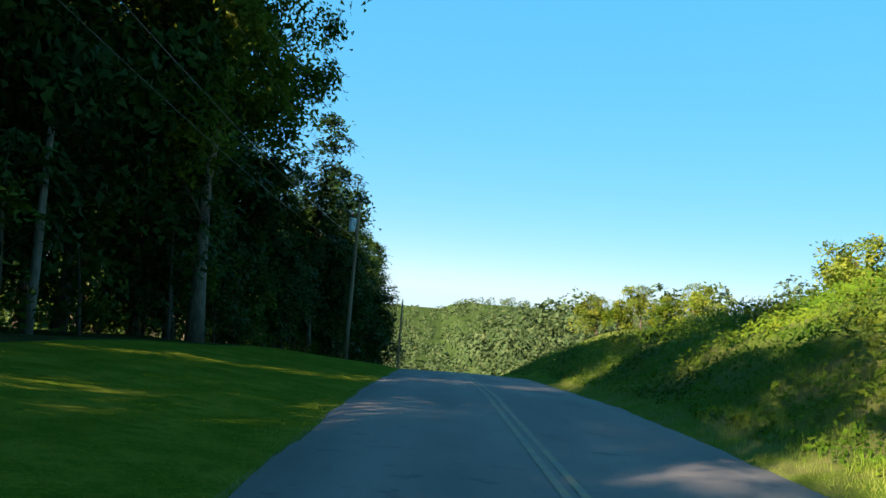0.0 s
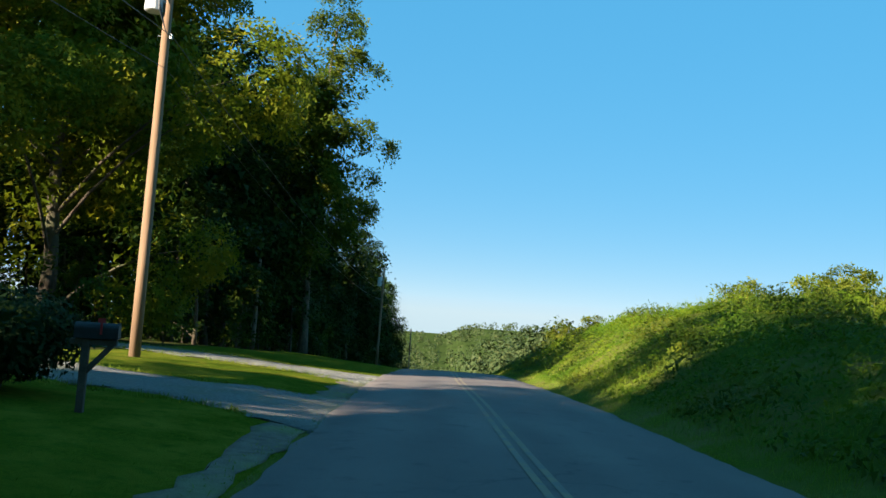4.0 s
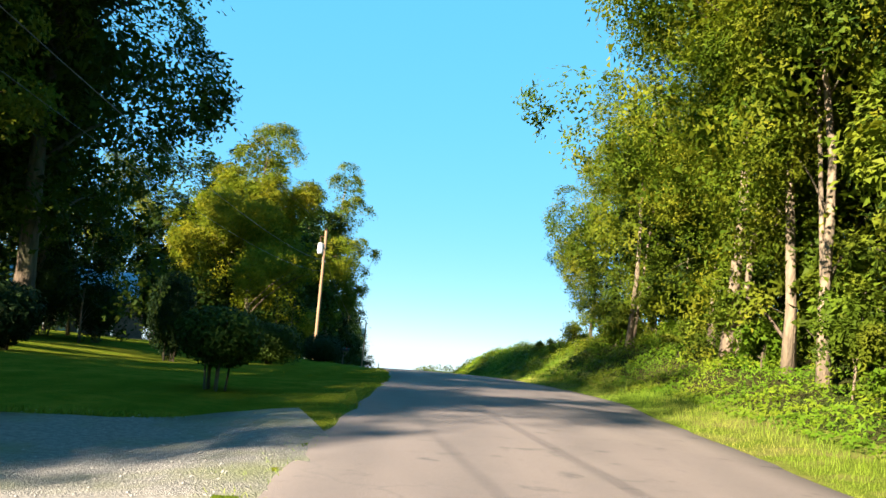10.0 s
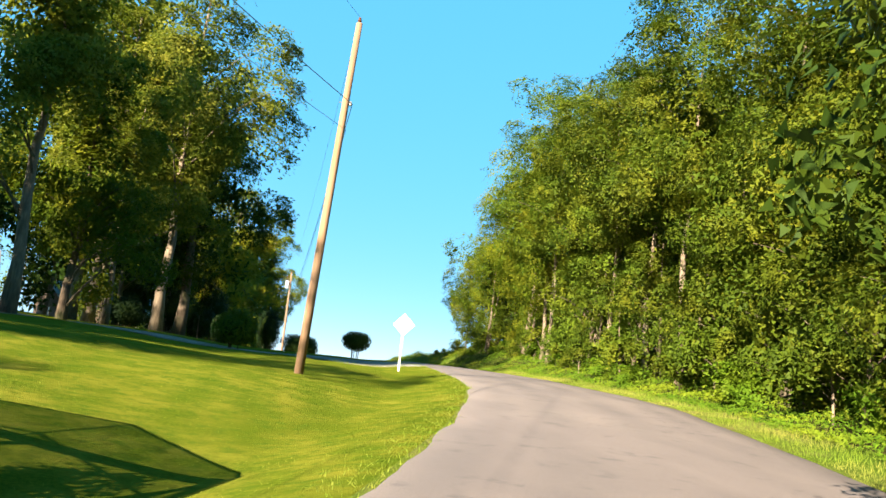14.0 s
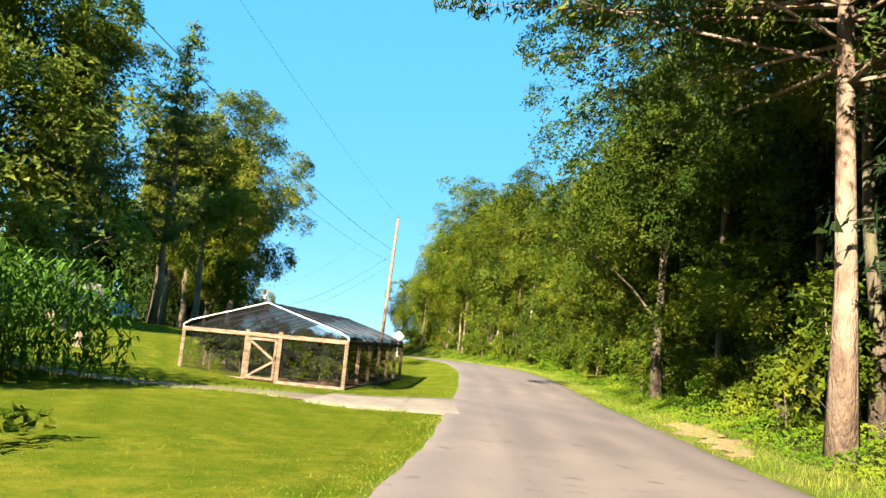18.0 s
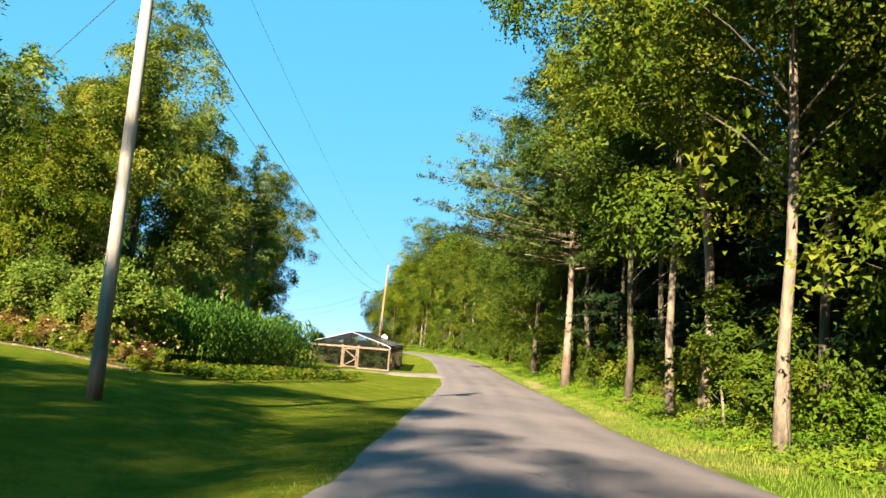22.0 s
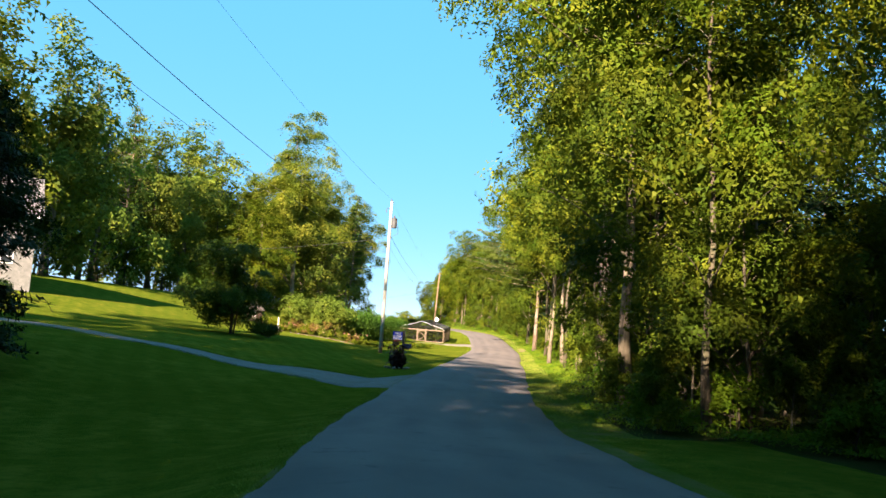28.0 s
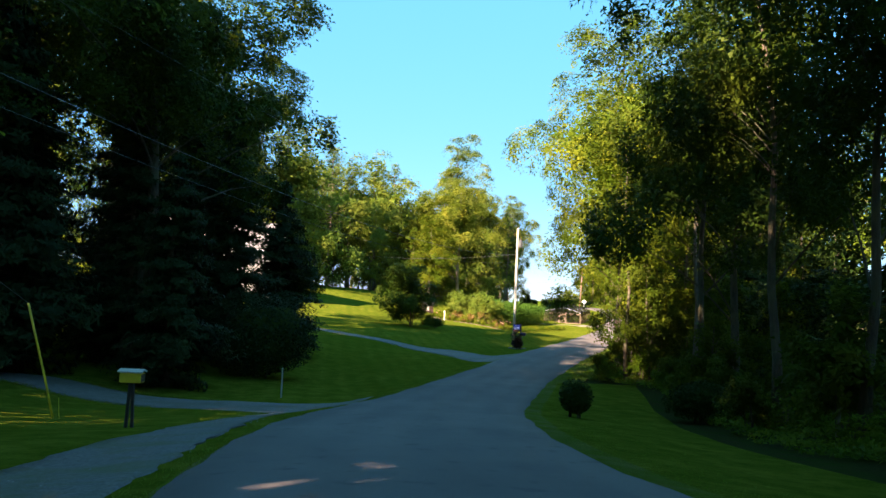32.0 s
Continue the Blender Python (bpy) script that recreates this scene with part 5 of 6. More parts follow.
for b in np.linspace(0, LEN, 9):
    part("hoop", Geo().tube([cg(-0.05, b, EAVE - 0.3), cg(-0.05, b, EAVE + 0.12), cg(0.25, b, EAVE + 0.3), cg(WID / 2, b, RIDGE), cg(WID - 0.25, b, EAVE + 0.3), cg(WID + 0.05, b, EAVE + 0.12), cg(WID + 0.05, b, EAVE - 0.3)], 0.026, 7), M_TANK if b == 0 else M_PIPE, cage, "pale bent pipe hoop" if b == 0 else "dull bent pipe hoop", True)
part("ridge_pipe", Geo().tube([cg(WID / 2, 0, RIDGE), cg(WID / 2, LEN, RIDGE)], 0.022, 6), M_PIPE, cage)
rgn = np.random.default_rng(4)


def net(name, corners, nu, nv, sag, label, material=M_NET):
    """A slack net between four corners."""
    a, b, c, d = [Vector(p) for p in corners]
    vs = []
    for i in range(nu + 1):
        for j in range(nv + 1):
            u, v = i / nu, j / nv
            p = a.lerp(b, u).lerp(d.lerp(c, u), v)
            vs.append(p - Vector((0, 0, sag * math.sin(math.pi * ((v * 8) % 1)) + float(rgn.normal(0, 0.008)))))
    part(name, Geo().add(vs, [(i * (nv + 1) + j, (i + 1) * (nv + 1) + j, (i + 1) * (nv + 1) + j + 1, i * (nv + 1) + j + 1) for i in range(nu) for j in range(nv)]), material, cage, label, True)


net("roof_net", (cg(-0.05, -0.04, EAVE + 0.2), cg(WID / 2, -0.04, RIDGE + 0.04), cg(WID / 2, LEN, RIDGE + 0.04), cg(-0.05, LEN, EAVE + 0.2)), 6, 48, 0.05, "black shade net roof")
net("roof_net", (cg(WID + 0.05, -0.04, EAVE + 0.2), cg(WID / 2, -0.04, RIDGE + 0.04), cg(WID / 2, LEN, RIDGE + 0.04), cg(WID + 0.05, LEN, EAVE + 0.2)), 6, 48, 0.05, "black shade net roof")
for a in (-0.06, WID + 0.06):
    net("side_net", (cg(a, 0, EAVE - 0.35), cg(a, 0, EAVE + 0.2), cg(a, LEN, EAVE + 0.2), cg(a, LEN, EAVE - 0.35)), 3, 40, 0.03, "rolled edge of the net")
for a0, a1 in ((0.06, 2.68), (4.22, WID - 0.06)):
    net("front_net", (cg(a0, 0.05, 0.12), cg(a0, 0.05, EAVE - 0.1), cg(a1, 0.05, EAVE - 0.1), cg(a1, 0.05, 0.12)), 3, 10, 0.0, "fine black net wall", M_SIDENET)
net("gate_net", (cg(2.95, 0.0, 0.2), cg(2.95, 0.0, 1.65), cg(3.95, 0.0, 1.65), cg(3.95, 0.0, 0.2)), 3, 6, 0.0, "fine black net in the gate", M_SIDENET)
for a in (0.0, WID):
    net("wall_net", (cg(a, 0.08, 0.1), cg(a, 0.08, EAVE - 0.36), cg(a, LEN, EAVE - 0.36), cg(a, LEN, 0.1)), 3, 24, 0.0, "fine black net wall", M_SIDENET)
net("end_net", (cg(0, -0.01, EAVE), cg(WID / 2, -0.01, RIDGE), cg(WID / 2, -0.01, RIDGE), cg(WID, -0.01, EAVE)), 4, 12, 0.0, "net over the gable", M_GABLENET)
soil_v = [cg(0.15 + (WID - 0.3) * i / 12, 0.15 + (LEN - 0.3) * j / 26, 0.05 + float(rgn.uniform(0, 0.09))) for i in range(13) for j in range(27)]
tagged(part("soil_bed", Geo().add([v + gh_o for v in soil_v], [(i * 27 + j, (i + 1) * 27 + j, (i + 1) * 27 + j + 1, i * 27 + j + 1) for i in range(12) for j in range(26)]), M_SOIL), "bare brown soil inside the berry cage", "soil", kind="structure")
bush_spots = []
for b in np.arange(1.2, LEN, 1.7):
    for a in (1.2, 3.0, 4.8, 6.1):
        p = gh_o + cg(a, b, 0)
        bush_spots.append((p.x, p.y, 0.72))
berry = broadleaf("berry_bush", 91, 2.1, -0.1, 1.15, 1300, 0.13, L_OAK, M_BARK, 0.02, 24, 0.6, group="berry bushes in the cage", label="leafy berry bush inside the net cage", category="shrub", stems=3)
place([berry], bush_spots, 31, 0.9, 1.25)
retire(berry)
strip("driveway_7", [(-15.7, -130.7), (-17.4, -130.2), (-20.3, -128.9)], [6.8, 6.0, 4.2], M_CONCRETE, "pale concrete slab beside the road", 0.06, 0.02, category="concrete slab")
strip("driveway_8", [(-20.0, -129.0), (-22.4, -128.4), (-24.4, -128.0), (-30, -126.2), (-38, -122)], [3.0, 2.0, 1.8, 1.6, 1.4], M_TRACK, "worn earth track along the berry cage", 0.02)

# ---------------------------------------------------------------- clipped and loose shrubs
def hedge(m, sx, sy, sz, n, leaf, mat, label, seed, power=4.0, name="hedge", gap=0.1):
    """A clipped shrub: twigs inside, small leaves over a rounded block."""
    n = int(n * 1.5)
    rg = np.random.default_rng(seed)
    root = thing(name, m, label, "hedge" if power > 3 else "shrub", "shrubs on the lawns")
    tw = Geo()
    for k in range(9):
        a = rg.uniform(0, 6.28)
        tw.tube([(0.2 * math.cos(a), 0.2 * math.sin(a), -0.1), (sx * 0.15 * math.cos(a), sy * 0.15 * math.sin(a), sz * 0.4), (sx * 0.36 * math.cos(a), sy * 0.36 * math.sin(a), sz * 0.8)], [0.03, 0.02, 0.008], 5)
    part("stem", tw, M_BARK, root)
    d = rg.normal(0, 1, (n, 3))
    d /= (np.abs(d) ** power).sum(1, keepdims=True) ** (1 / power)
    d *= (lobed(d / np.linalg.norm(d, axis=1, keepdims=True), seed, 0.12) * rg.uniform(0.7, 1.05, n))[:, None]
    pos = d * np.array([sx, sy, sz * (1 - gap)]) / 2 + np.array([0, 0, sz * (0.5 + gap / 2)])
    v, q = leaf_arrays(pos, d, leaf, leaf * 0.6, rg, 0.1)
    # Inner block whose dark colour stands for shade between the leaves.
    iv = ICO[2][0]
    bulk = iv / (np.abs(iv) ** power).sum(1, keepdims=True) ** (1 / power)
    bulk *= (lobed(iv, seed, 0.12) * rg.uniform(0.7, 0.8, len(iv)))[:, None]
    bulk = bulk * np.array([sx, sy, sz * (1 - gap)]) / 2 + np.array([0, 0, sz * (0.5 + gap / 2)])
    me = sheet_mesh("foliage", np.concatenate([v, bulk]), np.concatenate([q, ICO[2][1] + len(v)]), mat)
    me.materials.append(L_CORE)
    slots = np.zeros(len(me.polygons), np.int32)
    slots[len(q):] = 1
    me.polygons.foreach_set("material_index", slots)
    part("foliage", me, mat, root)
    return root


hedge(on(-5.2, -24.2), 2.8, 2.7, 1.7, 5200, 0.11, L_SPRUCE, "broad dark green bush on the lawn by the mailbox", 1, 2.8, gap=0.0)
hedge(on(-6.0, -18.6), 2.6, 1.8, 1.5, 3000, 0.12, L_SPRUCE, "low dark green bush by the mailbox", 12, 2.8)
hedge(on(-6.3, -40.4), 2.9, 2.4, 2.0, 5000, 0.13, L_DARK, "clipped square dark green bush on the lawn", 2, 5.0)
hedge(on(-9.3, -46.5), 1.9, 1.9, 3.6, 4500, 0.12, L_SPRUCE, "tall dark evergreen column beside the house lawn", 3, 2.6)
hedge(on(-14.9, -30.0), 2.8, 2.8, 5.4, 5600, 0.13, L_SPRUCE, "dark evergreen shrub beside the house", 4, 2.4)
hedge(on(-3.6, -63.4), 1.75, 1.7, 1.75, 3200, 0.12, L_DARK, "round shrub on thin bare stems by the gravel drive", 5, 2.2, "shrub", 0.32)
hedge(on(-11.0, -71.5), 2.4, 2.2, 2.2, 2600, 0.16, L_BRIGHT, "loose arching green shrub beside the trees", 6, 2.0, "shrub")
bigshrub = broadleaf("shrub", 92, 8.0, -0.6, 4.1, 20000, 0.17, L_SHADE, M_BARK, 0.09, 90, 0.35, fill=0.3, lump=0.34, label="large rounded many-stemmed green shrub on the lawn", category="shrub", stems=5)
bigshrub.matrix_world = on(-55.4, -170.5)
hedge(on(-52.2, -169.0), 2.6, 1.8, 1.3, 1600, 0.13, L_DARK, "low dark shrub at the foot of the large one", 7, 2.2, "shrub")
hedge(on(-57.4, -244.2), 1.1, 1.0, 1.25, 1800, 0.11, L_DARK, "small rounded dark shrub on the verge", 8, 2.2, "shrub")
hedge(on(-52.5, -243.5), 2.2, 1.9, 1.6, 2000, 0.13, L_DARK, "dark shrub on the verge by the wood", 9, 2.2, "shrub")
hedge(on(-72.5, -176.0), 2.4, 2.2, 1.6, 1800, 0.14, L_DARK, "dark shrub in front of the grey-roofed house", 10, 2.2, "shrub")
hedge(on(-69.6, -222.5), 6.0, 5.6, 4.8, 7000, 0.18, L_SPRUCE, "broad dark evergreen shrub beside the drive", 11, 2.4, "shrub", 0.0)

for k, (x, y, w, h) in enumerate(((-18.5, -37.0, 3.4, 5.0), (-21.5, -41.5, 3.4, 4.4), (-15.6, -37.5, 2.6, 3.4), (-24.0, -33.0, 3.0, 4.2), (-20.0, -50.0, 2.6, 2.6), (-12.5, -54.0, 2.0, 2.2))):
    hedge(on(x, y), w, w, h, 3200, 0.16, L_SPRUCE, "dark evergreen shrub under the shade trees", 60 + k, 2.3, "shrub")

# flower garden along the upper lawn
rg = random.Random(17)
BED = ((-49.6, -147.0), (-40.6, -155.2))
flower = [broadleaf("garden_shrub", 93, 1.7, 0.05, 0.95, 1500, 0.12, L_OLIVE, M_BARK, 0.02, 28, 0.6, group="flower garden shrubs", label="yellow-green flowering shrub in the garden bed", category="shrub", stems=3),
          broadleaf("garden_shrub", 94, 1.2, 0.05, 0.9, 1300, 0.11, L_GOLD, M_BARK, 0.02, 26, 0.6, group="flower garden shrubs", label="bushy yellowing perennial in the garden bed", category="shrub", stems=3),
          broadleaf("garden_shrub", 95, 2.6, 0.1, 1.5, 2000, 0.14, L_SUNNY, M_BARK, 0.03, 34, 0.6, group="flower garden shrubs", label="tall green shrub at the back of the garden", category="shrub", stems=3),
          broadleaf("garden_shrub", 99, 1.5, 0.05, 0.9, 1300, 0.12, L_RUST, M_BARK, 0.02, 26, 0.6, group="flower garden shrubs", label="rusty brown perennial clump in the garden bed", category="shrub", stems=3)]
spots = []
for i in range(16):
    f = i / 15
    x, y = BED[0][0] + (BED[1][0] - BED[0][0]) * f, BED[0][1] + (BED[1][1] - BED[0][1]) * f
    for row in range(6 if f < 0.5 else 2):
        spots.append((x + 0.55 + 1.0 * row + rg.uniform(-0.5, 0.5), y + 0.6 + 1.15 * row + rg.uniform(-0.5, 0.5), ((0.55, 0.8, 1.1, 1.5, 1.6, 1.7) if f < 0.5 else (0.45, 0.55))[row], rg.choice((0, 1, 1, 3)) if row < 2 else rg.choice((0, 2, 2, 1, 3))))
place(flower, spots, 33, 0.8, 1.2)
retire(*flower, *under)
strip("soil_bed", [(BED[0][0] + 0.1, BED[0][1] + 0.1), (BED[1][0] + 0.1, BED[1][1] + 0.1)], [0.5, 0.7], M_SOIL, "bare soil edge of the flower bed", 0.03, 0.08, category="soil")
edge_rng = random.Random(12)
for i in range(30):
    f = min(1.0, max(0.0, i / 29 + edge_rng.uniform(-0.02, 0.02)))
    x, y = BED[0][0] + (BED[1][0] - BED[0][0]) * f, BED[0][1] + (BED[1][1] - BED[0][1]) * f
    st = part("stone", Geo().rock((0, 0, 0), edge_rng.uniform(0.06, 0.16), edge_rng, 0.5), M_STONE)
    st.matrix_world = on(x - 0.12 + edge_rng.uniform(-0.2, 0.2), y - 0.12 + edge_rng.uniform(-0.15, 0.15), 0.0)
    tagged(st, "pale flat stone edging the flower bed", "stone", "edging stones of the garden")
rgb = np.random.default_rng(7)
nb = 150
f, back_off = rgb.uniform(0, 1, nb), rgb.uniform(0.2, 3.0, nb)
bx, by = BED[0][0] + (BED[1][0] - BED[0][0]) * f + 0.67 * back_off, BED[0][1] + (BED[1][1] - BED[0][1]) * f + 0.74 * back_off
M_BLOOM = foliage("pink and red blooms", (0.6, 0.12, 0.16), (0.75, 0.4, 0.4), (0.7, 0.6, 0.3), 0.3)
v, q = leaf_arrays(np.stack([bx, by, land(bx, by) + rgb.uniform(0.5, 1.3, nb)], -1), np.tile([0, 0, 1.0], (nb, 1)), 0.16, 0.14, rgb, 0)
tagged(new("flower_heads", sheet_mesh("flower_heads", v, q, M_BLOOM)), "scattered pink and red blooms of the garden bed", "flowers", kind="stuff")


# ---------------------------------------------------------------- maize block and bean rows
def maize(seed, height):
    rg = np.random.default_rng(seed)
    root = thing("maize_plant", Matrix(), "tall green maize plant with arching leaves", "maize", "maize block")
    part("stalk", Geo().tube([(0, 0, -0.1), (0.03, 0.02, height * 0.5), (0.05, -0.03, height)], [0.02, 0.016, 0.006], 5), L_CORN, root)
    g = Geo()
    for k in range(17):
        h = height * (0.1 + 0.88 * k / 17)
        a = k * 2.4 + rg.uniform(-0.4, 0.4)
        ln = rg.uniform(0.6, 0.95) * (1 - 0.3 * abs(k / 15 - 0.5))
        d = Vector((math.cos(a), math.sin(a), 0))
        s = Vector((-d.y, d.x, 0)) * 0.075
        mids = [Vector((0, 0, h)), Vector((0, 0, h + 0.3)) + d * ln * 0.35, Vector((0, 0, h + 0.32)) + d * ln * 0.7, Vector((0, 0, h + 0.02)) + d * ln]
        vs = []
        for i, m in enumerate(mids):
            w = (0.6, 1.0, 0.8, 0.1)[i]
            vs += [m - s * w, m + s * w]
        g.add(vs, [(2 * i, 2 * i + 1, 2 * i + 3, 2 * i + 2) for i in range(3)])
    part("blade", g, L_CORN, root)
    return root


corn = [maize(1, 3.9), maize(2, 3.6), maize(3, 4.1)]
rg = random.Random(5)
n = 0
for r in range(8):
    for i in range(36):
        f = 0.2 + 0.8 * i / 35
        x, y = -39.2 + 13.2 * f - 0.85 * r * 0.75, -147.0 + 18.5 * f + 0.85 * r * 0.6
        sc = (1.0 - 0.2 * f) * rg.uniform(0.85, 1.1)
        copy_thing(corn[n % 3], on(x + rg.uniform(-0.15, 0.15), y + rg.uniform(-0.15, 0.15), 0, rg.uniform(0, 360))).scale = (sc, sc, sc)
        n += 1
retire(*corn)
nb = 9000
fu, fv = rgb.uniform(0, 1, nb), np.round(rgb.uniform(0, 3, nb)) / 3 + rgb.normal(0, 0.06, nb)
bx, by = -37.6 + 10.8 * fu - 2.6 * fv, -157.5 + 16.2 * fu + 3.6 * fv * (1 - 0.3 * fu)
hh = 0.08 + 0.42 * np.sqrt(rgb.uniform(0, 1, nb)) * (0.8 + 0.3 * np.sin(bx * 3) * np.cos(by * 2.3))
v, q = leaf_arrays(np.stack([bx, by, land(bx, by) + hh], -1), np.tile([0, 0, 0.6], (nb, 1)), 0.2, 0.16, rgb, 0)
tagged(new("bean_rows", sheet_mesh("bean_rows", v, q, L_BRIGHT)), "low leafy green bean rows beside the maize", "vegetables", kind="stuff")

# ---------------------------------------------------------------- weeds on the bank, verge grass, lawn edges
def weeds(name, by, e, tall, leaf, mat, label):
    """Leafy weeds in uneven stands, e metres past the road's edge."""
    n = len(by)
    bx = road_x(by) + (ROAD_R + e) * road_k(by)
    lump = 0.5 + 0.5 * np.sin(bx * 1.1 + 2 * np.sin(by * 0.5)) * np.sin(by * 0.8 + 1.5 * np.sin(bx * 0.7))
    lump = 0.75 * lump + 0.25 * np.abs(np.sin(bx * 3.7 + by * 0.6) * np.sin(by * 3.1 - bx * 0.8))
    hh = (0.06 + tall * lump) * rgb.uniform(0.15, 1.0, n) ** 0.6
    outw = np.stack([-np.ones(n) * 0.45, -np.ones(n) * 0.25, np.ones(n) * 0.55], -1)
    v, q = leaf_arrays(np.stack([bx, by, land(bx, by) + hh], -1), outw, leaf, leaf * 0.5, rgb, 0.1)
    tagged(new(name, sheet_mesh(name, v, q, mat)), label, "weeds", kind="stuff")


nb = 150000
by = 75 - 131 * rgb.uniform(0, 1, nb) ** 0.8
e = rgb.uniform(0, 1, nb) ** 0.9 * 12 + 0.7
patch = np.sin(by * 0.9 + 2.0 * np.sin(e * 0.8)) + np.sin(e * 1.9 - by * 0.35) + rgb.normal(0, 0.45, nb) > 0.75
tall_e = 0.95 * np.clip((e - 0.4) / 2.6, 0.12, 1)
weeds("bank_weeds", by[~patch], e[~patch], tall_e[~patch], 0.14, L_WEED, "dense tangled yellow-green weeds over the roadside bank")
weeds("bank_brambles", by[patch], e[patch], tall_e[patch] * 1.25, 0.17, L_OAK, "darker leafy brambles in patches on the bank")
nb = 95000
by = rgb.uniform(-284, -54, nb)
e = np.abs(rgb.normal(0, 2.6, nb)) + 1.5 + np.interp(by, [-226, -218], [5.0, 0])
weeds("woodland_weeds", by, e, 0.6 * np.clip((e - 0.9) / 2.2, 0.15, 1), 0.13, L_WEED, "leafy weeds and seedlings along the edge of the wood")


def blades(name, bx, by, height, width, mat, label, seed, lean=0.3):
    """Grass blades, one triangle each."""
    rg = np.random.default_rng(seed)
    n = len(bx)
    bz = land(bx, by) - 0.02
    a = rg.uniform(0, 6.28, n)
    h = height * rg.uniform(0.45, 1.25, n)
    w = width * rg.uniform(0.7, 1.3, n)
    lx, ly = rg.normal(0, lean, n) * h, rg.normal(0, lean, n) * h
    p0 = np.stack([bx - np.cos(a) * w, by - np.sin(a) * w, bz], -1)
    p1 = np.stack([bx + np.cos(a) * w, by + np.sin(a) * w, bz], -1)
    p3 = np.stack([bx + lx, by + ly, bz + h * 0.97], -1)
    return tagged(new(name, sheet_mesh(name, np.stack([p0, p1, p3], 1).reshape(-1, 3), np.arange(3 * n).reshape(-1, 3), mat)), label, "grass", kind="stuff")


n = 95000
by = rgb.uniform(-285, 70, n)
e = np.abs(rgb.normal(0, 1.15, n)) + 0.02 + 0.25 * np.sin(by * 1.7) * np.sin(by * 0.43)
e = np.where(e < 0.02, 0.1, e)
blades("verge_grass", road_x(by) + (ROAD_R + e) * road_k(by), by, (0.07 + 0.13 * np.clip(e / 1.2, 0, 1)) * np.interp(by, [-225, -205], [0.3, 1.0]), 0.006, L_GRASS, "uneven dry and green grass on the verge", 3)
n = 7000
by = rgb.uniform(-58, 70, n)
e = rgb.uniform(0.6, 3.6, n)
blades("bank_grass", road_x(by) + (ROAD_R + e) * road_k(by), by, 0.42, 0.004, L_GRASS, "tall seeding grass at the foot of the bank", 4, 0.16)
n = 9000
by = rgb.uniform(-50, 70, n)
e = rgb.uniform(7.5, 13.0, n)
blades("bank_top_grass", road_x(by) + (ROAD_R + e) * road_k(by), by, 1.15, 0.008, L_GRASS, "tall seeding grass along the top of the bank", 14, 0.14)
n = 20000
by = rgb.uniform(-280, 40, n)
e = np.abs(rgb.normal(0, 0.35, n))
blades("lawn_edge_grass", road_x(by) + (ROAD_L + 0.05 - e) * road_k(by), by, 0.07, 0.008, L_GRASS, "ragged grass along the edge of the asphalt", 5, 0.7)
n = 70000
by = rgb.uniform(-275, 20, n)
e = rgb.uniform(0.1, 1, n) ** 1.5 * 11
clear = np.ones(n, bool)
for lo, hi in ((-8, 2.5), (-18, -12), (-76, -66.5), (-134, -126), (-208, -188), (-266, -233)):
    clear &= ~((by > lo) & (by < hi))
by, e = by[clear], e[clear]
blades("lawn_grass", road_x(by) + (ROAD_L - e) * road_k(by), by, 0.05, 0.007, L_TURF, "short mown grass blades of the lawns", 6, 0.9)

# bare sandy patches on the wood side
strip("soil_patch", [(-8.6, -131), (-10.2, -134.5), (-12.6, -139)], [0.5, 1.3, 0.4], surface("sandy soil", (0.32, 0.22, 0.125), (0.2, 0.135, 0.075), 4, 0.95, 30, 0.6, 0.03), "bare sandy soil beside the verge", 0.015, 0.3, category="soil")
strip("soil_patch", [(-36.4, -199.5), (-38.2, -203), (-41.2, -208)], [0.5, 1.8, 0.5], bpy.data.materials["sandy soil"], "bare sandy soil under the trees", 0.015, 0.3, category="soil")

# grass tufts along the drives
ex, ey = [], []
for (x0, y0), (x1, y1), w0, w1 in (((-2.5, -2.8), (-7, -3.7), 5.6, 3.1), ((-7, -3.7), (-15, -4.2), 3.0, 2.8), ((-2.2, -15), (-9, -14.8), 4.6, 2.8), ((-2.5, -71), (-9, -72), 6.2, 4.5), ((-52.5, -199.6), (-58.5, -193.9), 5.8, 3.1), ((-58.5, -193.9), (-66, -190), 3.0, 2.7), ((-66, -190), (-80, -185.6), 2.7, 2.6), ((-71.5, -237), (-79, -233), 4.6, 3.3), ((-17.4, -130.3), (-20.3, -128.9), 6.0, 4.2), ((-21, -128.8), (-30, -126.2), 2.2, 1.6)):
    ln = math.hypot(x1 - x0, y1 - y0)
    n = int(ln * 240)
    f, sd = rgb.uniform(0, 1, n), rgb.choice([-1.0, 1.0], n)
    off = sd * ((w0 + (w1 - w0) * f) * 0.5 + rgb.normal(0.05, 0.12, n))
    ex.append(x0 + (x1 - x0) * f - (y1 - y0) / ln * off)
    ey.append(y0 + (y1 - y0) * f + (x1 - x0) / ln * off)
blades("drive_edge_grass", np.concatenate(ex), np.concatenate(ey), 0.13, 0.012, L_TURF, "ragged grass along the edges of the drives", 9, 0.5)

# ---------------------------------------------------------------- houses
def window(parent, m, w, h):
    frame_ob = part("window", Geo().box((0, 0, h / 2), (w + 0.12, 0.08, 0.08)).box((0, 0, -h / 2), (w + 0.12, 0.1, 0.08)).box((-w / 2, 0, 0), (0.08, 0.08, h)).box((w / 2, 0, 0), (0.08, 0.08, h)).box((0, 0, 0), (w, 0.06, 0.04)), M_WHITE, parent, "white window frame")
    frame_ob.matrix_local = m
    part("pane", Geo().box((0, 0.01, 0), (w, 0.02, h)), M_GLASS, frame_ob, "dark glass")


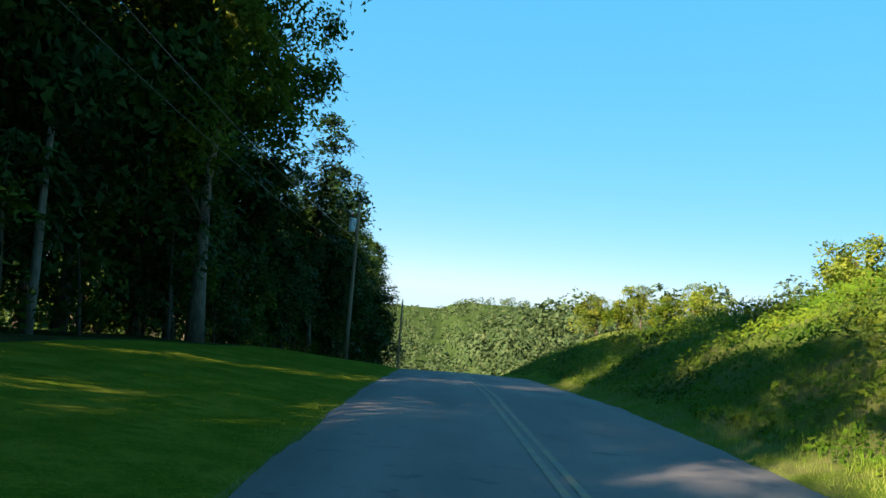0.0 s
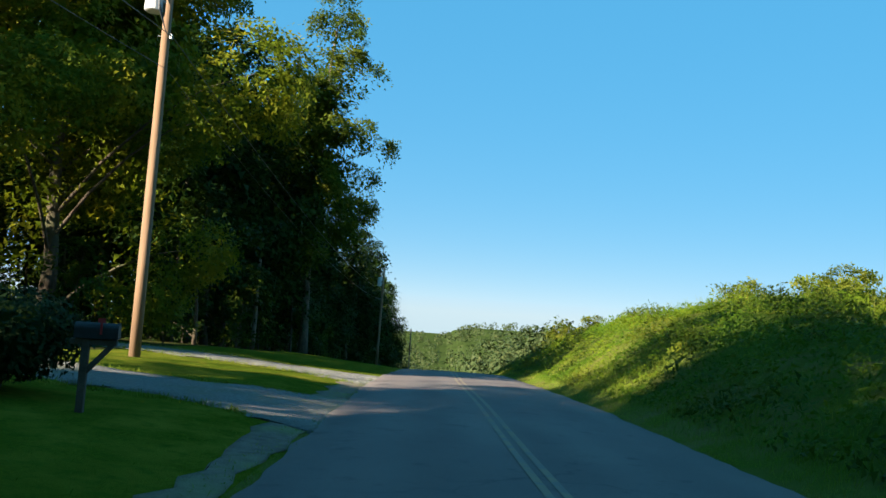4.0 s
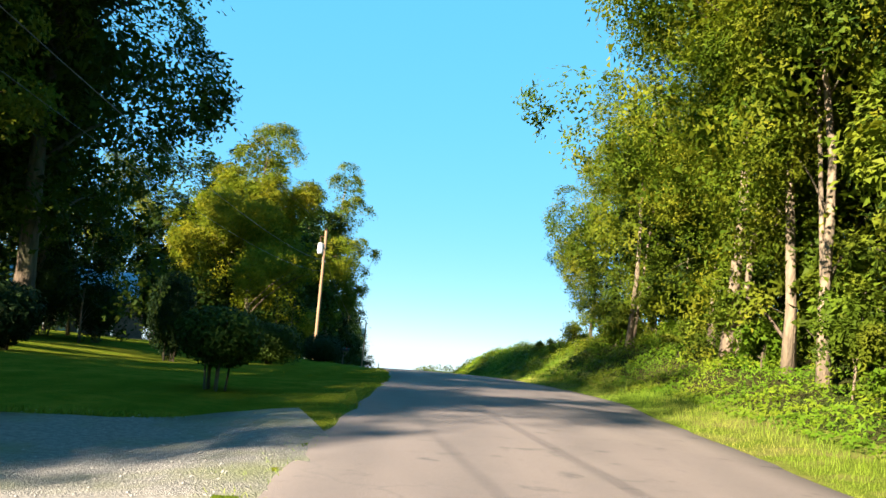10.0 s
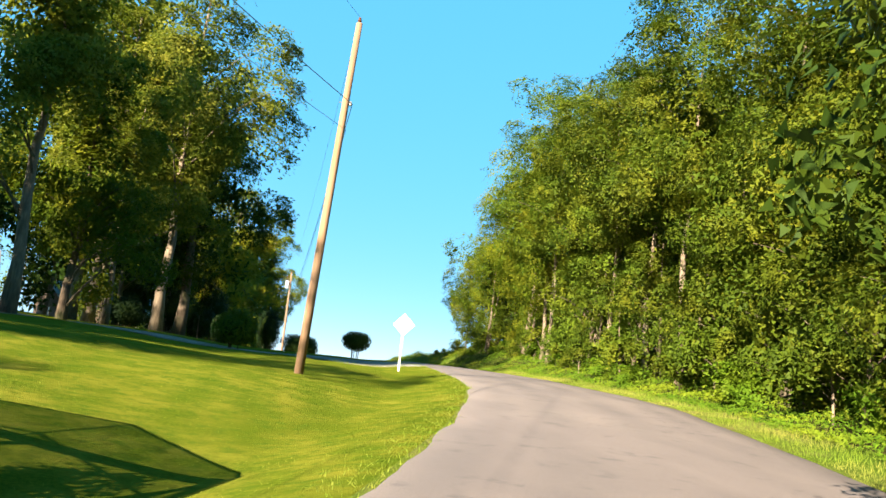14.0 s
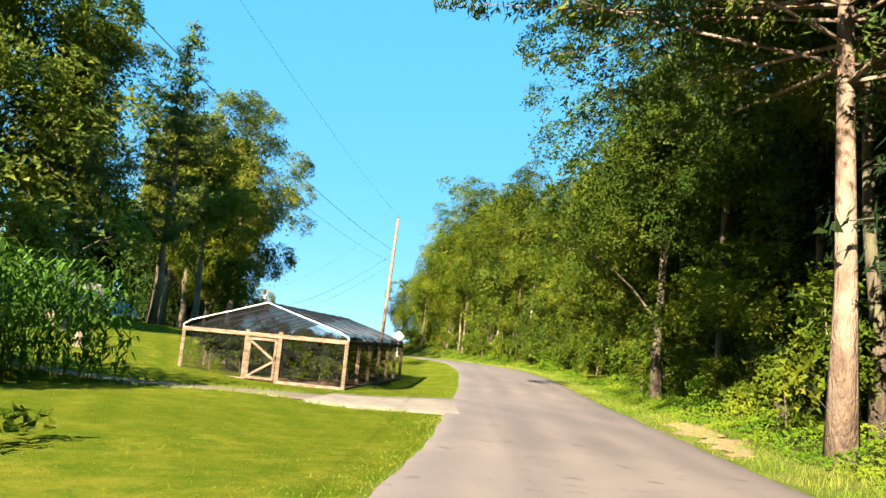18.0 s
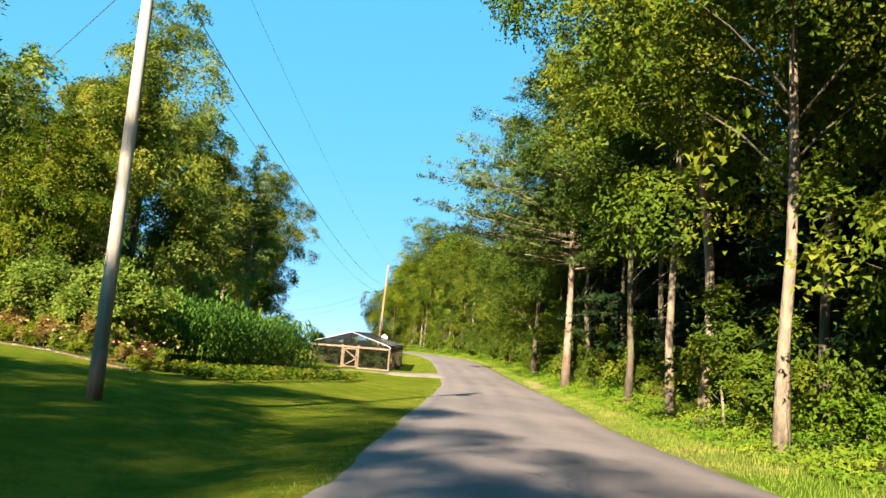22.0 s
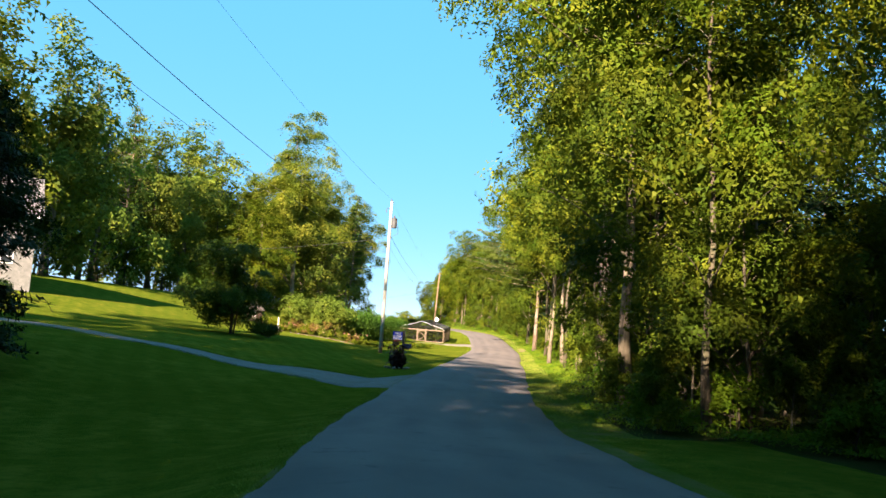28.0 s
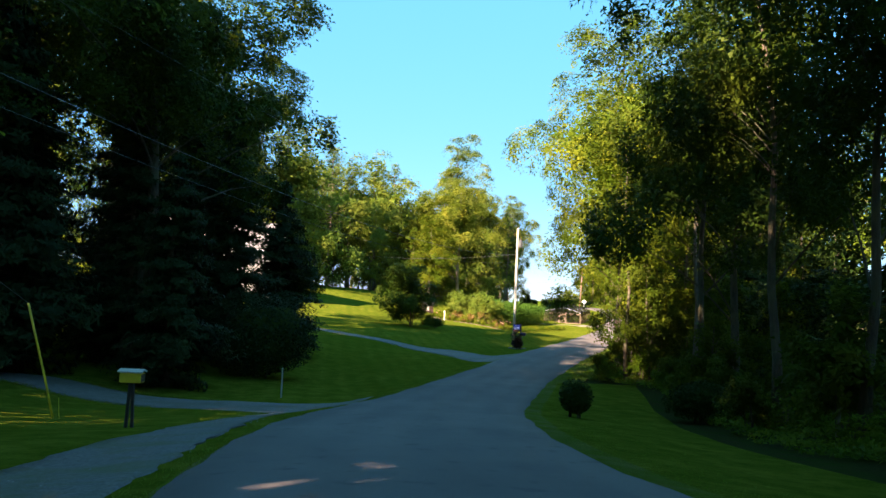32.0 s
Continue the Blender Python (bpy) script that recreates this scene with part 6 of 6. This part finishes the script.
def house(m, sx, sy, wall_h, rise, wall_mat, roof_mat, label, seams=0.0, porch=0.0, base=0.6):
    """A gabled house: ridge along its own x; the front faces its own -y."""
    root = thing("house", m, label, "house", "houses along the road")
    t = 0.25
    for y in (-sy / 2, sy / 2):
        part("wall", Geo().box((0, y, wall_h / 2 - base / 2), (sx - 2 * t - 0.006, t, wall_h + base)), wall_mat, root)
    for x in (-sx / 2 + t / 2, sx / 2 - t / 2):
        g = Geo().box((x, 0, wall_h / 2 - base / 2), (t, sy + t, wall_h + base))
        g.add([(x + dx, y, z) for dx in (-t / 2, t / 2) for y, z in ((-sy / 2, wall_h), (sy / 2, wall_h), (0, wall_h + rise - 0.05))], [(0, 1, 2), (5, 4, 3), (0, 3, 4, 1), (1, 4, 5, 2), (2, 5, 3, 0)])
        part("gable", g, wall_mat, root)
    o = 0.45
    for s in (-1, 1):
        y0 = s * (sy / 2 + o)
        z0 = wall_h - rise * o / (sy / 2)
        g = Geo().add([(x, y, z + dz) for dz in (0.03, 0.2) for x, y, z in ((-sx / 2 - o, y0, z0), (sx / 2 + o, y0, z0), (sx / 2 + o, 0, wall_h + rise), (-sx / 2 - o, 0, wall_h + rise))], [(0, 1, 2, 3), (7, 6, 5, 4), (0, 4, 5, 1), (1, 5, 6, 2), (2, 6, 7, 3), (3, 7, 4, 0)])
        roof = part("roof", g, roof_mat, root)
        if seams:
            for x in np.arange(-sx / 2, sx / 2 + 0.1, seams):
                part("seam", Geo().beam((x, y0, z0 + 0.22), (x, 0, wall_h + rise + 0.22), 0.04, 0.05, 0), roof_mat, roof)
        else:
            for k in range(1, 9):
                f = k / 9
                part("shingle_course", Geo().beam((-sx / 2 - o, y0 * (1 - f), z0 + (wall_h + rise - z0) * f + 0.205), (sx / 2 + o, y0 * (1 - f), z0 + (wall_h + rise - z0) * f + 0.205), 0.05, 0.02, 0), roof_mat, roof)
        part("fascia", Geo().box((0, y0, z0 + 0.08), (sx + 2 * o, 0.03, 0.2)), M_WHITE, root)
    for x in np.arange(-sx / 2 + 1.6, sx / 2 - 1, 2.6):
        window(root, Matrix.Translation((x, -sy / 2 - t / 2 - 0.02, 1.55)), 0.9, 1.2)
    for s in (-1, 1):
        window(root, Matrix.Translation((s * (sx / 2 + 0.02), 0, 1.6)) @ pose(0, 0, 0, 0, 0, 90), 0.9, 1.2)
    door = part("door", Geo().box((0.4, -sy / 2 - t / 2 - 0.03, 1.02), (0.92, 0.06, 2.04), bevel=0.01), M_CREAM, root, "plain pale front door")
    part("knob", Geo().lathe((0.75, -sy / 2 - t / 2 - 0.12, 1.0), [(0.01, 0), (0.03, 0.02), (0.03, 0.05), (0.01, 0.07)], 8), M_STEEL, door)
    if porch:
        part("porch_roof", Geo().box((0, -sy / 2 - porch / 2, wall_h - 0.25), (sx * 0.6, porch, 0.16), pose(0, 0, 0, 8)), roof_mat, root)
        for x in np.linspace(-sx * 0.28, sx * 0.28, 4):
            part("porch_post", Geo().box((x, -sy / 2 - porch + 0.15, (wall_h - 0.4) / 2), (0.14, 0.14, wall_h - 0.4), bevel=0.01), M_WHITE, root)
    return root


house(on(-28.5, -14.0, 0, 35), 13, 8, 3.0, 2.1, M_SIDING, M_BLUEROOF, "dark sided house with a blue metal roof among trees", 0.6, 2.2)
house(on(-40, -44, 0, 20), 15, 8.5, 2.8, 2.0, M_BRICK, M_SHINGLE, "low tan brick house behind the shade trees", 0, 2.0)
# The rise house's siding is darkened to stand for its shaded wall.
house(on(-79.6, -160, 0, 10), 14, 9.5, 5.4, 3.6, surface("shaded grey board siding", (0.2, 0.19, 0.18), (0.14, 0.135, 0.13), 4, 0.8, 30, 0.2), M_SHINGLE, "house with a steep grey shingle roof on the rise", 0, 0, 1.5)


# ---------------------------------------------------------------- car and yard things
def car(m, label):
    root = thing("car", m, label, "car")
    prof = [(-2.2, 0.3), (-2.25, 0.75), (-2.0, 0.92), (-1.35, 0.98), (-0.75, 1.42), (0.75, 1.45), (1.45, 1.0), (2.1, 0.9), (2.25, 0.6), (2.2, 0.3)]
    g = Geo()
    n = len(prof)
    g.add([(x, s * (0.85 - 0.16 * max(0, z - 0.95) / 0.5), z) for s in (-1, 1) for x, z in prof], [tuple(range(n)), tuple(range(n, 2 * n))[::-1]] + [(i, n + i, n + (i + 1) % n, (i + 1) % n) for i in range(n)])
    part("body", g, M_CARPAINT, root)
    for s in (-1, 1):
        part("side_window", Geo().add([(-1.15, s * 0.83, 1.02), (1.2, s * 0.83, 1.02), (0.7, s * 0.71, 1.38), (-0.7, s * 0.71, 1.38)], [(0, 1, 2, 3) if s < 0 else (3, 2, 1, 0)]), M_GLASS, root, "dark side glass")
        part("headlight", Geo().box((2.2, s * 0.6, 0.7), (0.08, 0.3, 0.14), bevel=0.02), M_WHITE, root)
        part("tail_light", Geo().box((-2.22, s * 0.62, 0.75), (0.06, 0.26, 0.16), bevel=0.02), M_RED, root, "red tail light")
        for x in (-1.4, 1.4):
            w = part("wheel", Geo().tube([(x, s * 0.66, 0.32), (x, s * 0.87, 0.32)], 0.32, 16), M_BLACK, root, "black tyre")
            part("rim", Geo().tube([(x, s * 0.86, 0.32), (x, s * 0.885, 0.32)], 0.19, 12), M_STEEL, w)
    return root


car(on(-20.3, -8.9, 0, 100), "dark blue car parked in the yard")
trailer = thing("utility_trailer", on(-17.6, -9.5, 0, 12), "small white trailer with a red stripe in the yard", "trailer")
part("bed", Geo().box((0, 0, 0.75), (2.0, 1.1, 0.5), bevel=0.02), M_WHITE, trailer)
part("stripe", Geo().box((0, -0.556, 0.58), (2.0, 0.01, 0.12)), M_RED, trailer)
for s in (-1, 1):
    part("wheel", Geo().tube([(0, s * 0.5, 0.3), (0, s * 0.68, 0.3)], 0.3, 14), M_BLACK, trailer)
part("tow_bar", Geo().tube([(1.0, 0, 0.5), (1.8, 0, 0.45)], 0.04, 6), M_STEEL, trailer)

flag = thing("flag", on(-20.2, -16.6, 0, 30), "striped flag hanging from a short pole at the house", "flag")
part("staff", Geo().tube([(0, 0, 3.6), (0.5, -0.9, 5.1)], 0.02, 6), M_WHITE, flag)
for k in range(9):
    x = 0.03 + 0.1 * k
    part("stripe", Geo().add([(0.1 + x * 0.45, -0.18 - x * 0.8, 3.95 + x * 1.4), (0.1 + (x + 0.1) * 0.45, -0.18 - (x + 0.1) * 0.8, 3.95 + (x + 0.1) * 1.4), (0.16 + (x + 0.1) * 0.4, -0.1 - (x + 0.1) * 0.6, 3.1 + (x + 0.1) * 0.9), (0.16 + x * 0.4, -0.1 - x * 0.6, 3.1 + x * 0.9)], [(0, 1, 2, 3)]), M_RED if k % 2 else M_WHITE, flag)
part("canton", Geo().add([(0.37, -0.63, 4.74), (0.53, -0.93, 5.24), (0.5, -0.84, 4.6), (0.36, -0.58, 4.2)], [(0, 1, 2, 3)]), M_BLUE, flag, "dark blue corner field")

# little shed at the back of the garden
shed = thing("garden_shed", on(-49.3, -137.6, 0.45, 16, 0.68), "small dark garden shelter with a brown shingle roof", "shelter")
M_SHED = surface("dark brown boards", (0.09, 0.05, 0.035), (0.05, 0.03, 0.022), 5, 0.9, 30, 0.4, stretch=(1, 1, 0.2))
M_SHEDROOF = surface("brown shingles", (0.09, 0.07, 0.06), (0.055, 0.043, 0.038), 6, 0.9, 30, 0.4, 0.01)
for y in (-0.75, 0.75):
    for k in range(11):
        part("board", Geo().box((-1.15 + 0.23 * k, y, 0.3), (0.222, 0.035, 2.4), bevel=0.004), M_SHED, shed)
for x in (-1.26, 1.26):
    part("gable", Geo().box((x, 0, 0.3), (0.04, 1.46, 2.4)).add([(x + d, y, z) for d in (-0.02, 0.02) for y, z in ((-0.75, 1.5), (0.75, 1.5), (0, 2.0))], [(0, 1, 2), (5, 4, 3), (0, 3, 4, 1), (1, 4, 5, 2), (2, 5, 3, 0)]), M_SHED, shed)
for k in (-1, 1):
    part("roof", Geo().beam((0, k * 1.15, 1.3), (0, 0.02 * k, 2.12), 3.2, 0.09), M_SHEDROOF, shed, "brown shingle roof slope")
part("door", Geo().box((-0.25, -0.785, 0.55), (0.7, 0.03, 1.6), bevel=0.006), M_CREAM, shed, "pale board door")
finial = thing("garden_post", on(-48.3, -150.6, 0, 0, 0.75), "cream garden post with a small cap", "post")
part("post", Geo().box((0, 0, 0.75), (0.2, 0.2, 1.9), bevel=0.02), M_CREAM, finial)
part("cap", Geo().lathe((0, 0, 1.7), [(0.17, 0), (0.17, 0.05), (0.08, 0.12), (0.1, 0.25), (0.03, 0.34)], 10), M_CREAM, finial)

for x, y, r, h in ((-30.0, -110.5, 0.55, 0.9), (-28.2, -117.4, 0.36, 0.55)):
    st = thing("tree_stump", on(x, y), "pale sawn tree stump in the rough grass", "stump", "tree stumps")
    part("bark", Geo().lathe((0, 0, -0.1), [(r * 1.25, 0), (r * 1.08, 0.12), (r, 0.3), (r * 0.98, h + 0.1)], 14), M_PALEBARK, st, smooth=False)
    part("cut_face", Geo().lathe((0, 0, h), [(r * 0.9, 0.0), (r * 0.88, 0.012)], 14), M_TIMBER, st, "pale sawn face")

# ---------------------------------------------------------------- planted mailbox with the blue sign
spot = on(-45.3, -185.2, 0, -24)
kerb = random.Random(2)
for k in range(15):
    a = k / 15 * 6.28
    p = spot @ Vector((math.cos(a) * 0.85, math.sin(a) * 0.8, 0.05))
    st = part("stone", Geo().rock((0, 0, 0), kerb.uniform(0.07, 0.17), kerb), M_STONE)
    st.matrix_world = Matrix.Translation(p)
    tagged(st, "pale rounded stone ringing the planting", "stone", "edging stones")
msign = thing("mailbox", spot, "dark blue mailbox on a black post amid tall plants", "mailbox", "mailboxes")
part("post", Geo().box((0.35, 0, 1.2), (0.16, 0.16, 3.0), bevel=0.03), M_BLACK, msign, "thick black post")
part("arm", Geo().box((0.55, -0.15, 1.42), (0.6, 0.1, 0.1)), M_BLACK, msign)
mb = Geo()
prof = [(-0.13, 0.0), (0.13, 0.0), (0.13, 0.18)] + [(0.13 * math.cos(a), 0.18 + 0.13 * math.sin(a)) for a in np.linspace(0.3, math.pi - 0.3, 7)] + [(-0.13, 0.18)]
n = len(prof)
mb.add([(x, p[0] - 0.15, 1.48 + p[1]) for x in (0.3, 0.95) for p in prof], [tuple(range(n))[::-1], tuple(range(n, 2 * n))] + [(i, (i + 1) % n, n + (i + 1) % n, n + i) for i in range(n)])
box = part("box", mb, surface("dark blue enamel", (0.008, 0.016, 0.04), (0.014, 0.022, 0.05), 3, 0.6, 40, 0.02, spec=0.06), msign, "dark blue rounded box")
part("door", Geo().box((0.96, -0.15, 1.62), (0.02, 0.24, 0.26), bevel=0.01), M_DARKGREY, box)
board = thing("message_board", spot, "blue board with white lettering on the mailbox post", "sign")
part("panel", Geo().box((-0.08, -0.1, 2.32), (0.68, 0.05, 0.56), bevel=0.006), M_BLUE, board)
for x, z, w, h in ((-0.08, 2.615, 0.72, 0.035), (-0.08, 2.025, 0.72, 0.035), (-0.435, 2.32, 0.035, 0.555), (0.275, 2.32, 0.035, 0.555)):
    part("frame", Geo().box((x, -0.1, z), (w, 0.06, h)), M_BLACK, board)
part("bracket", Geo().box((0.26, -0.04, 2.32), (0.1, 0.1, 0.4)), M_BLACK, board)


def lettering(text, x, z, size, mat, parent):
    cu = bpy.data.curves.new("lettering", "FONT")
    cu.body, cu.size, cu.extrude, cu.align_x, cu.offset = text, size, 0.004, "CENTER", 0.006
    ob = new("lettering", cu)
    ob.matrix_world = pose(x, -0.131, z, 90, 0, 0)
    me = bpy.data.meshes.new_from_object(ob.evaluated_get(bpy.context.evaluated_depsgraph_get()))
    bpy.data.objects.remove(ob)
    me.materials.clear()
    me.materials.append(mat)
    made = part("lettering", me, mat, parent, "white lettering")
    made.matrix_local = pose(x, -0.131, z, 90, 0, 0)


lettering("JESUS", -0.08, 2.41, 0.195, M_WHITE, board)
lettering("MAY", -0.25, 2.23, 0.165, M_WHITE, board)
part("text_bar", Geo().box((0.07, -0.13, 2.285), (0.26, 0.01, 0.1)), M_WHITE, board)
part("text_band", Geo().box((-0.08, -0.128, 2.12), (0.62, 0.008, 0.14)), M_WHITE, board)
for x, w in ((-0.34, 0.03), (-0.27, 0.06), (-0.08, 0.14), (0.12, 0.12)):
    part("text_bar", Geo().box((x, -0.135, 2.12), (w, 0.008, 0.09)), M_BLUE, board)
rgp = np.random.default_rng(44)
L_CANNA = foliage("dark purple canna leaves", (0.012, 0.01, 0.012), (0.022, 0.02, 0.018), (0.03, 0.016, 0.014), 0.1, 0.5)
canna = thing("canna_lilies", spot, "tall dark-leaved canna lilies round the mailbox", "plants")
g = Geo()
for k in range(22):
    a, r = rgp.uniform(0, 6.28), rgp.uniform(0.05, 0.5)
    c, h = Vector((r * math.cos(a), r * math.sin(a), 0)), rgp.uniform(0.9, 1.95)
    part("stem", Geo().tube([c - Vector((0, 0, 0.1)), c + Vector((0.05, 0, h * 0.5)), c + Vector((0.08 * math.cos(a), 0.08 * math.sin(a), h))], [0.025, 0.02, 0.008], 6), L_CANNA, canna)
    lf = Geo()
    for j in range(6):
        b = a + j * 2.3 + rgp.uniform(-0.4, 0.4)
        d, s = Vector((math.cos(b), math.sin(b), 0)), Vector((-math.sin(b), math.cos(b), 0))
        z0 = h * (0.15 + 0.8 * j / 6)
        ln = rgp.uniform(0.4, 0.68)
        rows = [(0.0, 0.02, 0.0), (0.3, 0.1, 0.2), (0.65, 0.11, 0.24), (1.0, 0.01, rgp.uniform(-0.05, 0.25))]
        lf.add([c + Vector((0, 0, z0 + dz)) + d * ln * f + s * w * q for f, w, dz in rows for q in (-1, 1)], [(2 * i, 2 * i + 1, 2 * i + 3, 2 * i + 2) for i in range(3)])
    part("leaves", lf, L_CANNA, canna, "broad dark purple leaves")
hedge(spot, 1.25, 1.15, 1.15, 900, 0.19, L_CANNA, "dark leafy planting at the mailbox's foot", 12, 1.8, "planting", 0.0)
basket = thing("hanging_basket", spot @ Matrix.Translation((-0.12, -0.3, 0)), "wire basket of red flowers on the mailbox post", "flower basket")
part("basket", Geo().lathe((0, 0, 1.62), [(0.08, 0), (0.2, 0.08), (0.26, 0.22), (0.27, 0.24)], 14), M_SIDING, basket)
part("hanger", Geo().tube([(0.0, 0, 1.85), (0.1, 0.1, 2.0), (0.4, 0.25, 2.05)], 0.01, 5), M_BLACK, basket)
pos = rgp.normal(0, 0.14, (160, 3)) * np.array([1, 1, 0.6]) + np.array([0, 0, 1.93])
v, q = leaf_arrays(pos, np.tile([0, 0, 1.0], (160, 1)), 0.09, 0.07, rgp, 0)
tagged(part("bloom", sheet_mesh("bloom", v, q, M_RED), M_RED, basket, "mass of red blooms"), kind="stuff")

# ---------------------------------------------------------------- last drive: mailbox, guard, stake
nb2 = thing("mailbox", on(-70.7, -251.0, 0.1, -8), "yellow box mailbox with a white top on two dark legs", "mailbox", "mailboxes")
part("box", Geo().box((0, 0, 1.1), (0.52, 0.3, 0.24), bevel=0.02), M_YELLOW, nb2, "yellow plastic box")
part("lid", Geo().add([(x, y, 1.225 + (0.06 if abs(y) < 0.1 else 0) + dz) for dz in (0, 0.03) for x in (-0.3, 0.3) for y in (-0.18, 0.0, 0.18)], [(0, 1, 4, 3), (1, 2, 5, 4), (9, 10, 7, 6), (10, 11, 8, 7), (0, 3, 9, 6), (2, 8, 11, 5), (0, 6, 7, 1), (1, 7, 8, 2), (3, 4, 10, 9), (4, 5, 11, 10)]), M_CREAM, nb2, "pale sheet metal lid")
part("opening", Geo().box((0.262, 0, 1.1), (0.01, 0.24, 0.18)), M_BLACK, nb2)
for x in (-0.08, 0.08):
    part("leg", Geo().beam((x, 0, -0.2), (x * 0.4, 0, 0.98), 0.07), M_BLACK, nb2)
guard = thing("guy_wire_guard", on(-74.0, -245.8), "leaning yellow plastic guard on a guy wire", "guy wire")
part("guard", Geo().tube([(0, 0, -0.1), (-0.25, -0.1, 1.0), (-0.5, -0.2, 2.0), (-0.85, -0.35, 3.4)], 0.035, 8), M_YELLOW, guard, "weathered yellow tube", True)
part("anchor", Geo().tube([(0.16, 0, -0.1), (0.1, 0, 0.6)], 0.012, 6), M_YELLOW, guard)
top = on(-82.0, -258.0).translation + Vector((0, 0, 10)) - on(-74.0, -245.8).translation
part("guy_wire", Geo().tube([(-0.85, -0.35, 3.4), top], 0.008, 5), M_CABLE, guard)
stake = thing("stake", on(-68.0, -232.0), "grey wooden stake in the lawn", "stake")
part("shaft", Geo().box((0, 0, 0.6), (0.07, 0.07, 1.6), bevel=0.008), M_POLEPALE, stake)
snag = thing("dead_trunk", on(-28.8, -187.5), "broken dead trunk standing in the wood", "dead tree")
part("trunk", Geo().tube([(0, 0, -0.3), (0.1, 0, 3), (0.05, 0.1, 6), (0.2, 0.1, 8.6)], [0.2, 0.17, 0.15, 0.11], 9), M_PALEBARK, snag, smooth=True)
bt = broadleaf("old_tree", 96, 25.0, 11.0, 5.0, 20000, 0.15, L_OAK, M_REDBARK, 0.52, 90, 0.6, bare=0.8, label="massive old trunk with flaky bark by the verge")
bt.matrix_world = on(-35.8, -197.3)
near = broadleaf("oak_tree", 97, 29.0, 6.0, 9.8, 52000, 0.18, L_OAK, M_PALEBARK, 0.24, 150, 0.6, bare=0.8, label="tall spreading oak reaching over the road edge")
near.matrix_world = on(-43.8, -211.8)
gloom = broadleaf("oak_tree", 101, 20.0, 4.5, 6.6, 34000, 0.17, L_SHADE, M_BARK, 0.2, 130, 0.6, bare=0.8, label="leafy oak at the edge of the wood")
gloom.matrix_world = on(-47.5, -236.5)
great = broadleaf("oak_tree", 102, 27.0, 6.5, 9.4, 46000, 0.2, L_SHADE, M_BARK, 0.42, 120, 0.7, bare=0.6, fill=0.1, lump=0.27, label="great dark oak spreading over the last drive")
great.matrix_world = on(-76.0, -225.5)
# Further oaks added, mostly unseen, to shade the lawn and road.
for x, y, size in ((-82.0, -208.5, 1.3), (-79.0, -198.0, 1.12), (-88.0, -220.0, 1.2), (-87.0, -227.0, 1.35), (-84.0, -287.0, 1.3), (-89.0, -262.0, 1.2)):
    copy_thing(great, on(x, y, 0, 70 * size, size))
dead0 = thing("dead_trunk", on(-12.0, 24.0), "pale broken trunk at the front of the dark wood", "dead tree")
part("trunk", Geo().tube([(0, 0, -0.3), (0.05, 0, 2), (0.0, 0.1, 4), (0.05, 0.1, 6.2)], [0.17, 0.14, 0.12, 0.09], 9), M_PALEBARK, dead0, smooth=True)
